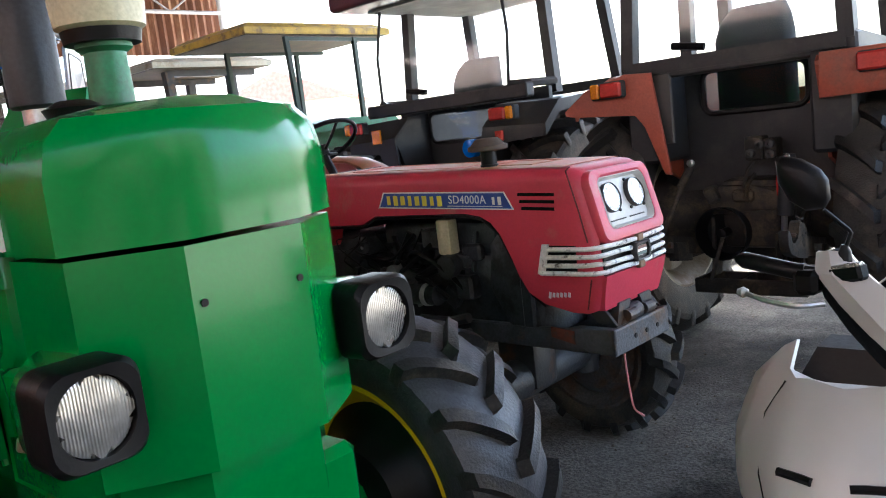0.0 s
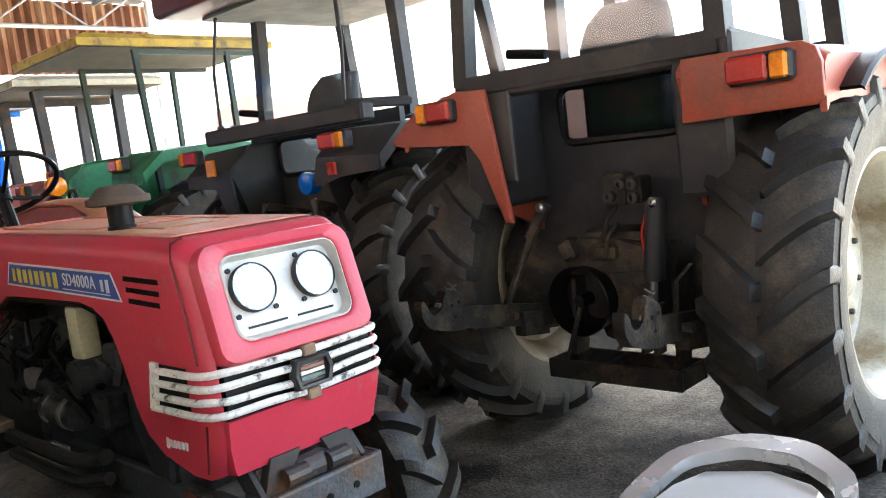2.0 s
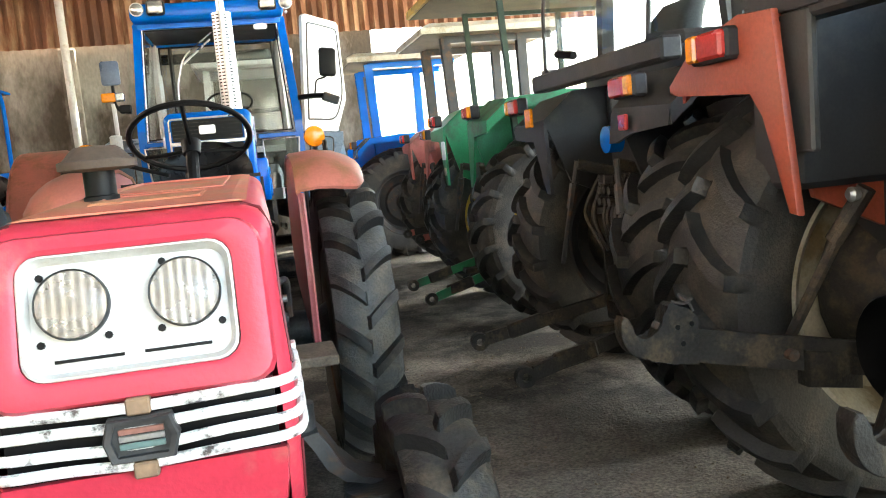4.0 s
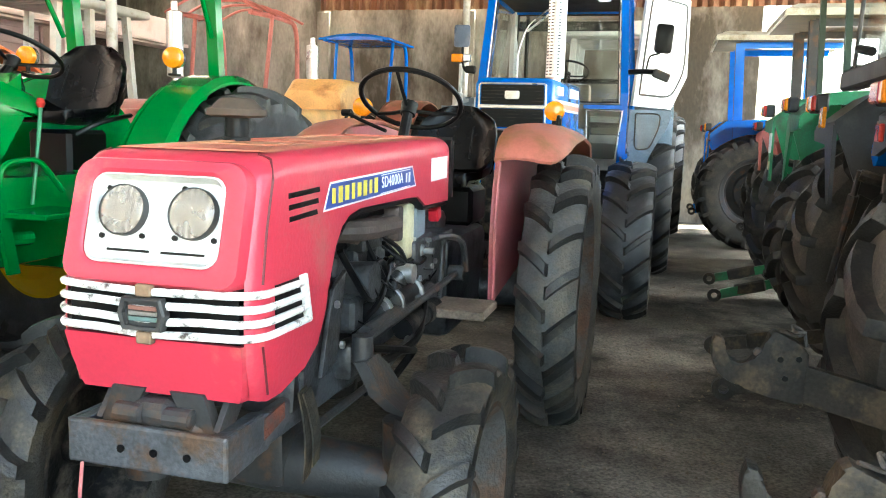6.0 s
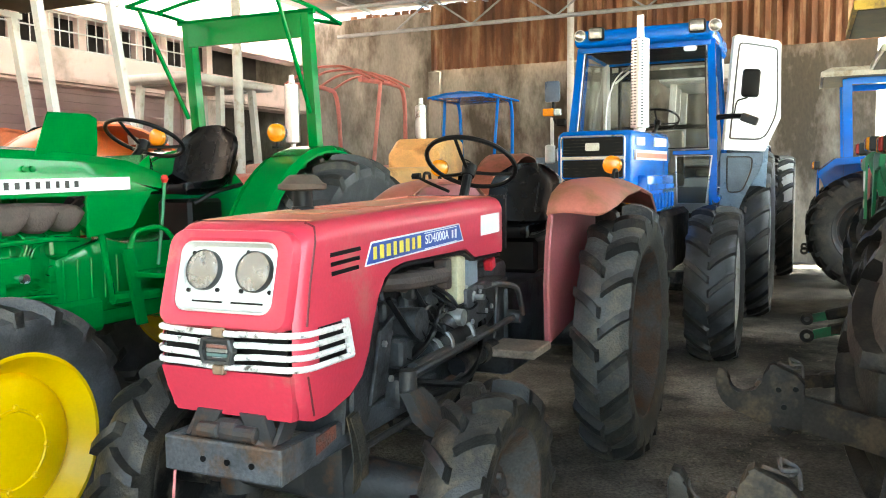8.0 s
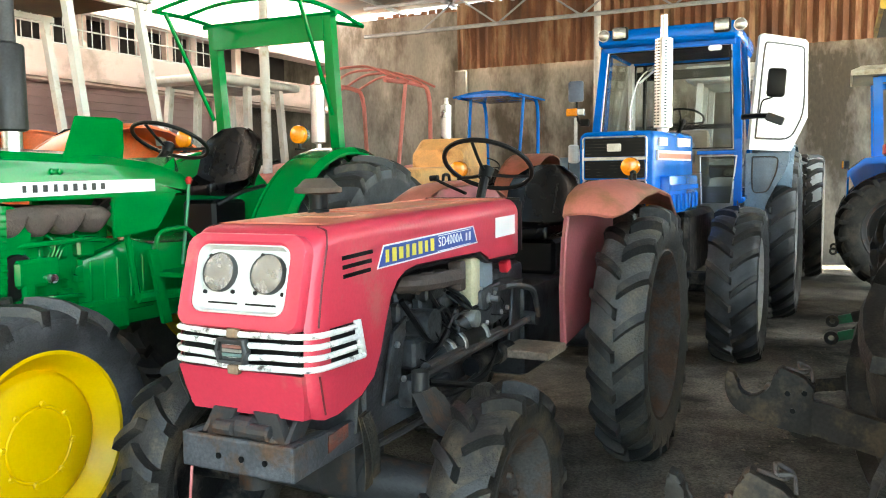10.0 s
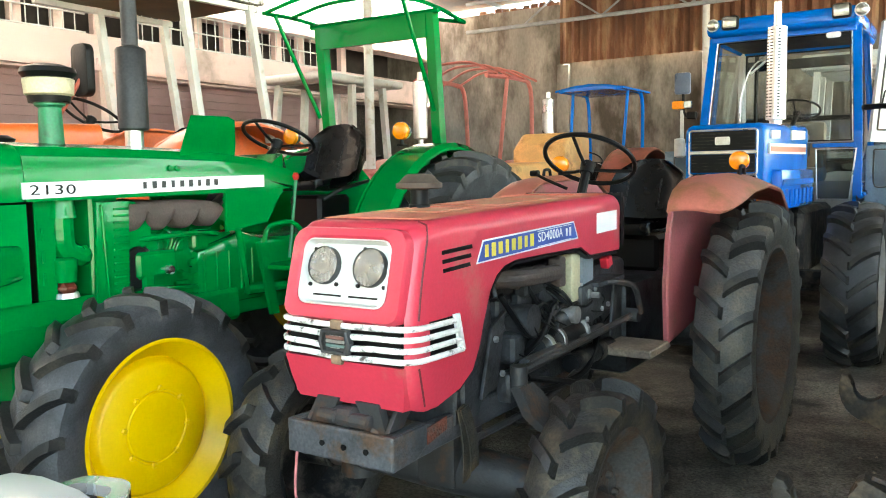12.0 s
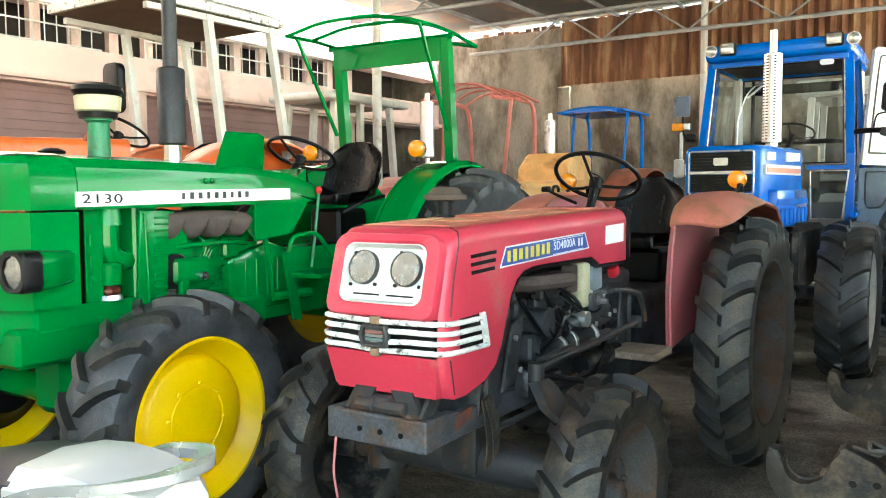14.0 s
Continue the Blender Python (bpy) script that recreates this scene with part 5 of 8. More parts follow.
        for k in range(5):
            box(bm, (s * 0.203, 1.24 + k * 0.08, 0.97), (0.010, 0.012, 0.20), bev=0.003)
            lathe(bm, [(0, 0.010), (0.012, 0.010), (0.014, 0.006)], (s * 0.2, 1.25 + k * 0.085, 0.845), "X", 6, turn=pose(0, 0, 0, 0, 0, 0 if s > 0 else 180))
        lathe(bm, [(0, 0.13), (0.03, 0.12)], (s * 0.19, 0.80, 1.22), "X", 20, turn=pose(0, 0, 0, 0, 0, 0 if s > 0 else 180))
        tube(bm, [(s * 0.22, 1.5, 0.86), (s * 0.27, 1.75, 0.86)], 0.03, 8)
        plate(bm, [(1.52, 1.1), (1.58, 1.1), (1.66, 0.72), (1.60, 0.72)], "x", s * 0.27, s * 0.29)
        box(bm, (s * 0.36, 1.75, 0.97), (0.26, 0.34, 0.025), bev=0.005)
        tube(bm, bend([(s * 0.26, 1.58, 1.0), (s * 0.27, 1.60, 1.18), (s * 0.28, 1.8, 1.2), (s * 0.28, 1.95, 1.05)]), 0.013, 8)
        pieces("engine_fitting", bm, GREEN, t, soft=35)
        bm = bm_new()
        box(bm, (s * 0.20, 0.50, 0.995), (0.085, 0.085, 0.05), bev=0.02)
        part("filter_glass", bm, mat("dark_red_fuel", (0.10, 0.025, 0.015), 0.2), t)
        bm = bm_new()
        lathe(bm, [(0, 0.055), (0.02, 0.05)], (s * 0.2, 0.50, 0.955), "Z", 16)
        lathe(bm, [(0, 0.02), (0.035, 0.02)], (s * 0.24, 0.98, 1.02), "X", 10, turn=pose(0, 0, 0, 0, 0, 0 if s > 0 else 180))
        pieces("bright_fitting", bm, STEEL, t)
        bm = bm_new()
        rings = []
        for k in range(49):
            f = k / 48
            y = 0.74 + 0.59 * f
            z1 = 1.31 + 0.025 * math.sin(math.pi * f) ** 0.5
            z0 = 1.255 - 0.055 * abs(math.sin(math.pi * 4 * f)) ** 0.55
            rings.append([(s * 0.15, y, z0), (s * 0.215, y, z0), (s * 0.238, y, z0 + 0.02), (s * 0.25, y, (z0 + z1) / 2), (s * 0.24, y, z1 - 0.015), (s * 0.215, y, z1), (s * 0.15, y, z1)])
        loft(bm, rings)
        smooth(part("exhaust_manifold", bm, mat("brown_rust_iron", (0.09, 0.065, 0.055), 0.8, var=0.3, bump=0.2), t, "rust-brown cast exhaust manifold"), 50)
        bm = bm_new()
        lathe(bm, [(-0.03, 0.09), (0.0, 0.11), (0.03, 0.09)], (s * 0.2, 0.84, 1.04), "X", 18)
        smooth(part("fan_belt", bm, BLACK, t))
    bm = bm_new()
    box(bm, (0, 0.42, 1.15), (0.40, 0.07, 0.40), bev=0.006)
    part("radiator", bm, BLACK, t)
    bm = bm_new()
    for s in (-1, 1):
        box(bm, (s * 0.206, 0.42, 1.14), (0.012, 0.085, 0.42), bev=0.003)
        for k in range(3):
            box(bm, (s * 0.214, 0.405, 1.04 + k * 0.09), (0.006, 0.012, 0.05), bev=0.001)
    pieces("radiator_side", bm, GREEN, t)
    # front axle and wheels
    bm = bm_new()
    tube(bm, [(-0.62, 0.466, 0.52), (0.62, 0.466, 0.52)], 0.07, 12)
    box(bm, (0, 0.47, 0.6), (0.25, 0.3, 0.3), bev=0.04)
    smooth(part("front_axle", bm, GREEN, t))
    for x in (-0.685, 0.685):
        drive = wheel(t, x, 0.466, 0.52, 0.31, 0.335, YELLOW, RUBBER, 18, 0.036, 0.02, 8, plain=True)
        bm = bm_new()
        lathe(bm, [(0.0, 0.27), (-0.03, 0.268), (-0.05, 0.22), (-0.09, 0.18), (-0.14, 0.15), (-0.16, 0.06)], seg=32)
        smooth(part("hub_drum", bm, BLACK, drive, "dark final drive housing inside the rim"))
    for x in (-0.72, 0.72):
        wheel(t, x, 2.88, 0.795, 0.40, 0.46, YELLOW, RUBBER, 22, 0.040, -0.05, 3)
    # fenders
    for s in (-1, 1):
        bm = bm_new()
        arc_sheet(bm, (0, 2.88, 0.77), 0.86, -72, 58, s * 0.42, s * 0.68, 0.014, 16, 0.03)
        fd = smooth(part("fender", bm, GREEN, t), 40)
        bm = bm_new()
        pts = [(2.88 + 0.85 * math.sin(radians(a)), 0.77 + 0.85 * math.cos(radians(a))) for a in range(-72, 60, 8)]
        plate(bm, pts + [(3.1, 0.9), (2.36, 0.85)], "x", s * 0.415, s * 0.43)
        part("fender_side", bm, GREEN, fd)
        beacon(t, (s * 0.44, 2.62, 1.70), 0.055, 0.03, LENS)
    # seat and controls
    seat(t, (0, 2.38, 1.35), 0.42, high=0.41)
    bm = bm_new()
    box(bm, (0, 2.36, 1.2), (0.24, 0.3, 0.24), bev=0.02)
    for s in (-1, 1):
        tube(bm, bend([(s * 0.2, 2.15, 1.3), (s * 0.26, 2.25, 1.36), (s * 0.26, 2.5, 1.4)]), 0.012, 6)
    part("seat_frame", bm, BLACK, t)
    bm = bm_new()
    tube(bm, bend([(0.26, 1.78, 1.0), (0.265, 1.82, 1.25), (0.27, 1.84, 1.42)]), 0.009, 6)
    part("lever", bm, OLDGREEN, t)
    bm = bm_new()
    lathe(bm, [(-0.02, 0.012), (0, 0.02), (0.02, 0.012)], (0.27, 1.84, 1.435), "Z", 12)
    part("lever_knob", bm, TAILRED, t)
    bm = bm_new()
    loft(bm, [[(-w, y, 1.40), (w, y, 1.40), (w, y, z), (-w, y, z)] for y, w, z in ((1.72, 0.2, 1.50), (1.86, 0.16, 1.56), (1.93, 0.12, 1.50))])
    part("dashboard", bm, GREEN, t)
    steering_wheel(t, (0.02, 1.98, 1.635), 0.205, -26, (0.0, 1.80, 1.43))
    # roll bar with canopy frame
    bm = bm_new()
    for s in (-1, 1):
        loft(bm, [[(s * 0.45 - 0.032, y - 0.035, z), (s * 0.45 + 0.032, y - 0.035, z), (s * 0.45 + 0.032, y + 0.035, z), (s * 0.45 - 0.032, y + 0.035, z)] for y, z in ((3.08, 1.20), (2.96, 2.46))])
    pieces("roll_bar_post", bm, GREEN, t)
    bm = bm_new()
    plate(bm, [(-0.43, 2.30), (0.43, 2.30), (0.43, 2.45), (-0.43, 2.45)], "y", 2.92, 2.95)
    tube(bm, [(-0.52, 2.94, 2.46), (0.52, 2.94, 2.46)], 0.018, 8)
    part("roll_bar_beam", bm, GREEN, t)
    bm = bm_new()
    for s in (-1, 1):
        tube(bm, bend([(s * 0.5, 3.30, 2.44), (s * 0.5, 3.0, 2.48), (s * 0.5, 2.75, 2.49), (s * 0.5, 2.45, 2.48)]), 0.014, 8)
        tube(bm, [(s * 0.5, 2.56, 2.48), (s * 0.47, 2.95, 1.84)], 0.014, 8)
    for y, z in ((2.46, 2.48), (2.72, 2.49), (3.28, 2.44)):
        tube(bm, bend([(-0.5, y, z), (-0.2, y, z + 0.06), (0.2, y, z + 0.06), (0.5, y, z)]), 0.013, 8)
    pieces("canopy_tube", bm, GREEN, t, soft=40)
    return t


green_tractor()


# ---- cabs ----
def bars(bm, lines, r):
    """Square-ish posts along lines of points."""
    for a, b in lines:
        tube(bm, [a, b], r, 4)
    return bm


def quad_pane(name, corners, material, parent, th=0.004):
    bm = bm_new()
    p = [Vector(c) for c in corners]
    n = (p[1] - p[0]).cross(p[2] - p[0]).normalized() * th
    loft(bm, [p, [q + n for q in p]])
    ob = part(name, bm, material, parent)
    ob.visible_shadow = False
    return ob


def blue_tractor():
    t = thing("blue_cab_tractor", "bright blue cab tractor with white open door and silver exhaust", "tractor", pose(-0.05, 4.28, 0))
    bm = bm_new()
    rings = [[(x - 0.012, y, z) for x, z in section(w, z0, z1, 0.055)] for y, w, z0, z1 in ((0.0, 0.262, 1.12, 1.742), (0.012, 0.278, 1.11, 1.758), (0.05, 0.285, 1.10, 1.765), (0.8, 0.292, 1.14, 1.785), (1.58, 0.30, 1.18, 1.805))]
    loft(bm, rings)
    smooth(part("hood", bm, BLUE, t), 50)
    # two black grilles in one bright moulding, a third below
    bm = bm_new()
    for z0, z1 in ((1.575, 1.712), (1.415, 1.545), (1.20, 1.395)):
        plate(bm, rounded(-0.02, (z0 + z1) / 2, 0.45, z1 - z0, 0.012), "y", -0.012, 0.004)
    gr = part("grille", bm, BLACK, t)
    bm = bm_new()
    tube(bm, [(u, -0.014, v) for u, v in rounded(-0.02, 1.56, 0.478, 0.322, 0.022)], 0.0065, 6, closed=True)
    tube(bm, [(u, -0.014, v) for u, v in rounded(-0.02, 1.297, 0.478, 0.20, 0.02)], 0.0055, 6, closed=True)
    box(bm, (-0.02, -0.014, 1.56), (0.476, 0.012, 0.024), bev=0.003)
    pieces("grille_trim", bm, STEEL, gr)
    bm = bm_new()
    plate(bm, rounded(-0.02, 1.642, 0.105, 0.058, 0.012), "y", -0.024, -0.006, bev=0.002)
    part("badge", bm, STEEL, gr)
    bm = bm_new()
    for k in range(5):
        box(bm, (-0.02, -0.014, 1.598 + k * 0.024), (0.44, 0.006, 0.005))
        box(bm, (-0.02, -0.014, 1.436 + k * 0.024), (0.44, 0.006, 0.005))
        box(bm, (-0.02, -0.014, 1.23 + k * 0.034), (0.44, 0.006, 0.005))
    pieces("grille_slat", bm, DARKIRON, gr)
    for s in (-1, 1):
        side = -0.012 + s * 0.283
        bm = bm_new()
        plate(bm, [(0.10, 1.560), (1.5, 1.575), (1.5, 1.615), (0.10, 1.596)], "x", side + s * 0.004, side + s * 0.020)
        part("stripe", bm, mat("faded_orange_decal", (0.62, 0.22, 0.12), 0.4, grain=0.04), t, "orange band in a white stripe")
        bm = bm_new()
        plate(bm, [(0.06, 1.545), (1.52, 1.557), (1.52, 1.643), (0.06, 1.618)], "x", side + s * 0.002, side + s * 0.0175)
        plate(bm, [(0.12, 1.652), (0.42, 1.660), (0.42, 1.722), (0.12, 1.712)], "x", side + s * 0.002, side + s * 0.018)
        plate(bm, [(0.86, 1.662), (1.46, 1.682), (1.46, 1.752), (0.86, 1.738)], "x", side + s * 0.002, side + s * 0.0185)
        pieces("sticker", bm, DECALWHITE, t)
        # ribbed side box under the hood
        bm = bm_new()
        box(bm, (s * 0.29, 0.86, 1.28), (0.12, 1.3, 0.30), bev=0.022, seg=2)
        bx = smooth(part("tool_box", bm, BLUE, t), 30)
        bm = bm_new()
        box(bm, (s * 0.352, 0.86, 1.335), (0.014, 1.26, 0.05), bev=0.004)
        for k in range(7):
            box(bm, (s * 0.354, 0.34 + k * 0.18, 1.22), (0.016, 0.09, 0.13), bev=0.006)
        pieces("pressed_rib", bm, BLUE, bx)
        bm = bm_new()
        box(bm, (s * 0.245, -0.012, 1.215), (0.05, 0.04, 0.12), bev=0.01)
        part("side_lamp", bm, AMBER, t)
    bm = bm_new()
    box(bm, (0, 0.8, 0.85), (0.45, 1.7, 0.5), bev=0.05)
    box(bm, (0, 2.2, 0.8), (0.6, 1.6, 0.6), bev=0.05)
    tube(bm, [(-0.7, 0.52, 0.60), (0.7, 0.52, 0.60)], 0.08, 10)
    part("chassis", bm, DARKIRON, t)
    bm = bm_new()
    lathe(bm, [(0, 0.05), (0.06, 0.05), (0.065, 0.078), (0.80, 0.074), (0.815, 0.03), (1.0, 0.028)], (0.135, 1.02, 1.77), "Z", 24)
    ex = smooth(part("exhaust", bm, STEEL, t, "slotted silver upright exhaust"))
    bm = bm_new()
    for k in range(28):
        for a in (-140, -112, -66):
            box(bm, (0.135 + 0.0755 * math.cos(radians(a)), 1.02 + 0.0755 * math.sin(radians(a)), 1.86 + k * 0.0255), (0.008, 0.022, 0.009), (0, 0, a))
    pieces("exhaust_slot", bm, BLACK, ex)
    # cab: leaning front posts, door posts, rear posts
    yf, yb, zb, zt = 1.72, 2.95, 1.20, 2.655
    cx = 0.015
    bm = bm_new()
    for s in (-1, 1):
        loft(bm, [[(cx + s * (w - 0.03), y - 0.02, z), (cx + s * (w + 0.035), y - 0.02, z), (cx + s * (w + 0.035), y + 0.06, z), (cx + s * (w - 0.03), y + 0.06, z)] for w, y, z in ((0.655, yf - 0.04, zb), (0.65, yf - 0.04, 1.75), (0.60, yf + 0.14, zt))])
        tube(bm, [(cx + s * 0.70, yf + 0.46, zb), (cx + s * 0.70, yf + 0.46, 1.75), (cx + s * 0.63, yf + 0.46, zt)], 0.028, 6)
        tube(bm, [(cx + s * 0.68, yf, zb), (cx + s * 0.70, yb, zb + 0.1)], 0.03, 6)
        tube(bm, [(cx + s * 0.61, yf + 0.14, zt - 0.01), (cx + s * 0.61, yb - 0.05, zt - 0.01)], 0.035, 6)
    for s in (-1, 1):
        box(bm, (cx + s * 0.47, yf - 0.035, 1.632), (0.34, 0.06, 0.035), bev=0.004)
    box(bm, (cx, yf + 0.13, zt - 0.02), (1.2, 0.06, 0.05), bev=0.004)
    box(bm, (cx, yb - 0.05, zt - 0.02), (1.2, 0.06, 0.05), bev=0.004)
    pieces("cab_post", bm, BLUE, t)
    bm = bm_new()
    tube(bm, [(-0.58, yb - 0.02, 1.35), (-0.57, yb - 0.05, zt)], 0.045, 6)
    tube(bm, [(0.62, yb - 0.02, 1.35), (0.60, yb - 0.05, zt)], 0.035, 6)
    pieces("rear_post", bm, WHITE, t)
    bm = bm_new()
    box(bm, (cx, yb, 1.94), (1.18, 0.03, 0.05), bev=0.006)
    box(bm, (cx, yb + 0.005, 2.50), (1.18, 0.03, 0.10), bev=0.006)
    tube(bm, [(-0.44, yb - 0.02, 1.40), (-0.43, yb - 0.05, zt)], 0.022, 6)
    pieces("rear_rail", bm, BLACK, t)
    bm = bm_new()
    box(bm, (cx, (yf + yb) / 2 + 0.06, zt + 0.075), (1.27, 1.42, 0.15), bev=0.045, seg=3)
    roof = smooth(part("cab_roof", bm, BLUE, t), 30)
    bm = bm_new()
    box(bm, (cx, (yf + yb) / 2 + 0.1, zt - 0.012), (1.14, 1.15, 0.02))
    part("roof_lining", bm, BLACK, roof, "black roof lining")
    # windscreen with a bright moulding and a dark seal
    ws = [(cx - 0.622, yf - 0.03, 1.655), (cx + 0.622, yf - 0.03, 1.655), (cx + 0.572, yf + 0.13, zt - 0.035), (cx - 0.572, yf + 0.13, zt - 0.035)]
    quad_pane("windscreen", ws, GLASS, t)
    mid = sum((Vector(q) for q in ws), Vector()) / 4
    bm = bm_new()
    tube(bm, [mid + (Vector(q) - mid) * 0.985 + Vector((0, -0.012, 0)) for q in ws], 0.008, 6, closed=True)
    for s in (-1, 1):
        tube(bm, [(cx + s * 0.33, yf - 0.07, 1.60), (cx + s * 0.645, yf - 0.07, 1.60), (cx + s * 0.60, yf - 0.07, 1.17), (cx + s * 0.345, yf - 0.07, 1.17)], 0.008, 6, closed=True)
    pieces("window_moulding", bm, STEEL, t)
    bm = bm_new()
    tube(bm, [mid + (Vector(q) - mid) * 0.962 + Vector((0, -0.006, 0)) for q in ws], 0.009, 6, closed=True)
    tube(bm, [(-0.58, yb - 0.012, 1.51), (0.60, yb - 0.012, 1.51), (0.545, yb - 0.062, zt - 0.05), (-0.525, yb - 0.062, zt - 0.05)], 0.016, 6, closed=True)
    pieces("window_seal", bm, BLACK, t)
    for s in (-1, 1):
        quad_pane("lower_window", [(cx + s * 0.33, yf - 0.065, 1.60), (cx + s * 0.645, yf - 0.065, 1.60), (cx + s * 0.60, yf - 0.065, 1.17), (cx + s * 0.345, yf - 0.065, 1.17)], DARKGLASS, t)
    quad_pane("rear_window", [(-0.58, yb, 1.5), (0.60, yb, 1.5), (0.545, yb - 0.05, zt - 0.04), (-0.525, yb - 0.05, zt - 0.04)], GLASS, t)
    quad_pane("side_window", [(-0.66, yf + 0.1, 1.4), (-0.68, yb - 0.1, 1.4), (-0.58, yb - 0.1, zt - 0.05), (-0.58, yf + 0.2, zt - 0.05)], GLASS, t)
    bm = bm_new()
    tube(bm, bend([(-0.30, yf - 0.05, 1.84), (-0.31, yf + 0.0, 2.10), (-0.24, yf + 0.06, 2.36), (0.02, yf + 0.10, 2.56)]), 0.007, 6)
    tube(bm, [(-0.24, yf + 0.05, 2.30), (0.0, yf + 0.09, 2.50)], 0.010, 6)
    pieces("wiper", bm, STEEL, t)
    bm = bm_new()
    plate(bm, rounded(0.44, 2.585, 0.12, 0.05, 0.024), "y", yf + 0.085, yf + 0.091)
    part("oval_badge", bm, DECALWHITE, t)
    bm = bm_new()
    box(bm, (0.06, yb - 0.35, 1.64), (0.46, 0.12, 0.50), bev=0.05, seg=2)
    box(bm, (0.06, yb - 0.55, 1.38), (0.48, 0.45, 0.14), bev=0.04, seg=2)
    smooth(part("driver_seat", bm, mat("tan_seat_cover", (0.30, 0.25, 0.18), 0.6), t, "tan padded seat"))
    bm = bm_new()
    box(bm, (0, yf + 0.15, 1.64), (0.5, 0.25, 0.25), bev=0.04)
    part("dashboard", bm, BLACK, t)
    steering_wheel(t, (0.10, yf + 0.42, 1.96), 0.2, -24, (0.05, yf + 0.2, 1.7))
    for x, square in ((-0.55, 0), (-0.40, 1), (0.515, 1), (0.67, 0)):
        bm = bm_new()
        if square:
            box(bm, (x, yf - 0.03, zt + 0.105), (0.15, 0.09, 0.125), bev=0.025, seg=2)
        else:
            lathe(bm, [(0.05, 0.02), (0.03, 0.045), (-0.03, 0.058), (-0.042, 0.055)], (x, yf - 0.03, zt + 0.095), "Y", 20)
        tube(bm, [(x, yf - 0.01, zt + 0.03), (x, yf + 0.04, zt + 0.03)], 0.012, 6)
        wl = smooth(part("work_lamp", bm, BLACK if square else STEEL, t))
        bm = bm_new()
        if square:
            box(bm, (x, yf - 0.078, zt + 0.105), (0.125, 0.012, 0.10), bev=0.012, seg=2)
        else:
            lathe(bm, [(-0.056, 0.002), (-0.052, 0.03), (-0.040, 0.052)], (x, yf - 0.03, zt + 0.095), "Y", 20)
        smooth(part("lens", bm, LENS, wl, "clear work lamp lens"))
    # the door stands open on its front hinges
    p = [Vector(q) for q in ((0.735, 1.92, 1.657), (0.815, 1.93, 2.675), (0.845, 1.96, 2.70), (1.165, 2.44, 2.69), (1.19, 2.475, 2.66), (1.20, 2.47, 1.96), (1.07, 2.30, 1.643))]
    n = (p[1] - p[0]).cross(p[3] - p[0]).normalized() * 0.03
    bm = bm_new()
    loft(bm, [p, [q + n for q in p]])
    dr = part("door", bm, WHITE, t, "open cab door, white frame, pane coloured as a bright reflection")
    c = sum(p, Vector()) / 7
    for side in (-1, 1):
        bm = bm_new()
        q = [c + (v - c) * 0.83 + n * (0.5 + side * 0.56) for v in p]
        loft(bm, [q, [v + n * side * 0.06 for v in q]])
        # the bright yard's reflection is put into this pane's pale colour
        part("door_pane", bm, mat("yard_reflection_pane", (0.66, 0.69, 0.70), 0.12, var=0.06), dr)
        bm = bm_new()
        tube(bm, bend([c + (v - c) * 0.83 + n * (0.5 + side * 0.6) for v in p] + [c + (p[0] - c) * 0.83 + n * (0.5 + side * 0.6)], 3), 0.009, 6)
        part("pane_seal", bm, GREYIRON, dr)
    # mirrors and indicators
    bm = bm_new()
    tube(bm, bend([(-0.70, yf - 0.02, 1.92), (-0.79, yf - 0.04, 1.94), (-0.82, yf - 0.04, 2.0), (-0.82, yf - 0.04, 2.16)]), 0.014, 6)
    box(bm, (-0.74, yf - 0.03, 1.95), (0.10, 0.05, 0.07), bev=0.012)
    ar = part("mirror_arm", bm, BLACK, t)
    bm = bm_new()
    plate(bm, rounded(-0.825, 2.25, 0.15, 0.20, 0.025), "y", yf - 0.06, yf - 0.035, bev=0.005)
    smooth(part("mirror", bm, mat("blue_grey_mirror", (0.10, 0.13, 0.19), 0.3), ar, "blue-grey mirror plate"), 30)
    bm = bm_new()
    box(bm, (-0.86, yf - 0.06, 2.05), (0.11, 0.06, 0.075), bev=0.012, seg=2)
    part("indicator", bm, AMBER, ar)
    bm = bm_new()
    box(bm, (-0.77, yf - 0.06, 2.05), (0.07, 0.06, 0.07), bev=0.012, seg=2)
    part("side_light", bm, LENS, ar)
    bm = bm_new()
    tube(bm, [(0.69, yf - 0.03, 1.94), (0.82, yf - 0.05, 1.945), (0.93, yf - 0.06, 1.94)], 0.024, 8)
    tube(bm, bend([(0.84, yf - 0.05, 1.96), (0.86, yf - 0.05, 2.08), (0.95, yf - 0.05, 2.10), (0.965, yf - 0.05, 2.16)]), 0.008, 6)
    ar = part("mirror_arm", bm, BLACK, t)
    bm = bm_new()
    box(bm, (0.975, yf - 0.05, 2.225), (0.155, 0.06, 0.25), (0, 4, 14), bev=0.03, seg=2)
    smooth(part("mirror", bm, BLACK, ar))
    bm = bm_new()
    box(bm, (0.97, yf - 0.07, 1.91), (0.15, 0.08, 0.075), (0, 22, 0), bev=0.015, seg=2)
    part("side_light", bm, GREYIRON, ar)
    bm = bm_new()
    tube(bm, [(-0.83, yf - 0.04, 1.70), (-0.83, yf - 0.04, 2.0)], 0.018, 8)
    lathe(bm, [(0, 0.03), (0.01, 0.05), (0.17, 0.05), (0.18, 0.03)], (-0.85, yf - 0.04, 1.56), "Z", 16)
    part("side_pipe", bm, WHITE, t)
    for x in (-0.82, 0.82):
        wheel(t, x, 0.52, 0.605, 0.36, 0.36, WHITE, RUBBER, 18, 0.040, 0.0, 5)
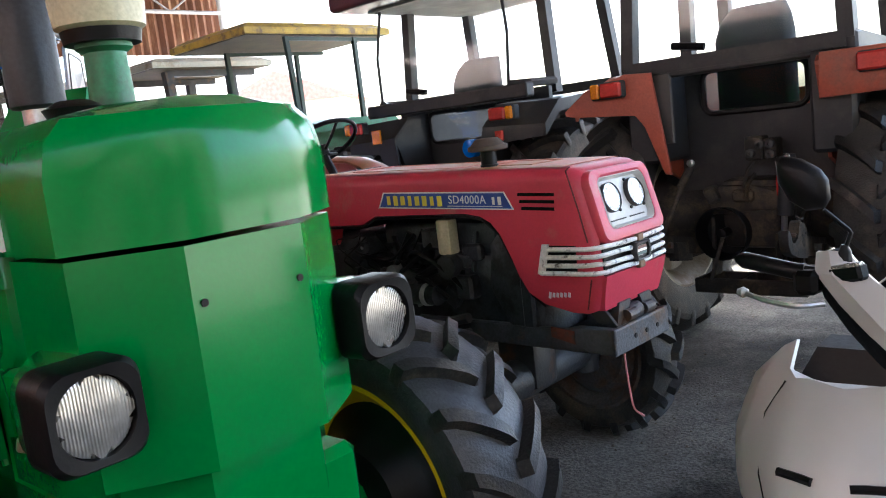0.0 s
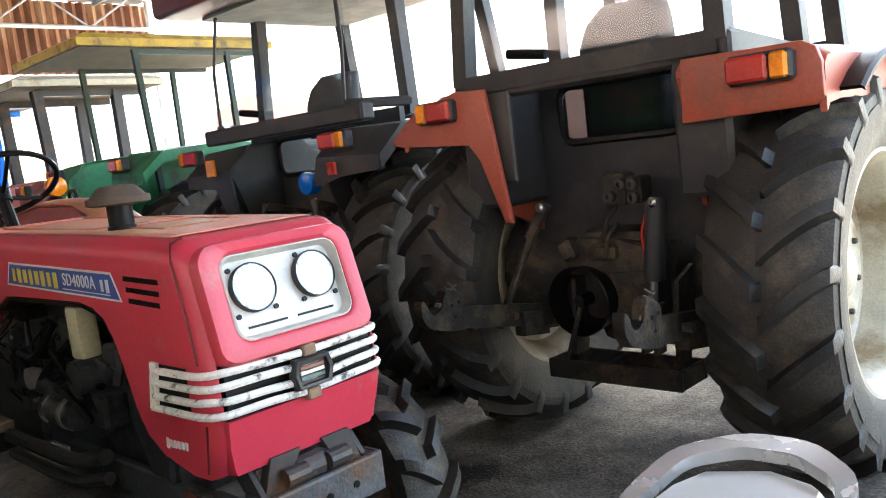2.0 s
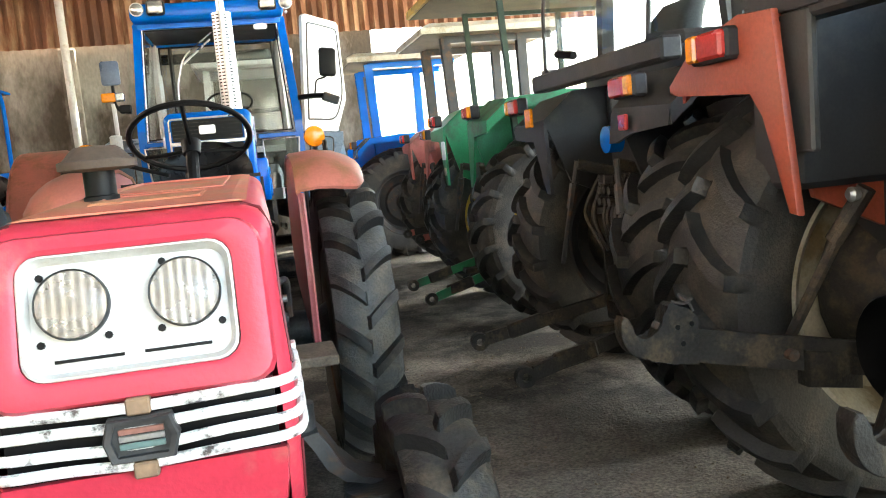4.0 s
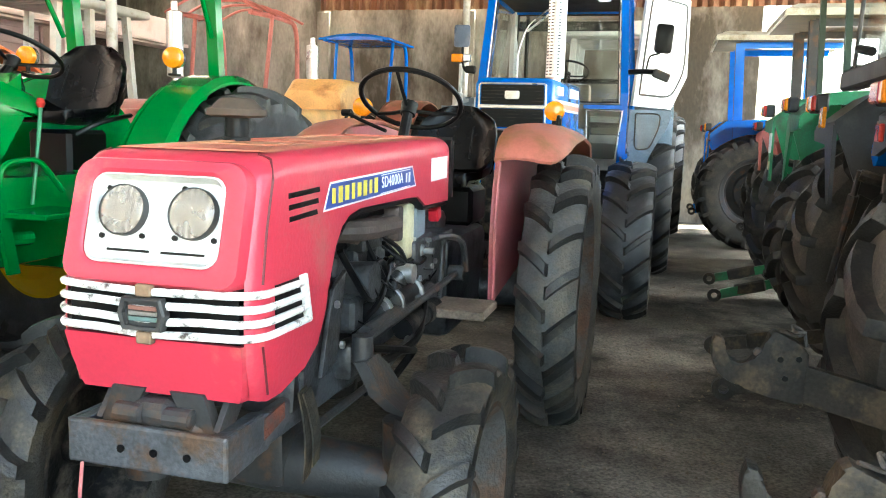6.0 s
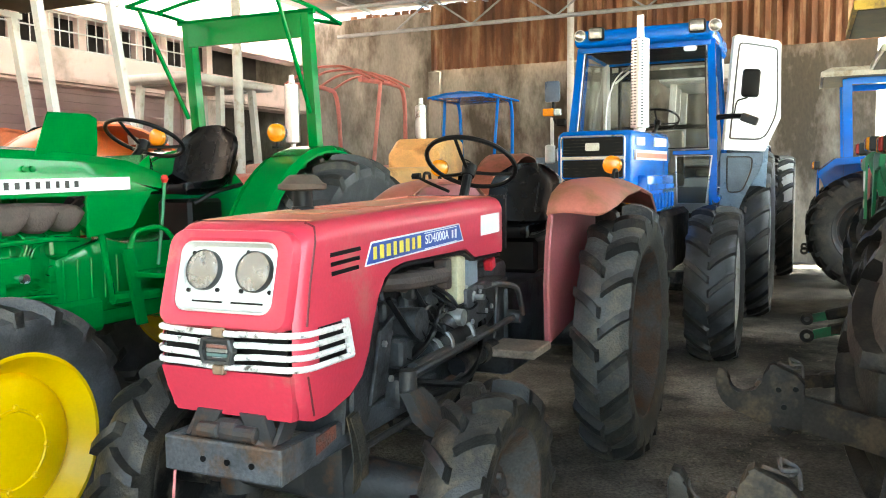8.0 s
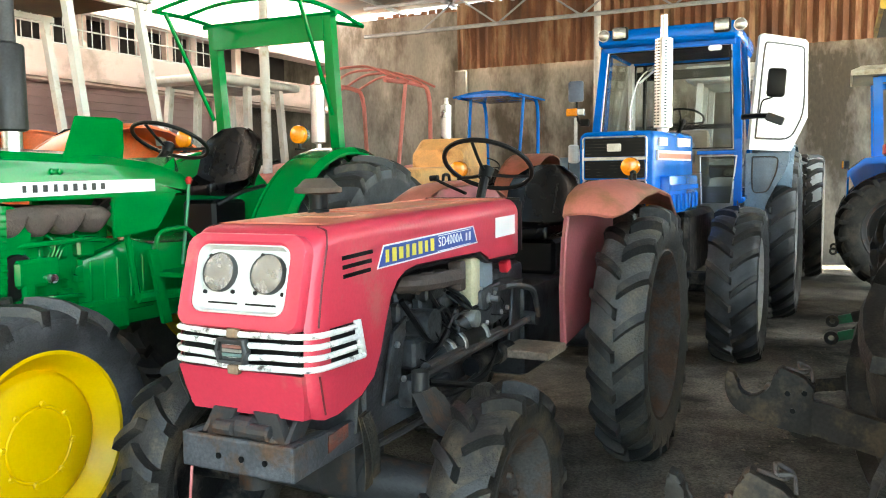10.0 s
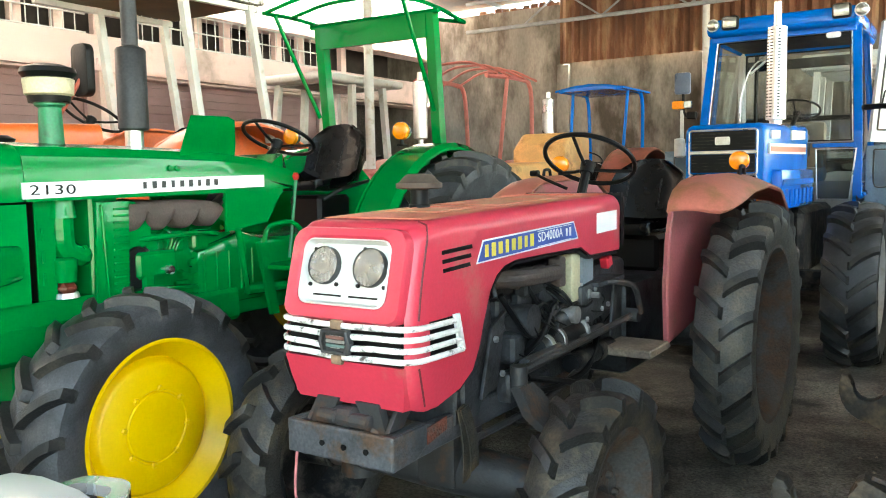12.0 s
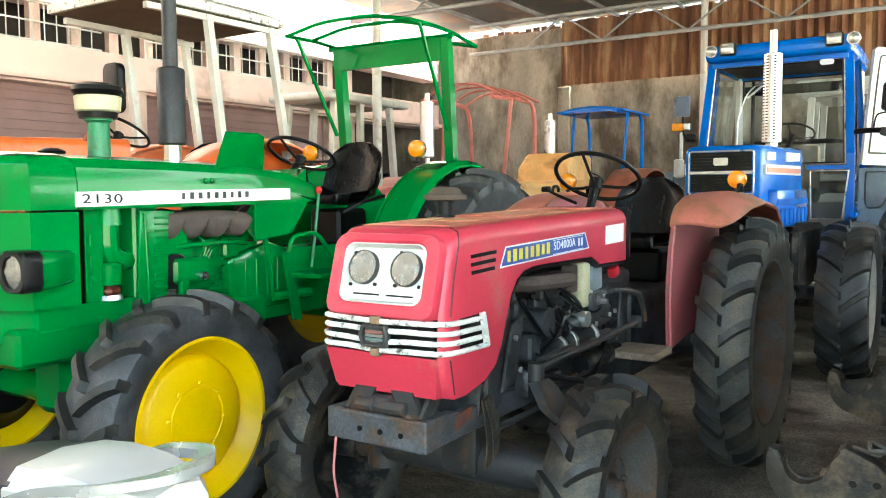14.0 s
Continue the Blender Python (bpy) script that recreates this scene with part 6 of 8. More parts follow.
    for x in (-0.93, 0.93):
        wheel(t, x, 2.75, 0.85, 0.42, 0.5, WHITE, RUBBER, 22, 0.045, 0.0, 9)
    fender_paint = mat("blue_grey_panel", (0.17, 0.235, 0.30), 0.28)
    for s in (-1, 1):
        bm = bm_new()
        arc_sheet(bm, (0, 2.75, 0.85), 0.90, -58, 60, s * 0.66, s * 1.10, 0.014, 14, 0.03)
        smooth(part("fender", bm, fender_paint, t), 40)
        # front shield of the fender, with a low window in it
        bm = bm_new()
        plate(bm, [(s * u, v) for u, v in ((0.705, 1.625), (1.08, 1.625), (1.075, 1.54), (1.04, 1.44), (0.97, 1.33), (0.90, 1.20), (0.86, 1.05), (0.70, 1.05))], "y", 1.94, 1.965, bev=0.005)
        sh = part("fender_shield", bm, fender_paint, t)
        bm = bm_new()
        tube(bm, bend([(s * u, 1.935, v) for u, v in ((0.765, 1.59), (0.985, 1.59), (0.975, 1.46), (0.90, 1.27), (0.765, 1.26), (0.765, 1.585))], 3), 0.007, 6)
        part("shield_seal", bm, GREYIRON, sh)
        bm = bm_new()
        plate(bm, [(s * u, v) for u, v in ((0.775, 1.58), (0.975, 1.58), (0.962, 1.46), (0.895, 1.28), (0.775, 1.27))], "y", 1.931, 1.937)
        part("shield_pane", bm, mat("dim_blue_pane", (0.10, 0.15, 0.20), 0.12), sh)
        bm = bm_new()
        plate(bm, [(1.80, 1.3), (1.84, 0.9), (2.2, 0.9), (2.9, 1.3)], "x", s * 0.62, s * 0.65)
        part("cab_side", bm, BLUE, t)
    return t


blue_tractor()


# ---- tractors parked with their backs to the aisle ----
def rear_tractor(name, label, m, paint, hood_z=1.5, group="tractors with their backs to the aisle", fender_mat=None, R=0.78, W=0.42, rim_mat=None, track=0.72, cab=None, fender_w=0.5, fender_z=1.66, tails=True, canopy=None, sharp=False, tail_at=None, lift=0.0, link_end=(0.36, 0.72, 0.44)):
    t = thing(name, label, "tractor", m, group)
    rim_mat = rim_mat or CREAM
    big = bool(sharp and cab and rim_mat is CREAM)
    # y = 0 at the rear axle, front towards -y
    bm = bm_new()
    box(bm, (0, -0.15, 0.75), (0.42, 0.75, 0.55), bev=0.06, seg=2)
    box(bm, (0, 0.28, 0.82), (0.34, 0.2, 0.4), bev=0.04, seg=2)
    box(bm, (0, -1.3, 0.8), (0.4, 2.0, 0.45), bev=0.05)
    tube(bm, [(-track, 0, R), (track, 0, R)], 0.10, 12)
    for s in (-1, 1):
        lathe(bm, [(0.22, 0.10), (0.26, 0.20), (track - W * 0.36, R * 0.40), (track - W * 0.22, R * 0.40), (track - W * 0.2, 0.1)], (0, 0, R), "X", 24, turn=pose(0, 0, 0, 0, 0, 0 if s > 0 else 180))
    box(bm, (0, -2.3, 0.6), (0.3, 0.4, 0.3), bev=0.03)
    tube(bm, [(-0.7, -2.35, 0.5), (0.7, -2.35, 0.5)], 0.06, 8)
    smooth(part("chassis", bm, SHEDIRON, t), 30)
    for s in (-1, 1):
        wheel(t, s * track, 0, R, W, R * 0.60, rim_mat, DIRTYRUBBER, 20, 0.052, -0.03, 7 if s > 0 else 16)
        wheel(t, s * min(0.72, track), -2.35, 0.5, 0.28, 0.3, rim_mat, RUBBER, 17, 0.035, 0.0, 11)
    bm = bm_new()
    loft(bm, [[(x, y, z) for x, z in section(w, 1.0, z1, 0.06)] for y, w, z1 in ((-0.95, 0.33, hood_z), (-2.7, 0.3, hood_z - 0.06), (-2.85, 0.27, hood_z - 0.1))])
    smooth(part("hood", bm, paint, t), 30)
    # three-point hitch
    for s in (-1, 1):
        if big:
            break
        bm = bm_new()
        loft(bm, [[Vector(p) + Vector((dx, 0, dz)) for dx, dz in ((-0.014, -0.035), (0.014, -0.035), (0.014, 0.035), (-0.014, 0.035))] for p in ((s * 0.27, -0.05, 0.52), (s * link_end[0], link_end[1] - 0.02, link_end[2]))])
        lk = part("lower_link", bm, SHEDIRON if cab else paint, t, "lowered link with a ball end")
        bm = bm_new()
        lathe(bm, [(-0.022, 0.022), (-0.022, 0.05), (0.022, 0.05), (0.022, 0.022)], (s * link_end[0], link_end[1] + 0.02, link_end[2] - 0.01), "X", 16, closed=True)
        smooth(part("ball_end", bm, SHEDIRON, lk))
        bm = bm_new()
        mid = Vector((s * 0.27, -0.05, 0.52)).lerp(Vector(link_end) if s > 0 else Vector((-link_end[0], link_end[1], link_end[2])), 0.78)
        box(bm, mid, (0.05, 0.22, 0.085), (-math.degrees(math.atan2(0.52 - link_end[2], link_end[1] + 0.05)), 0, 0), bev=0.012)
        part("link_sleeve", bm, SHEDIRON, lk)
    for s in (-1, 1) if big else ():
        bm = bm_new()
        x0, x1 = s * 0.27, s * 0.46
        for a, b in (((x0, -0.05, 0.56), (x1, 0.90, 0.735)),):
            d = Vector(b) - Vector(a)
            loft(bm, [[Vector(p) + Vector((dx, 0, dz)) for dx, dz in ((-0.018, -0.05), (0.018, -0.05), (0.018, 0.05), (-0.018, 0.05))] for p in (a, b)])
        inner = [(1.045 + 0.043 * math.cos(a), 0.812 + 0.043 * math.sin(a)) for a in [math.radians(20 - 17 * k) for k in range(11)]]
        outer = [(1.035 + 0.085 * math.cos(a), 0.805 + 0.092 * math.sin(a)) for a in [math.radians(-95 + 14 * k) for k in range(9)]]
        hook = [(0.88, 0.672), (0.96, 0.688)] + outer + [(1.112, 0.846), (1.096, 0.842)] + inner + [(0.992, 0.812), (0.982, 0.830), (0.975, 0.862), (0.962, 0.870), (0.90, 0.842), (0.875, 0.815)]
        plate(bm, hook, "x", x1 - 0.024, x1 + 0.024, bev=0.006)
        plate(bm, [(0.40, 0.55), (0.58, 0.58), (0.58, 0.69), (0.40, 0.66)], "x", x1 * 0.84 - 0.035, x1 * 0.84 + 0.03, bev=0.01)
        lk = smooth(part("lower_link", bm, SHEDIRON, t, "grimy lower link with an open hook end"), 30)
        bm = bm_new()
        tube(bm, bend([(x1, 0.88, 0.83), (x1 + 0.02, 0.885, 0.865), (x1 + 0.012, 0.92, 0.885), (x1 - 0.015, 0.915, 0.868), (x1 - 0.01, 0.885, 0.872), (x1 + 0.01, 0.90, 0.852), (x1, 0.95, 0.868)]), 0.0045, 6)
        box(bm, (x1, 0.992, 0.80), (0.03, 0.035, 0.022), (30, 0, 0), bev=0.004)
        lathe(bm, [(-0.05, 0.018), (0.05, 0.018)], (x1 * 0.9, 0.62, 0.68), "X", 10)
        pieces("latch", bm, RUSTIRON, lk)
        bm = bm_new()
        for yy, zz in ((0.93, 0.745), (0.945, 0.795), (0.90, 0.80)):
            lathe(bm, [(-0.0255, 0.008), (0.0255, 0.008)], (x1, yy, zz), "X", 10)
        pieces("pin_hole", bm, BLACK, lk)
    if big:
        bm = bm_new()
        tube(bm, [(0.283, 0.43, 1.15), (0.36, 0.48, 1.0)], 0.026, 10)
        tube(bm, [(0.34, 0.47, 1.03), (0.47, 0.56, 0.70), (0.50, 0.58, 0.61)], [0.017, 0.017, 0.02], 10)
        pieces("lift_rod", bm, SHEDIRON, t, soft=35)
        bm = bm_new()
        lathe(bm, [(-0.02, 0.016), (0.02, 0.022), (0.03, 0.012)], (0.292, 0.455, 1.135), "Y", 12)
        lathe(bm, [(-0.02, 0.016), (0.02, 0.022), (0.03, 0.012)], (-0.252, 0.455, 1.135), "Y", 12)
        tube(bm, [(-0.212, 0.43, 0.83), (-0.20, 0.43, 0.70)], 0.017, 10)
        pieces("chrome_pin", bm, STEEL, t, soft=35)
        bm = bm_new()
        tube(bm, [(-0.252, 0.43, 1.15), (-0.248, 0.43, 1.11), (-0.214, 0.43, 0.82)], [0.030, 0.043, 0.043], 16)
        smooth(part("lift_cylinder", bm, CABBLACK, t, "dark hydraulic lift cylinder"), 35)
        bm = bm_new()
        for dx in (-0.028, 0.028):
            plate(bm, [(0.40, 0.72), (0.46, 0.72), (0.50, 0.52), (0.42, 0.52)], "x", -0.20 + dx - 0.008, -0.20 + dx + 0.008, bev=0.002)
        pieces("clevis", bm, SHEDIRON, t)
        bm = bm_new()
        lathe(bm, [(0.02, 0.02), (0.03, 0.14), (0.17, 0.155), (0.175, 0.150), (0.06, 0.13), (0.05, 0.03), (0.16, 0.025), (0.165, 0.01)], (0.14, 0.30, 0.72), "Y", 28)
        smooth(part("shaft_guard", bm, BLACK, t, "round black guard over the drive shaft"), 35)
        bm = bm_new()
        plate(bm, [(-0.20, 0.84), (0.22, 0.82), (0.25, 0.93), (0.16, 0.99), (-0.02, 0.985), (-0.17, 0.97)], "y", 0.20, 0.40, bev=0.025)
        box(bm, (0.20, 0.40, 0.94), (0.07, 0.10, 0.10), (0, 25, 0), bev=0.015)
        box(bm, (0.02, 0.41, 0.93), (0.12, 0.06, 0.07), bev=0.015)
        smooth(part("hitch_casting", bm, SHEDIRON, t, "dusty cast hitch housing"), 30)
        bm = bm_new()
        box(bm, (-0.06, 0.38, 1.19), (0.10, 0.10, 0.13), bev=0.008)
        box(bm, (-0.15, 0.38, 1.185), (0.07, 0.10, 0.11), bev=0.008)
        for z in (1.03, 1.10):
            tube(bm, bend([(-0.05, 0.40, z + 0.02), (-0.03, 0.46, z - 0.03), (0.0, 0.44, z - 0.12)]), 0.010, 6)
        pieces("valve_block", bm, SHEDIRON, t, soft=30)
        for lx, z in ((-0.105, 1.212), (-0.16, 1.212), (-0.16, 1.156), (-0.05, 1.165)):
            bm = bm_new()
            lathe(bm, [(0, 0.024), (0.03, 0.024), (0.034, 0.018), (0.034, 0.010), (0.02, 0.008), (0.02, 0.001)], (lx, 0.43, z), "Y", 14)
            smooth(part("hydraulic_coupling", bm, GREYIRON, t), 35)
        bm = bm_new()
        tube(bm, bend([(-0.205, 0.41, 1.12), (-0.19, 0.46, 1.02), (-0.185, 0.44, 0.93)]), 0.006, 6)
        part("red_hose", bm, TAILRED, t)
        bm = bm_new()
        for y in (0.30, 0.50):
            box(bm, (-0.02, y, 0.425), (0.64, 0.022, 0.085), bev=0.005)
        for lx in (0.29, 0.02, -0.33):
            box(bm, (lx, 0.40, 0.425), (0.02, 0.18, 0.08), bev=0.004)
        plate(bm, [(0.22, 0.85), (0.36, 0.80), (0.40, 0.46), (0.3, 0.46)], "x", 0.22, 0.24)
        plate(bm, [(0.22, 0.85), (0.36, 0.80), (0.40, 0.46), (0.3, 0.46)], "x", -0.28, -0.26)
        tube(bm, [(0.13, 0.47, 0.70), (0.20, 0.50, 0.46)], 0.012, 8)
        pieces("drawbar_frame", bm, SHEDIRON, t)
    else:
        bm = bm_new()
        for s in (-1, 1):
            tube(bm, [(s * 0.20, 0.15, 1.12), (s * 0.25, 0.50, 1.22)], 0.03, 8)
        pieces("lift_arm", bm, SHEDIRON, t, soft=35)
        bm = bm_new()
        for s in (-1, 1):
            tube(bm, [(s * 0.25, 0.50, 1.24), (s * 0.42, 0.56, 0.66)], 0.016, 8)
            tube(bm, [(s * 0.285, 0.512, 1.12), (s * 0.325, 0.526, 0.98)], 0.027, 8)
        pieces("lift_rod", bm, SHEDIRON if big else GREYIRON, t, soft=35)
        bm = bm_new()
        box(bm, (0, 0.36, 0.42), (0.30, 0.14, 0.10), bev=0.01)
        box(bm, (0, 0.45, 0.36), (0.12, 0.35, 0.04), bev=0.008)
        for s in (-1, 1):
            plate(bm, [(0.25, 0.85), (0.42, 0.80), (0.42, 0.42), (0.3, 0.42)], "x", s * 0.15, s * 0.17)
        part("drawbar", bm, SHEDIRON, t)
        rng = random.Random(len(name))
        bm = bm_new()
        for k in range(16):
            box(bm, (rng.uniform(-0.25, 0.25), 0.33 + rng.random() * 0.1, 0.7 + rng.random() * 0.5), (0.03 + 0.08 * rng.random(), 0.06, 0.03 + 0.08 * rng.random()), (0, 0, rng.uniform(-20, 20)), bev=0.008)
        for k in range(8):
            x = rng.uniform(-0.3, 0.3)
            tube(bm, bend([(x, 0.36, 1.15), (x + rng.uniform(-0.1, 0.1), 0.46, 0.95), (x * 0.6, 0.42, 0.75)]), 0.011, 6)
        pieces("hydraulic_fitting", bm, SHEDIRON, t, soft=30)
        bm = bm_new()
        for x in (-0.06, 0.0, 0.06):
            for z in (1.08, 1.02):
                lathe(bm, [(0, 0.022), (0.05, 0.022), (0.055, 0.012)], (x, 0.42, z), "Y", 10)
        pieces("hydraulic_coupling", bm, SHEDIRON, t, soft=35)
    if cab:
        zb, zt, hw, yb = cab["zb"], cab["zt"], cab["hw"], cab["yb"]
        fm = cab["frame"]
        bm = bm_new()
        lines = []
        for s in (-1, 1):
            lines += [((s * hw, yb, zb), (s * hw * 0.92, yb - 0.06, zt)), ((s * hw * 0.98, yb - 1.35, zb - 0.3), (s * hw * 0.9, yb - 1.2, zt)), ((s * hw, yb - 0.75, zb - 0.1), (s * hw * 0.92, yb - 0.7, zt)),
                      ((s * hw, yb, zb), (s * hw, yb - 1.35, zb - 0.1))]
        lines += [((-hw, yb, zb), (hw, yb, zb)), ((-hw, yb - 1.35, zb), (hw, yb - 1.35, zb))]
        if cab.get("frameless"):
            lines = [((s * (hw - 0.03), yb - 0.42, zb - 0.05), (s * (hw * 0.92 - 0.02), yb - 0.44, zt)) for s in (-1, 1)]
            lines += [((s * hw * 0.98, yb - 1.35, zb - 0.3), (s * hw * 0.9, yb - 1.2, zt)) for s in (-1, 1)]
            lines += [((-hw, yb - 1.35, zb), (hw, yb - 1.35, zb))]
            for s in (-1, 1):
                tube(bm, [(s * (hw - 0.12), yb, zb), (s * (hw - 0.10), yb - 0.02, (zb + zt) / 2), (s * (hw - 0.16), yb - 0.06, zt)], 0.012, 6)
                tube(bm, [(s * (hw - 0.01), yb - 0.40, zb + 0.03), (s * (hw - 0.03), yb - 0.12, zb + 0.03), (s * (hw - 0.12), yb, zb + 0.03)], 0.03, 6)
        bars(bm, lines, 0.055)
        box(bm, (0, yb - 0.02, zb - 0.02), (2 * hw + 0.1, 0.10, 0.10), bev=0.012)
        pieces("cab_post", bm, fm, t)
        bm = bm_new()
        wx, w0, w1 = (0.30, 1.40, zb - 0.05) if big else (hw * 0.56, 1.40, zb - 0.08)
        for poly in ([(-hw + 0.02, 0.95), (hw - 0.02, 0.95), (hw - 0.02, w0), (-hw + 0.02, w0)], [(-hw, w1), (hw, w1), (hw, zb), (-hw, zb)], [(-hw, w0), (-wx, w0), (-wx, w1), (-hw, w1)], [(wx, w0), (hw, w0), (hw, w1), (wx, w1)]):
            plate(bm, poly, "y", yb - 0.34, yb - 0.30)
        for s in (-1, 1) if not cab.get("slim") else ():
            box(bm, (s * (hw - 0.08), yb - 0.14, (zb + 1.15) / 2), (0.22, 0.34, zb - 1.15), bev=0.02)
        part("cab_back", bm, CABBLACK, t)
        pane_bm = bm_new()
        plate(pane_bm, rounded(0, (w0 + w1) / 2, 2 * wx, w1 - w0, 0.06), "y", yb - 0.294, yb - 0.29)
        low = part("lower_rear_window", pane_bm, DARKGLASS if big else GLASS, t)
        low.visible_shadow = False
        pane_bm = bm_new()
        tube(pane_bm, [(u, yb - 0.292, v) for u, v in rounded(0, (w0 + w1) / 2, 2 * wx, w1 - w0, 0.06)], 0.017, 6, closed=True)
        part("window_seal", pane_bm, BLACK, low)
        bm = bm_new()
        box(bm, (0, yb - 0.6, zt + cab.get("roof_h", 0.2) * 0.45), (2 * hw + 0.22, 1.7, cab.get("roof_h", 0.2)), bev=0.04, seg=3)
        rf = smooth(part("cab_roof", bm, cab["roof"], t), 30)
        bm = bm_new()
        box(bm, (0, yb - 0.62, zt - 0.018), (2 * hw - 0.12, 1.2, 0.02))
        part("headliner", bm, mat("pale_headliner", (0.45, 0.43, 0.40), 0.9), rf)
        quad_pane("rear_window", [(-hw + 0.05, yb - 0.01, zb + 0.06), (hw - 0.05, yb - 0.01, zb + 0.06), (hw * 0.92 - 0.05, yb - 0.06, zt - 0.02), (-hw * 0.92 + 0.05, yb - 0.06, zt - 0.02)], GLASS, t)
        quad_pane("windscreen", [(-hw + 0.05, yb - 1.35, zb + 0.05), (hw - 0.05, yb - 1.35, zb + 0.05), (hw * 0.9 - 0.05, yb - 1.2, zt - 0.02), (-hw * 0.9 + 0.05, yb - 1.2, zt - 0.02)], GLASS, t)
        bm = bm_new()
        loft(bm, [[(x, y, z) for x, y in rounded(0.06, yb - 0.5 - 0.03 * k, 0.46 - 0.05 * k, 0.14, 0.06)] for k, z in ((0, cab.get("seat_foot", zb - 0.1)), (0, zb + 0.12), (1, zb + 0.22), (3, zb + 0.30))])
        smooth(part("driver_seat", bm, mat("grey_seat_cloth", (0.035, 0.042, 0.045), 0.8), t))
        bm = bm_new()
        tube(bm, [(0.12, yb + 0.03, zb + 0.07), (0.30, yb + 0.05, zb + 0.10)], 0.022, 8)
        part("window_handle", bm, BLACK, t)
    else:
        seat(t, (0, -0.15, 1.2 + lift), 0.44)
        steering_wheel(t, (0, -0.8, 1.62 + lift * 0.8), 0.21, -30, (0, -1.05, 1.35 + lift))
    # fenders
    for s in (-1, 1):
        bm = bm_new()
        if big:
            inner, outer, fz = s * 0.46, s * 0.965, fender_z - 0.012 * (s < 0) * 3
            top = [(-0.75, fz - 0.22), (-0.55, fz - 0.03), (0.0, fz), (0.45, fz), (0.56, fz - 0.012), (0.59, fz - 0.04)]
            drop = 0.075 if s > 0 else 0.0
            loft(bm, [[(inner, y, z), (s * 0.72, y, z + 0.004), (outer - s * 0.04, y, z - 0.02 - drop), (outer, y, z - 0.05 - drop), (outer, y, z - 0.20), (outer - s * 0.02, y, z - 0.20), (outer - s * 0.04, y, z - 0.06 - drop), (inner, y, z - 0.02)] for y, z in top])
            plate(bm, [(-0.75, fz - 0.24), (-0.55, fz - 0.04), (0.0, fz - 0.01), (0.45, fz - 0.012), (0.59, fz - 0.06), (0.46, 1.12), (0.2, 1.0), (-0.4, 1.0)], "x", inner, inner + s * 0.02)
            if s > 0:
                fb = [(0.43, fz - 0.012), (0.60, fz), (0.87, fz - 0.065), (1.03, fz - 0.175), (1.025, fz - 0.205), (0.96, fz - 0.215), (0.54, fz - 0.235), (0.48, fz - 0.31), (0.385, 1.09), (0.345, 1.085)]
            else:
                fb = [(-0.485, fz), (-0.90, fz - 0.006), (-0.945, fz - 0.03), (-0.962, fz - 0.08), (-0.965, fz - 0.19), (-0.94, fz - 0.215), (-0.475, fz - 0.225)]
            plate(bm, fb, "y", 0.578, 0.606, bev=0.008)
        elif sharp:
            inner, outer = s * (track - W / 2 - 0.08), s * (track + W / 2 + 0.04)
            top = [(-0.75, fender_z - 0.22), (-0.55, fender_z - 0.02), (0.0, fender_z), (0.42, fender_z - 0.03), (0.60, fender_z - 0.18)]
            loft(bm, [[(inner, y, z), (outer, y, z - 0.02), (outer, y, z - 0.10), (outer - s * 0.02, y, z - 0.10), (outer - s * 0.02, y, z - 0.04), (inner, y, z - 0.02)] for y, z in top])
            side = [(-0.75, fender_z - 0.24), (-0.55, fender_z - 0.03), (0.0, fender_z - 0.01), (0.42, fender_z - 0.04), (0.60, fender_z - 0.19), (0.46, 1.12), (0.2, 1.0), (-0.4, 1.0)]
            plate(bm, side, "x", inner, inner + s * 0.02)
            spike = 1.06 if s > 0 or not cab else fender_z - 0.34
            fb = [(inner, fender_z - 0.2), (outer, fender_z - 0.22), (outer - s * 0.02, fender_z - 0.28), (inner + s * W * 0.45, fender_z - 0.30), (inner + s * 0.02, spike), (inner - s * 0.04, spike)]
            plate(bm, fb, "y", 0.585, 0.605)
        else:
            arc_sheet(bm, (0, 0, R), fender_z - R, -75, 62, s * (track - W / 2 - 0.06), s * (track + W / 2 - 0.02), 0.014, 14, 0.02)
            pts = [((fender_z - R - 0.005) * math.sin(radians(a)), R + (fender_z - R - 0.005) * math.cos(radians(a))) for a in range(-72, 64, 8)]
            plate(bm, pts, "x", s * (track - W / 2 - 0.06), s * (track - W / 2 - 0.045))
        fd = smooth(part("fender", bm, fender_mat or paint, t), 35)
        if big:
            bm = bm_new()
            arc_sheet(bm, (0, 0, R), R + 0.045, -58, 34, s * 0.955, s * 1.04, 0.014, 12, 0.012)
            smooth(part("fender_flare", bm, BLACK, fd), 40)
        if tails:
            ye, ze = (0.605, fender_z - 0.12) if sharp else (0.5, fender_z - 0.02)
            xe = s * (track - W / 2 + (0.12 if s > 0 or not cab else 0.22) if sharp else track - W / 2 + 0.1)
            if tail_at:
                xe, ze = tail_at[0 if s > 0 else 1]
            bm = bm_new()
            box(bm, (xe, ye + 0.01, ze), (0.22, 0.07, 0.10), bev=0.012)
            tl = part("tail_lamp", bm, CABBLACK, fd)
            bm = bm_new()
            box(bm, (xe - s * 0.035, ye + 0.05, ze), (0.14, 0.03, 0.085), bev=0.01)
            part("red_lens", bm, TAILRED, tl, "red tail lamp lens")
            bm = bm_new()
            box(bm, (xe + s * 0.07, ye + 0.05, ze), (0.055, 0.03, 0.085), bev=0.008)
            part("amber_lens", bm, AMBER, tl)
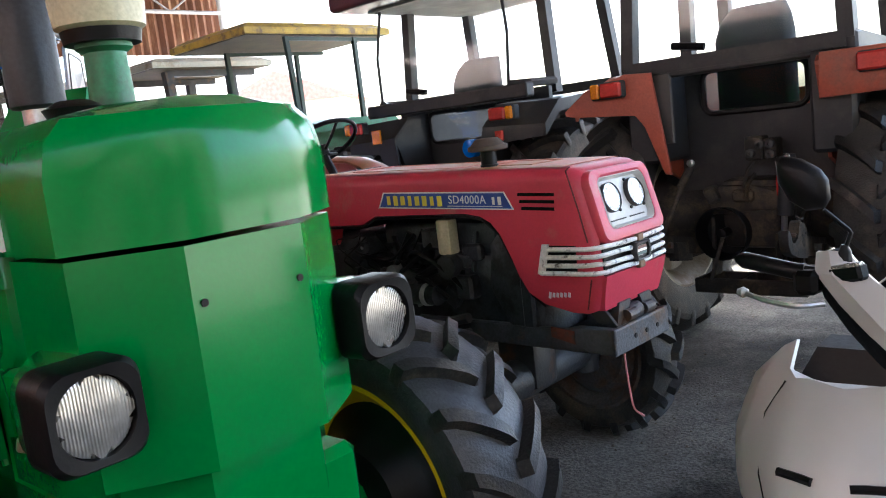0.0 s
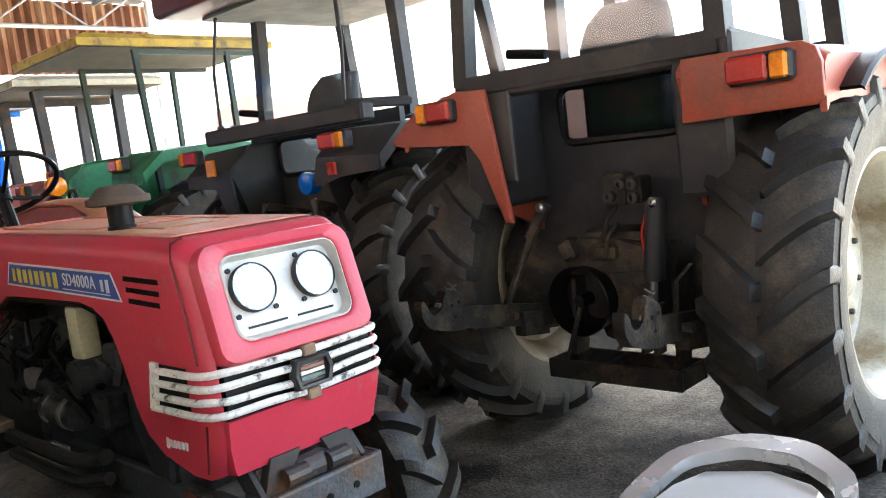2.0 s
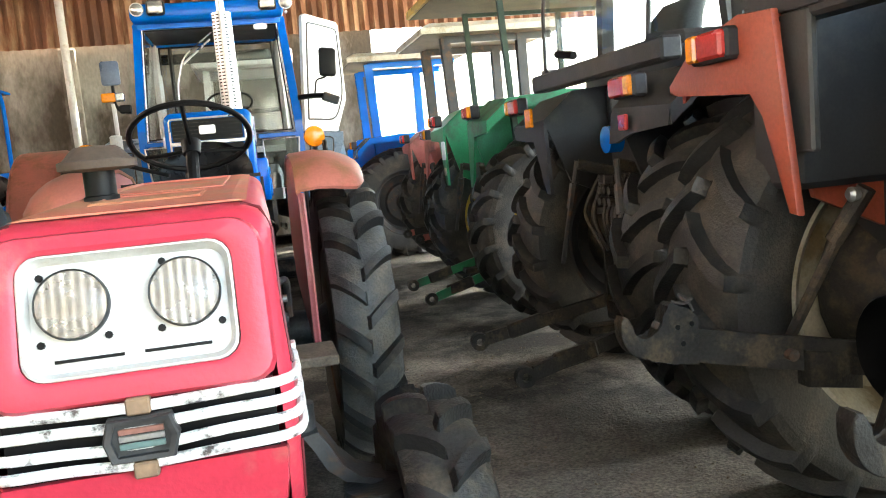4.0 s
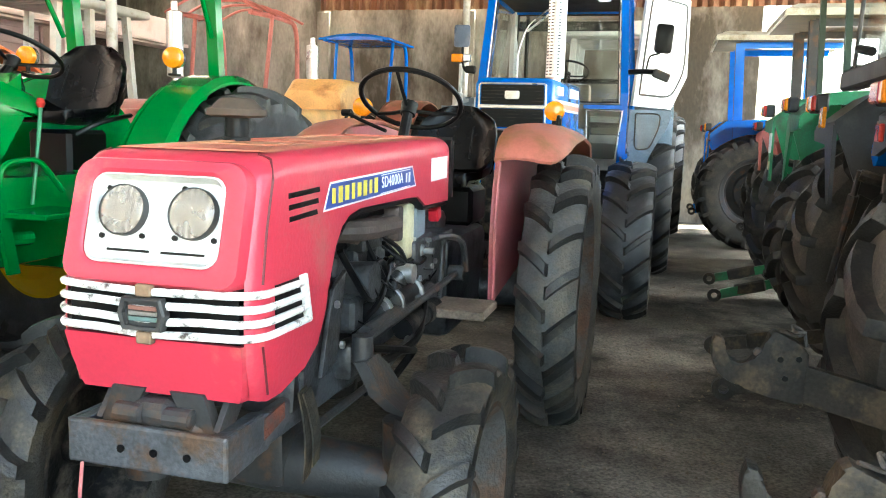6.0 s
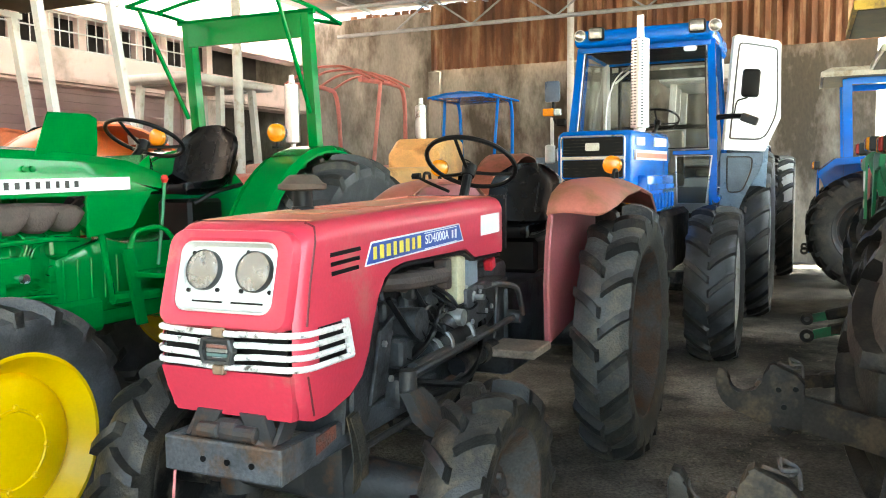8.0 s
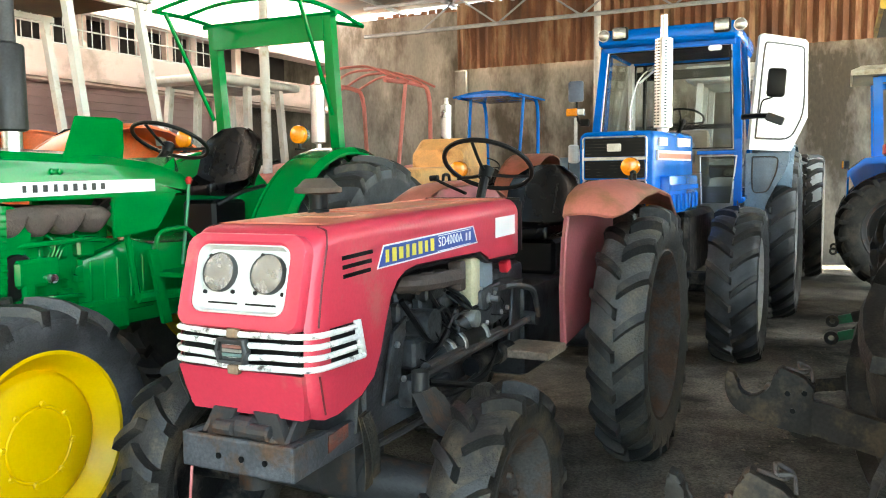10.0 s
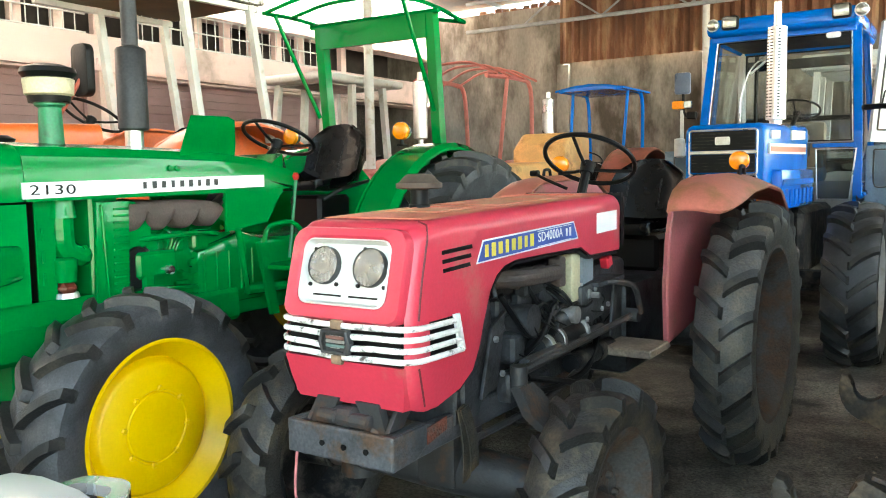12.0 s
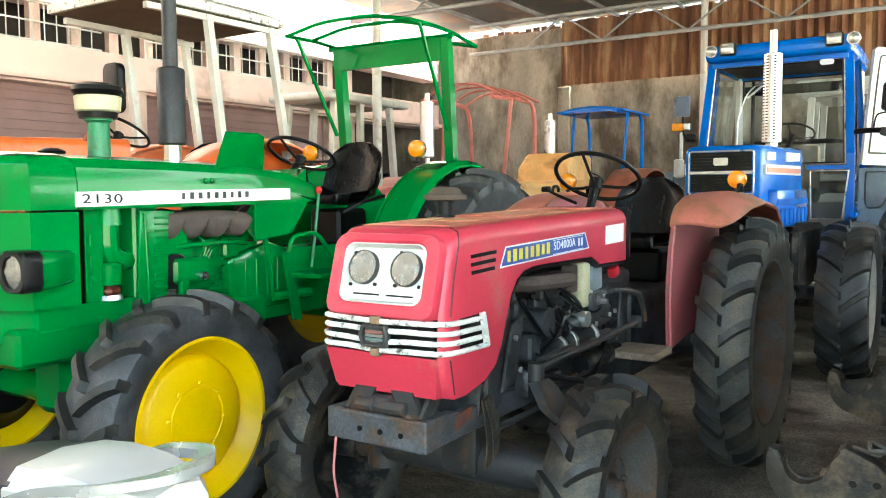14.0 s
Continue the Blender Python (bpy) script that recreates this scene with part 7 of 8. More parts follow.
    if canopy:
        cm, zc, y0, y1, hw = canopy["mat"], canopy["z"], canopy["y0"], canopy["y1"], canopy["hw"]
        bm = bm_new()
        lip = canopy.get("lip", 0.10)
        loft(bm, [[(-hw, y0, zc - lip), (hw, y0, zc - lip), (hw, y1, zc - lip), (-hw, y1, zc - lip)], [(-hw, y0, zc), (hw, y0, zc), (hw, y1, zc), (-hw, y1, zc)], [(-hw + 0.12, y0 + 0.12, zc + 0.06), (hw - 0.12, y0 + 0.12, zc + 0.06), (hw - 0.12, y1 - 0.12, zc + 0.06), (-hw + 0.12, y1 - 0.12, zc + 0.06)]])
        bmesh.ops.translate(bm, vec=(canopy.get("off", 0.0), 0, 0), verts=bm.verts)
        cp = part("canopy", bm, cm, t, canopy["label"])
        # darker brown sheet across the underside of the canopy
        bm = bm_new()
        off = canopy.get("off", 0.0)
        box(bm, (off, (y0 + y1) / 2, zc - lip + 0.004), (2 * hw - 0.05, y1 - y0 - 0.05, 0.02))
        part("canopy_underside", bm, mat("dark_canopy_underside", (0.10, 0.085, 0.05), 0.8, var=0.3), cp)
        bm = bm_new()
        for s in (-1, 1):
            foot = canopy.get("foot", ((0.25, 0.3, 1.3), (-0.55, -0.55, 1.2)))
            tube(bm, [(s * 0.52, foot[0][0], foot[0][2]), (s * 0.50, foot[0][1], zc - 0.08)], canopy["r"], 4)
            tube(bm, [(s * 0.49, foot[1][0], foot[1][2]), (s * 0.48, foot[1][1], zc - 0.08)], canopy["r"], 4)
            tube(bm, [(s * 0.50, 0.3, zc - 0.10), (s * 0.46, -0.9, zc - 0.10)], canopy["r"] * 0.8, 4)
        pieces("canopy_post", bm, canopy["post"], t)
    return t


DKRED = mat("dark_maroon_paint", (0.12, 0.025, 0.03), 0.35, var=0.2)
red_cab = rear_tractor("red_cab_tractor", "large red cab tractor parked with its back to the aisle", pose(2.28, 0.32, 0, 0, 0, 90), KRED, R=0.79, W=0.46, rim_mat=CREAM, track=0.76, cab=dict(zb=1.70, zt=2.75, hw=0.60, yb=0.52, frame=CABBLACK, roof=KRED, seat_foot=1.2), sharp=True, fender_z=1.685, tail_at=((0.70, 1.605), (-0.775, 1.575)))
bm = bm_new()
box(bm, (0.40, 0.54, 1.46), (0.13, 0.03, 0.40), bev=0.008)
part("cab_pillar", bm, mat("grey_cab_pillar", (0.05, 0.05, 0.048), 0.5), red_cab)
maroon = rear_tractor("maroon_cab_tractor", "dark maroon cab tractor with clear rear glass, back to the aisle", pose(2.42, 2.60, 0, 0, 0, 90), DKRED, hood_z=1.36, R=0.76, W=0.42, rim_mat=GREYIRON, track=0.74, cab=dict(zb=1.72, zt=2.50, hw=0.76, yb=0.50, slim=True, frameless=True, frame=CABBLACK, roof=DKRED), sharp=True, fender_z=1.66, fender_mat=CABBLACK, tail_at=((0.86, 1.58), (-0.67, 1.56)), link_end=(0.40, 1.08, 0.29))
for nm, x, z, m2, sz in (("amber_reflector", 0.62, 1.50, AMBER, (0.10, 0.02, 0.11)), ("pink_reflector", -0.62, 1.41, TAILRED, (0.07, 0.02, 0.07))):
    bm = bm_new()
    box(bm, (x, 0.63, z), sz, bev=0.005)
    part(nm, bm, m2, maroon)
bm = bm_new()
lathe(bm, [(0.0, 0.02), (0.01, 0.065), (0.08, 0.065), (0.09, 0.03)], (-0.27, 0.48, 1.34), "Y", 20)
smooth(part("round_cover", bm, BLUE, maroon))
green_row = rear_tractor("green_canopy_tractor", "old green tractor under a yellow sheet canopy, back to the aisle", pose(2.42, 5.15, 0, 0, 0, 90), OLDGREEN, R=0.74, W=0.40, rim_mat=OLDYELLOW, track=0.70, fender_z=1.74, sharp=True, link_end=(0.38, 0.98, 0.24), canopy=dict(mat=OLDYELLOW, z=2.60, y0=-1.0, y1=0.76, hw=0.66, r=0.03, off=0.12, lip=0.06, post=mat("dark_green_post", (0.012, 0.035, 0.02), 0.5), label="weathered yellow sheet canopy"))
for nm, x, z, w, h, m2 in (("white_label", 0.44, 1.36, 0.12, 0.16, DECALWHITE), ("round_reflector", 0.43, 1.18, 0.07, 0.07, BEIGE)):
    bm = bm_new()
    plate(bm, rounded(x, z, w, h, 0.02), "y", 0.604, 0.612)
    part(nm, bm, m2, green_row)
rear_tractor("red_canopy_tractor", "faded red tractor with grey posts and cream canopy", pose(2.6, 7.7, 0, 0, 0, 90), PINK, R=0.74, W=0.40, rim_mat=CREAM, track=0.70, fender_z=1.66, sharp=True, canopy=dict(mat=CREAM, z=2.62, y0=-1.0, y1=0.6, hw=0.75, r=0.07, lip=0.06, post=GREYIRON, label="cream sheet canopy"))
rear_tractor("blue_canopy_tractor", "small blue tractor with a pale canopy on blue posts", pose(2.12, 10.2, 0, 0, 0, 90), BLUE, R=0.74, W=0.40, rim_mat=GREYIRON, track=0.70, fender_z=1.66, sharp=True, canopy=dict(mat=CREAM, z=2.68, y0=-1.0, y1=0.6, hw=0.75, r=0.075, lip=0.06, post=BLUE, label="pale canopy on blue posts"))

# ---- tractors of the back rows, facing out ----
BACK = "tractors of the back rows"
yellow = rear_tractor("yellow_tractor", "yellow-orange tractor with brown faded fenders behind the front row", pose(-2.27, 7.05, 0), AMBERP, group=BACK, track=0.62, W=0.38, hood_z=1.56, fender_mat=RUSTRED, fender_z=1.70, tails=False)
bm = bm_new()
loft(bm, [[(x, y, z) for x, z in section(w, 1.46, z1, 0.07)] for y, w, z1 in ((-0.62, 0.25, 1.76), (-0.72, 0.29, 1.84), (-1.15, 0.30, 1.84), (-1.32, 0.29, 1.72))])
smooth(part("fuel_tank", bm, AMBERP, yellow, "domed yellow-orange fuel tank cover"), 35)
rear_tractor("red_orange_tractor", "red-orange tractor half hidden behind the orange one", pose(-5.75, 3.3, 0), KRED, group=BACK, track=0.6, W=0.34, hood_z=1.80, fender_z=1.76, tails=False, lift=0.2)
canopied = rear_tractor("orange_tractor", "orange tractor under a chipped white canopy on white posts", pose(-3.66, 2.45, 0), ORANGE, group=BACK, track=0.6, W=0.34, hood_z=1.80, fender_z=1.84, tails=False, lift=0.3, canopy=dict(mat=BARWHITE, z=2.80, y0=-1.0, y1=0.36, hw=0.52, r=0.038, post=WHITE, lip=0.06, foot=((0.38, 0.22, 1.70), (-0.26, -0.38, 1.70)), label="chipped white sheet canopy"))
block_letters(canopied, 0.3305, -2.55, -1.95, 1.60, 0.004, 0.08, 6, DECALWHITE, 1, fill=0.6)
bm = bm_new()
tube(bm, bend([(0.28, -1.30, 1.72), (0.36, -1.20, 1.92), (0.40, -1.12, 2.08)]), 0.014, 8)
arm = part("mirror_arm", bm, KRED, canopied)
bm = bm_new()
plate(bm, rounded(0.40, 2.12, 0.17, 0.33, 0.05), "y", -1.14, -1.08, bev=0.012)
smooth(part("mirror", bm, BLACK, arm), 30)
rear_tractor("white_cab_tractor", "white cab tractor parked by the stained wall", pose(-5.74, 7.1, 0), PINK, group=BACK, tails=False, cab=dict(zb=1.6, zt=2.62, roof_h=0.10, hw=0.44, yb=0.1, frame=WHITE, roof=WHITE))
rear_tractor("white_cab_tractor", "white cab tractor standing behind the blue one", pose(0.2, 10.7, 0), WHITE, group=BACK, fender_mat=WHITE, hood_z=1.4, R=0.86, track=0.83, cab=dict(zb=1.6, zt=2.66, hw=0.52, yb=0.1, frame=WHITE, roof=WHITE))


def frame_tractor(name, label, m, paint, frame_mat, zt, hw, bowed):
    """A tractor with an open tube frame over its seat."""
    t = rear_tractor(name, label, m, paint, group=BACK, track=0.62, W=0.38, hood_z=1.55, fender_z=1.62, tails=False)
    bm = bm_new()
    for s in (-1, 1):
        tube(bm, bend([(s * hw * 0.8, 0.35, 1.45), (s * hw * 0.84, 0.3, zt - 0.02), (s * hw * 0.8, -0.2, zt), (s * hw * 0.8, -0.85, zt - 0.03)]), 0.03, 8)
        tube(bm, [(s * hw * 0.78, -0.55, 1.45), (s * hw * 0.82, -0.35, zt - 0.02)], 0.026, 8)
    for y in (0.25, -0.1, -0.45, -0.8):
        rise = 0.16 if bowed else 0.04
        tube(bm, bend([(-hw, y, zt - 0.02), (-hw * 0.4, y, zt + rise), (hw * 0.4, y, zt + rise), (hw, y, zt - 0.02)]), 0.016, 8)
    pieces("roof_tube", bm, frame_mat, t, soft=40)
    if not bowed:
        bm = bm_new()
        loft(bm, [[(-hw, -0.8, zt - 0.03), (hw, -0.8, zt - 0.03), (hw, -0.8, zt), (0, -0.8, zt + 0.07), (-hw, -0.8, zt)], [(-hw, 0.4, zt - 0.03), (hw, 0.4, zt - 0.03), (hw, 0.4, zt), (0, 0.4, zt + 0.07), (-hw, 0.4, zt)]])
        part("canopy", bm, frame_mat, t)
    bm = bm_new()
    lathe(bm, [(0, 0.03), (0.28, 0.03), (0.30, 0.085), (0.94, 0.085), (0.96, 0.035), (1.05, 0.03)], (0.1 if bowed else -0.25, -1.7, 1.56), "Z", 16)
    smooth(part("exhaust", bm, STEEL, t, "silver upright exhaust"))
    return t


frame_tractor("red_frame_tractor", "faded red tractor with an open bent-tube roof frame", pose(-4.05, 7.75, 0), PINK, PINK, 2.66, 0.62, True)
frame_tractor("blue_frame_tractor", "blue tractor with a blue roof frame by the back wall", pose(-3.57, 10.85, 0), BLUE, BLUE, 2.72, 0.56, False)


# ---- scooter ----
def scooter():
    t = thing("scooter", "pearl white scooter with dark seat and chrome grab rail", "scooter", pose(0.02, -1.01, 0, 0, 0, -87))
    # the handlebar is turned to the left
    bar = pose(0.02, -1.01, 0, 0, 0, -87).inverted() @ pose(-0.92, -1.215, 0, 0, 0, -84)

    def turned(bm):
        for v in bm.verts:
            if v.co.x > 0:
                v.co.x *= 0.74
        bmesh.ops.transform(bm, matrix=bar, verts=bm.verts)
        return bm
    for name, y, w in (("front_wheel", -1.28, 0.10), ("rear_wheel", 0.0, 0.12)):
        bm = bm_new()
        lathe(bm, [(-w / 2, 0.20), (-w / 2, 0.25), (-w * 0.3, 0.285), (0, 0.295), (w * 0.3, 0.285), (w / 2, 0.25), (w / 2, 0.20)], (0, y, 0.295), "X", 32)
        wh = smooth(part(name, bm, RUBBER, t))
        bm = bm_new()
        lathe(bm, [(-0.06, 0.03), (-0.03, 0.19), (0.03, 0.19), (0.06, 0.03)], (0, y, 0.295), "X", 24)
        part("rim", bm, STEEL, wh)
    # front apron: a curved shell whose two wings rise to points beside the neck
    bm = bm_new()
    us = [k / 8 - 1 for k in range(17)]

    def apron(u, v, back=0.0):
        a = abs(u)
        top = 0.835 + 0.125 * float(np.interp(a, (0.0, 0.45, 0.58, 0.8, 1.0), (0.5, 0.55, 0.42, 1.0, 0.25)))
        z = 0.40 + (top - 0.40) * v
        w = float(np.interp(z, (0.40, 0.52, 0.64, 0.76, 0.86, 0.96), (0.085, 0.165, 0.222, 0.240, 0.222, 0.165)))
        yc = float(np.interp(z, (0.40, 0.54, 0.66, 0.78, 0.88, 0.96), (-1.07, -1.165, -1.175, -1.12, -1.03, -0.94)))
        crease = 0.018 * math.exp(-((a - 0.45) / 0.13) ** 2)
        return Vector((w * u, yc + 0.17 * a ** 1.7 - crease + back, z - back * 0.3))
    loft(bm, [[apron(u, v / 10) for u in us] + [apron(u, v / 10, 0.022) for u in us[::-1]] for v in range(11)])
    body = smooth(part("front_apron", bm, BIKEWHITE, t), 50)
    for s in (-1, 1):
        bm = bm_new()
        tube(bm, [apron(s * u, v) - Vector((0, 0.001, 0)) for u, v in ((0.60, 0.98), (0.70, 0.80), (0.66, 0.62), (0.52, 0.50), (0.40, 0.36), (0.36, 0.10))], 0.0022, 5)
        part("panel_gap", bm, BLACK, body)
        bm = bm_new()
        tube(bm, [apron(s * u, 0.70) - Vector((0, 0.002, 0)) for u in (0.14, 0.24, 0.34, 0.42)], 0.009, 6)
        part("intake_slot", bm, BLACK, body)
        bm = bm_new()
        loft(bm, [[apron(s * u, v, b) for u, v in ((0.50, 0.30), (0.86, 0.46), (0.92, 0.34), (0.60, 0.10))] for b in (-0.008, 0.01)])
        part("headlamp", bm, mat("dark_lamp_glass", (0.04, 0.05, 0.07), 0.08, coat=1.0), body)
    bm = bm_new()
    lathe(bm, [(0, 0.022), (-0.006, 0.022), (-0.008, 0.016)], (0, -1.176, 0.68), "Y", 16)
    for k in range(3):
        a = k * math.tau / 3
        tube(bm, [(0, -1.184, 0.68), (0.016 * math.sin(a), -1.184, 0.68 + 0.016 * math.cos(a))], 0.003, 5)
    part("emblem", bm, STEEL, body, "small round metal badge")
    # inner panel and legroom
    bm = bm_new()
    loft(bm, [[(-w, y, z), (w, y, z), (w * 0.9, y + 0.07, z + 0.01), (-w * 0.9, y + 0.07, z + 0.01)] for z, y, w in ((0.32, -0.95, 0.15), (0.55, -0.94, 0.17), (0.78, -0.88, 0.17), (0.92, -0.82, 0.10))])
    box(bm, (0, -0.78, 0.33), (0.30, 0.42, 0.08), bev=0.02)
    part("leg_shield", bm, BLACK, t)
    # handlebar: white V-shaped cowl arms round a black visor
    arms = []
    for s in (-1, 1):
        bm = bm_new()
        outer = [(0.212, 0.02, 1.152), (0.212, 0.0, 1.115), (0.165, -0.02, 1.055), (0.112, -0.045, 1.005), (0.055, -0.075, 0.96), (0.002, -0.09, 0.935)]
        mid = [(0.185, 0.0, 1.160), (0.175, -0.022, 1.115), (0.125, -0.05, 1.065), (0.082, -0.075, 1.025), (0.032, -0.095, 0.985), (0.002, -0.105, 0.97)]
        inner = [(0.155, 0.03, 1.150), (0.12, 0.0, 1.115), (0.07, -0.04, 1.08), (0.05, -0.06, 1.035), (0.026, -0.085, 1.01), (0.002, -0.092, 1.005)]
        rings = [[(s * a[0], a[1], a[2]), (s * b[0], b[1], b[2]), (s * c[0], c[1], c[2]), (s * c[0], c[1] + 0.02, c[2] - 0.004), (s * b[0], b[1] + 0.03, b[2] - 0.008), (s * a[0], a[1] + 0.02, a[2])] for a, b, c in zip(outer, mid, inner)]
        loft(bm, rings)
        arms.append(smooth(part("handlebar_cowl", turned(bm), BIKEWHITE, t), 25))
        bm = bm_new()
        loft(bm, [[(s * a[0], a[1] + 0.012, a[2] - 0.004), (s * a[0] * 0.95, a[1] + 0.02, a[2] - 0.055), (s * a[0] * 0.8, a[1] + 0.07, a[2] - 0.05), (s * a[0] * 0.8, a[1] + 0.07, a[2])] for a in outer[:5]])
        part("cowl_underside", turned(bm), BLACK, t)
    bm = bm_new()
    front = [(0.0, 0.055, 1.130), (0.062, 0.035, 1.122), (0.104, 0.0, 1.088), (0.05, -0.058, 1.03), (0.022, -0.078, 1.012), (0, -0.085, 1.008)]
    front = front + [(-x, y, z) for x, y, z in front[-2:0:-1]]
    loft(bm, [front, [(x * 0.9, y + 0.05, z - 0.03) for x, y, z in front]])
    visor = part("visor", turned(bm), mat("smoked_visor", (0.006, 0.006, 0.007), 0.12, var=0.2, bump=0.0), t, "smoked black visor with a bright rim")
    bm = bm_new()
    tube(bm, [(x, y + 0.002, z + 0.002) for x, y, z in ((-0.104, 0.0, 1.088), (-0.062, 0.035, 1.122), (0, 0.055, 1.130), (0.062, 0.035, 1.122), (0.104, 0.0, 1.088))], 0.0025, 5)
    part("visor_edge", turned(bm), BIKEWHITE, visor)
    for s in (-1, 1):
        bm = bm_new()
        tube(bm, [(s * 0.160, 0.035, 1.10), (s * 0.230, 0.02, 1.108), (s * 0.365, 0.055, 1.13), (s * 0.375, 0.058, 1.132)], [0.013, 0.017, 0.018, 0.013], 12)
        lathe(bm, [(-0.006, 0.02), (0.006, 0.021)], (s * 0.240, 0.02, 1.11), "X", 12)
        g = smooth(part("grip", turned(bm), BLACK, t))
        bm = bm_new()
        tube(bm, bend([(s * 0.190, -0.03, 1.06), (s * 0.230, -0.055, 1.058), (s * 0.300, -0.03, 1.062), (s * 0.350, 0.0, 1.07)]), 0.006, 8)
        lathe(bm, [(-0.011, 0.007), (0, 0.012), (0.011, 0.007)], (s * 0.355, 0.002, 1.071), "X", 12)
        smooth(part("brake_lever", turned(bm), STEEL, t))
        bm = bm_new()
        box(bm, (s * 0.225, 0.015, 1.095), (0.05, 0.06, 0.05), (0, 0, 12 * s), bev=0.01)
        part("switch_block", turned(bm), BLACK, g)
        bm = bm_new()
        box(bm, (s * 0.148, -0.015, 1.118), (0.07, 0.03, 0.034), (0, 12 * s, 25 * s), bev=0.006)
        fl = part("indicator", turned(bm), BLACK, arms[0 if s < 0 else 1])
        bm = bm_new()
        box(bm, (s * 0.148, -0.022, 1.134), (0.062, 0.022, 0.008), (0, 12 * s, 25 * s), bev=0.003)
        part("clear_marker", turned(bm), LENS, fl)
    # one mirror on its bent stalk, towards the tractors
    bm = bm_new()
    tube(bm, [(-0.158, 0.012, 1.14), (-0.155, 0.012, 1.165), (-0.145, 0.01, 1.193), (-0.148, 0.006, 1.199), (-0.185, -0.018, 1.243)], [0.006, 0.0045, 0.0045, 0.0045, 0.004], 8)
    lathe(bm, [(0, 0.014), (0.02, 0.012), (0.034, 0.006)], (-0.158, 0.012, 1.135), "Z", 10)
    st = smooth(part("mirror_stalk", turned(bm), BLACK, t))
    bm = bm_new()
    leaf = [(-0.268, 1.345), (-0.255, 1.352), (-0.220, 1.345), (-0.185, 1.322), (-0.172, 1.30), (-0.170, 1.265), (-0.182, 1.246), (-0.215, 1.242), (-0.245, 1.262), (-0.265, 1.30)]
    cx, cz = -0.218, 1.298
    loft(bm, [[(cx + (u - cx) * k, -0.025 + d, cz + (v - cz) * k) for u, v in leaf] for d, k in ((-0.022, 0.5), (-0.012, 0.88), (0.0, 1.0), (0.006, 0.97))])
    mi = smooth(part("mirror", turned(bm), BLACK, st, "black leaf-shaped mirror housing"), 40)
    bm = bm_new()
    loft(bm, [[(cx + (u - cx) * k, -0.025 + d, cz + (v - cz) * k) for u, v in leaf] for d, k in ((0.0065, 0.92), (0.008, 0.9))])
    part("mirror_glass", turned(bm), CHROME, mi)
    # seat, tail and chrome grab rail
    bm = bm_new()
    rings = []
    for y, w, z in ((-0.70, 0.06, 0.72), (-0.64, 0.10, 0.76), (-0.50, 0.128, 0.785), (-0.38, 0.136, 0.815), (-0.28, 0.14, 0.832), (-0.14, 0.138, 0.846)):
        rings.append([(-w, y, z - 0.09), (-w, y, z - 0.03), (-w * 0.7, y, z - 0.005), (0, y, z), (w * 0.7, y, z - 0.005), (w, y, z - 0.03), (w, y, z - 0.09)])
    loft(bm, rings)
    smooth(part("seat", bm, mat("navy_seat_vinyl", (0.012, 0.015, 0.024), 0.5, var=0.2, bump=0.06, fine=260), t, "dark navy vinyl seat"), 40)
    bm = bm_new()
    rings = []
    for y, w, z in ((-0.19, 0.125, 0.81), (-0.155, 0.142, 0.856), (-0.06, 0.145, 0.864), (0.06, 0.14, 0.86), (0.15, 0.12, 0.85), (0.20, 0.085, 0.835)):
        rings.append([(-w, y, z - 0.11), (-w, y, z - 0.05), (-w * 0.75, y, z - 0.012), (0, y, z), (w * 0.75, y, z - 0.012), (w, y, z - 0.05), (w, y, z - 0.11)])
    loft(bm, rings)
    smooth(part("seat_hump", bm, BIKEWHITE, t, "pearl white rear seat pad"), 40)
    bm = bm_new()
    loft(bm, [[(-w, y, 0.45 + lift), (w, y, 0.45 + lift), (w + 0.02, y, min(0.60 + lift, z - 0.04)), (w, y, z), (-w, y, z), (-w - 0.02, y, min(0.60 + lift, z - 0.04))] for y, w, z, lift in ((-0.60, 0.05, 0.68, -0.1), (-0.3, 0.13, 0.71, 0.0), (0.0, 0.14, 0.75, 0.1), (0.20, 0.11, 0.765, 0.17), (0.29, 0.05, 0.765, 0.22))])
    tail = smooth(part("tail_cowl", bm, BIKEWHITE, t), 30)
    bm = bm_new()
    box(bm, (0, 0.27, 0.725), (0.13, 0.07, 0.06), (12, 0, 0), bev=0.012)
    part("tail_lamp", bm, TAILRED, tail)
    bm = bm_new()
    pts = [(-0.145, -0.12, 0.79), (-0.155, 0.0, 0.835), (-0.135, 0.15, 0.858), (-0.05, 0.225, 0.866)]
    pts = pts + [(-x, y, z) for x, y, z in pts[::-1]]
    line = bend(pts, 3)
    rings = []
    for i, p in enumerate(line):
        d = (line[min(i + 1, len(line) - 1)] - line[max(i - 1, 0)]).normalized()
        out = d.cross(Vector((0, 0, 1))).normalized()
        wide = 0.028 + 0.028 * max(0, 1 - abs(p.x) / 0.15)
        rings.append([p - out * wide * 0.5 - Vector((0, 0, 0.008)), p + out * wide * 0.5 - Vector((0, 0, 0.016)), p + out * wide * 0.5 + Vector((0, 0, 0.006)), p - out * wide * 0.5 + Vector((0, 0, 0.012))])
    loft(bm, rings)
    smooth(part("grab_rail", bm, mat("satin_silver", (0.55, 0.56, 0.56), 0.25, metal=0.7, var=0.1, bump=0), t, "satin silver grab rail"), 50)
    bm = bm_new()
    box(bm, (0, -0.1, 0.36), (0.22, 0.5, 0.2), bev=0.03)
    tube(bm, [(0, -1.0, 0.85), (0, -1.28, 0.30)], 0.03, 8)
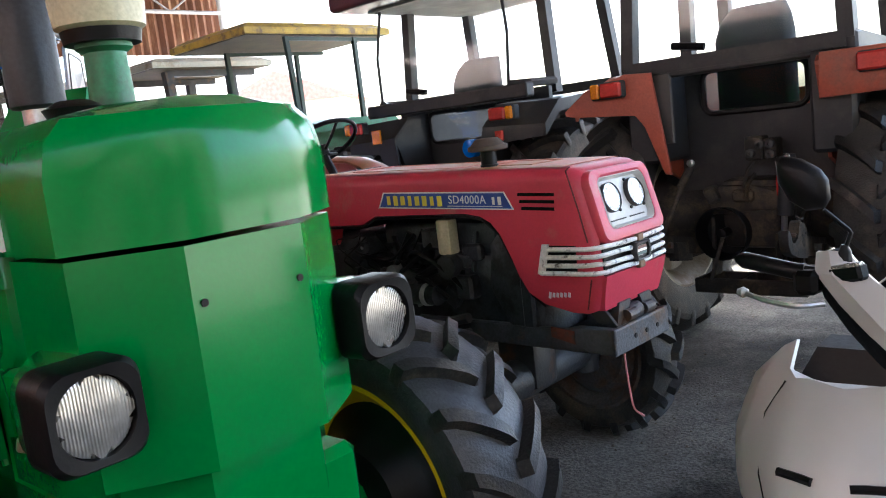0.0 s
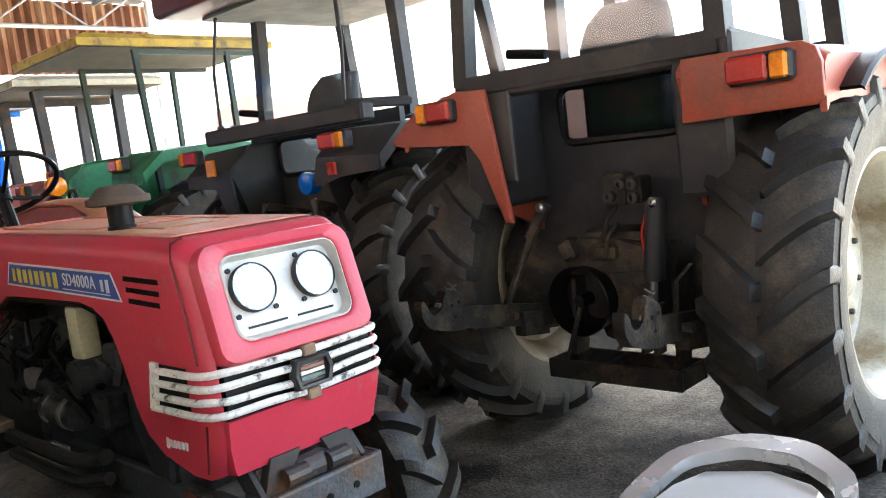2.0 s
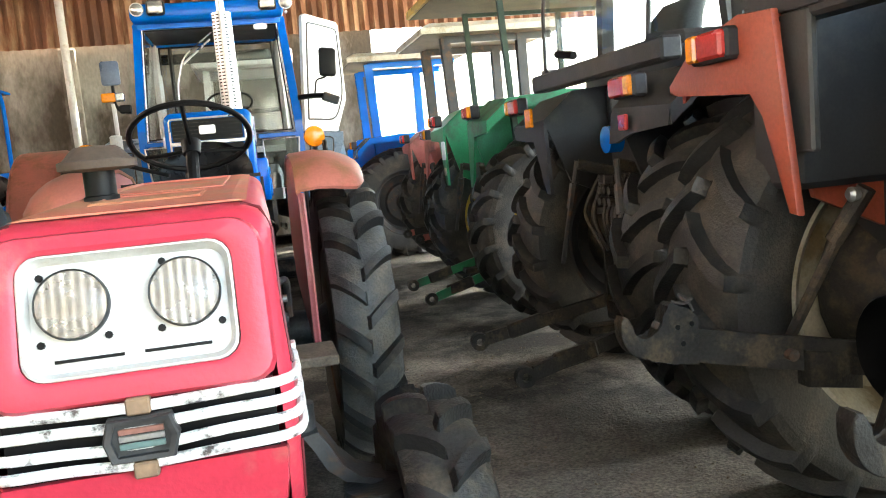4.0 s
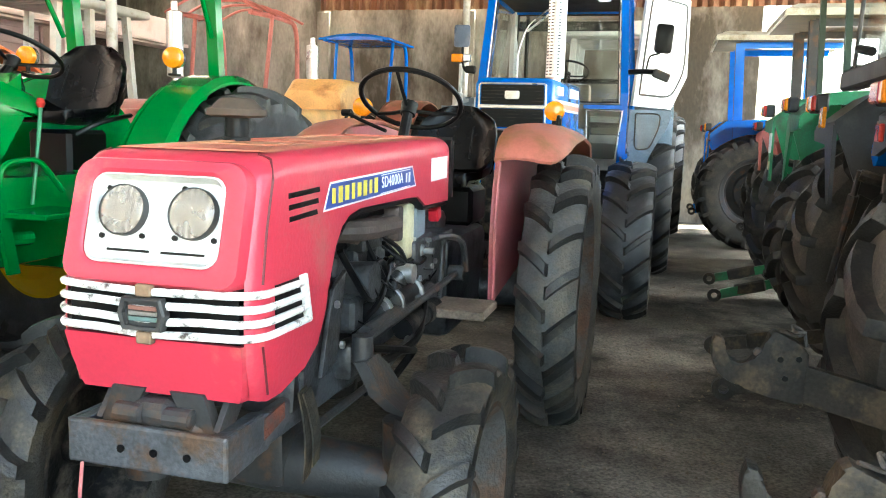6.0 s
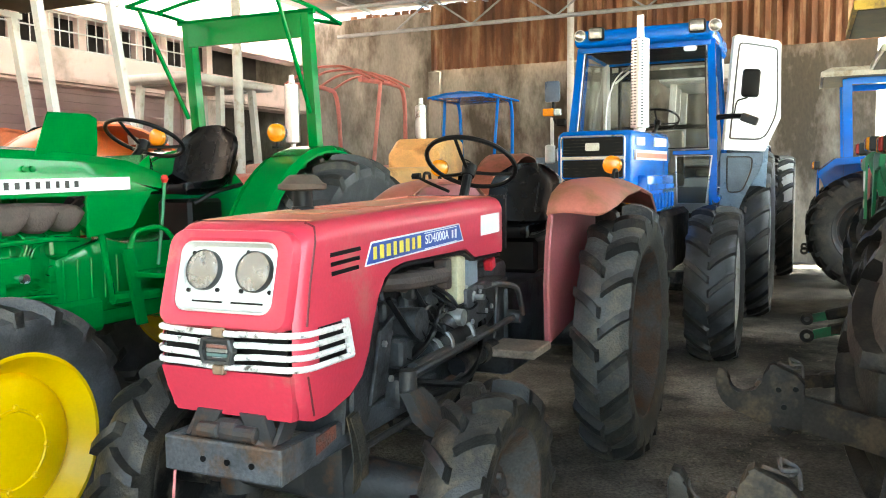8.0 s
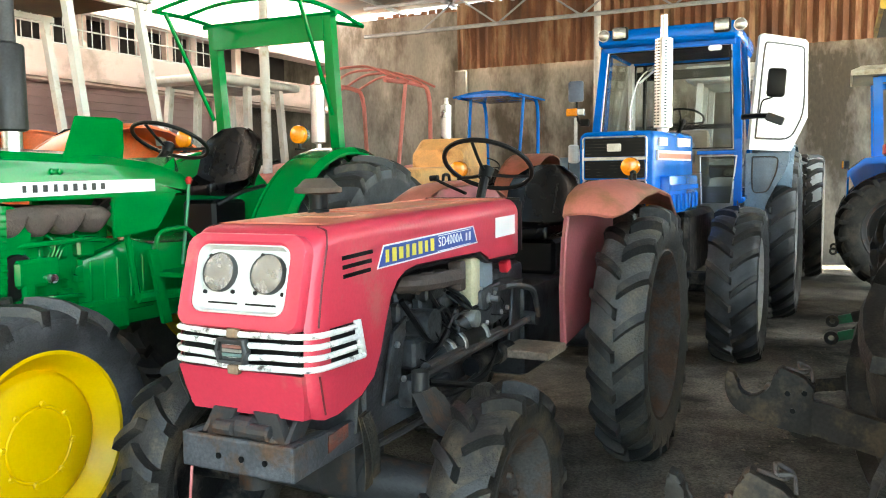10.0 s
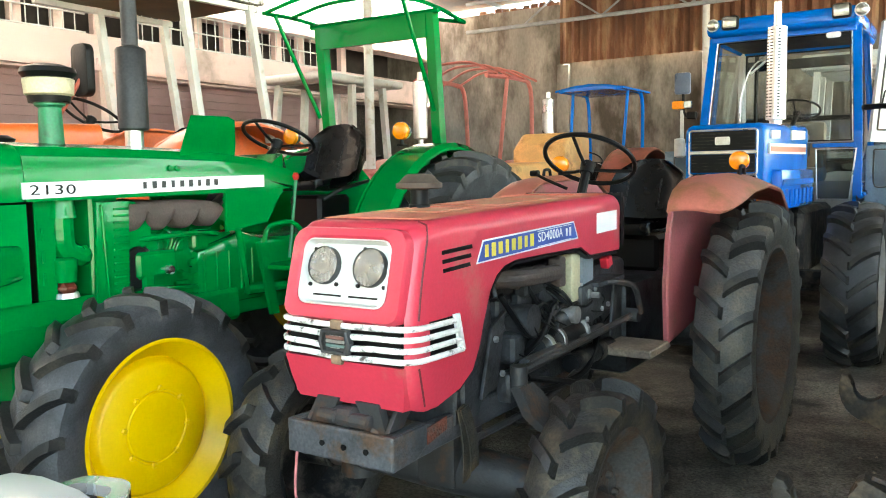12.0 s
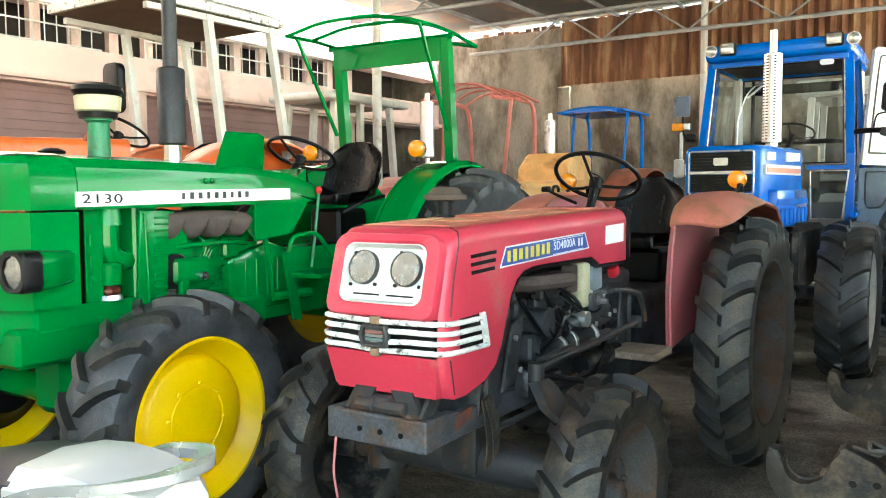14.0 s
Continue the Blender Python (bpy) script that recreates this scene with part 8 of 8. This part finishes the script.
    tube(bm, [(0.12, -0.05, 0.32), (0.14, 0.30, 0.40)], 0.045, 10)
    box(bm, (-0.05, -0.45, 0.12), (0.03, 0.03, 0.24))
    tube(bm, [(-0.08, -0.45, 0.02), (-0.06, -0.4, 0.3)], 0.012, 6)
    part("engine", bm, DARKIRON, t)
    bm = bm_new()
    arc_sheet(bm, (0, -1.28, 0.295), 0.34, -60, 70, -0.075, 0.075, 0.008, 10, 0.03)
    smooth(part("front_fender", bm, BIKEWHITE, t))
    return t


scooter()

# ---- beyond the open side ----
far = thing("far_house", "small faded red and white house across the yard", "house", pose(24, 33, 0, 0, 0, 40))
bm = bm_new()
box(bm, (0, 0, 1.9), (9, 6, 3.8))
part("wall", bm, mat("pale_house_wall", (0.62, 0.58, 0.52), 0.8), far)
bm = bm_new()
plate(bm, [(-3.6, 3.7), (3.6, 3.7), (0, 5.2)], "x", -5, 5)
part("roof", bm, mat("faded_red_roof", (0.42, 0.2, 0.15), 0.7), far)
for x in (-2.6, 0.0, 2.6):
    bm = bm_new()
    box(bm, (x, -3.02, 1.8), (1.2, 0.1, 1.3))
    part("window", bm, BLACK, far)

# ---- grit and crumbs of dried mud on the aisle floor ----
rng = random.Random(77)
verts, faces = [], []
for k in range(4200):
    x, y = rng.gauss(1.1, 0.8), rng.uniform(-1.2, 6.5)
    r = 0.0022 + 0.009 * rng.random() ** 4
    b = len(verts)
    for a in range(5):
        q = a * math.tau / 5 + rng.random()
        verts.append((x + r * math.cos(q) * rng.uniform(0.7, 1.4), y + r * math.sin(q) * rng.uniform(0.7, 1.4), 0.005))
    verts.append((x + r * rng.uniform(-0.4, 0.4), y, 0.006 + r * rng.uniform(0.5, 1.0)))
    faces += [(b + a, b + (a + 1) % 5, b + 5) for a in range(5)]
me = bpy.data.meshes.new("grit")
me.from_pydata(verts, [], faces)
me.materials.append(mat("dried_mud_grit", (0.15, 0.12, 0.085), 0.9, var=0.4, scale=20))
tagged(new("grit", me), "loose grit and dried mud crumbs on concrete", "grit", "", "stuff")
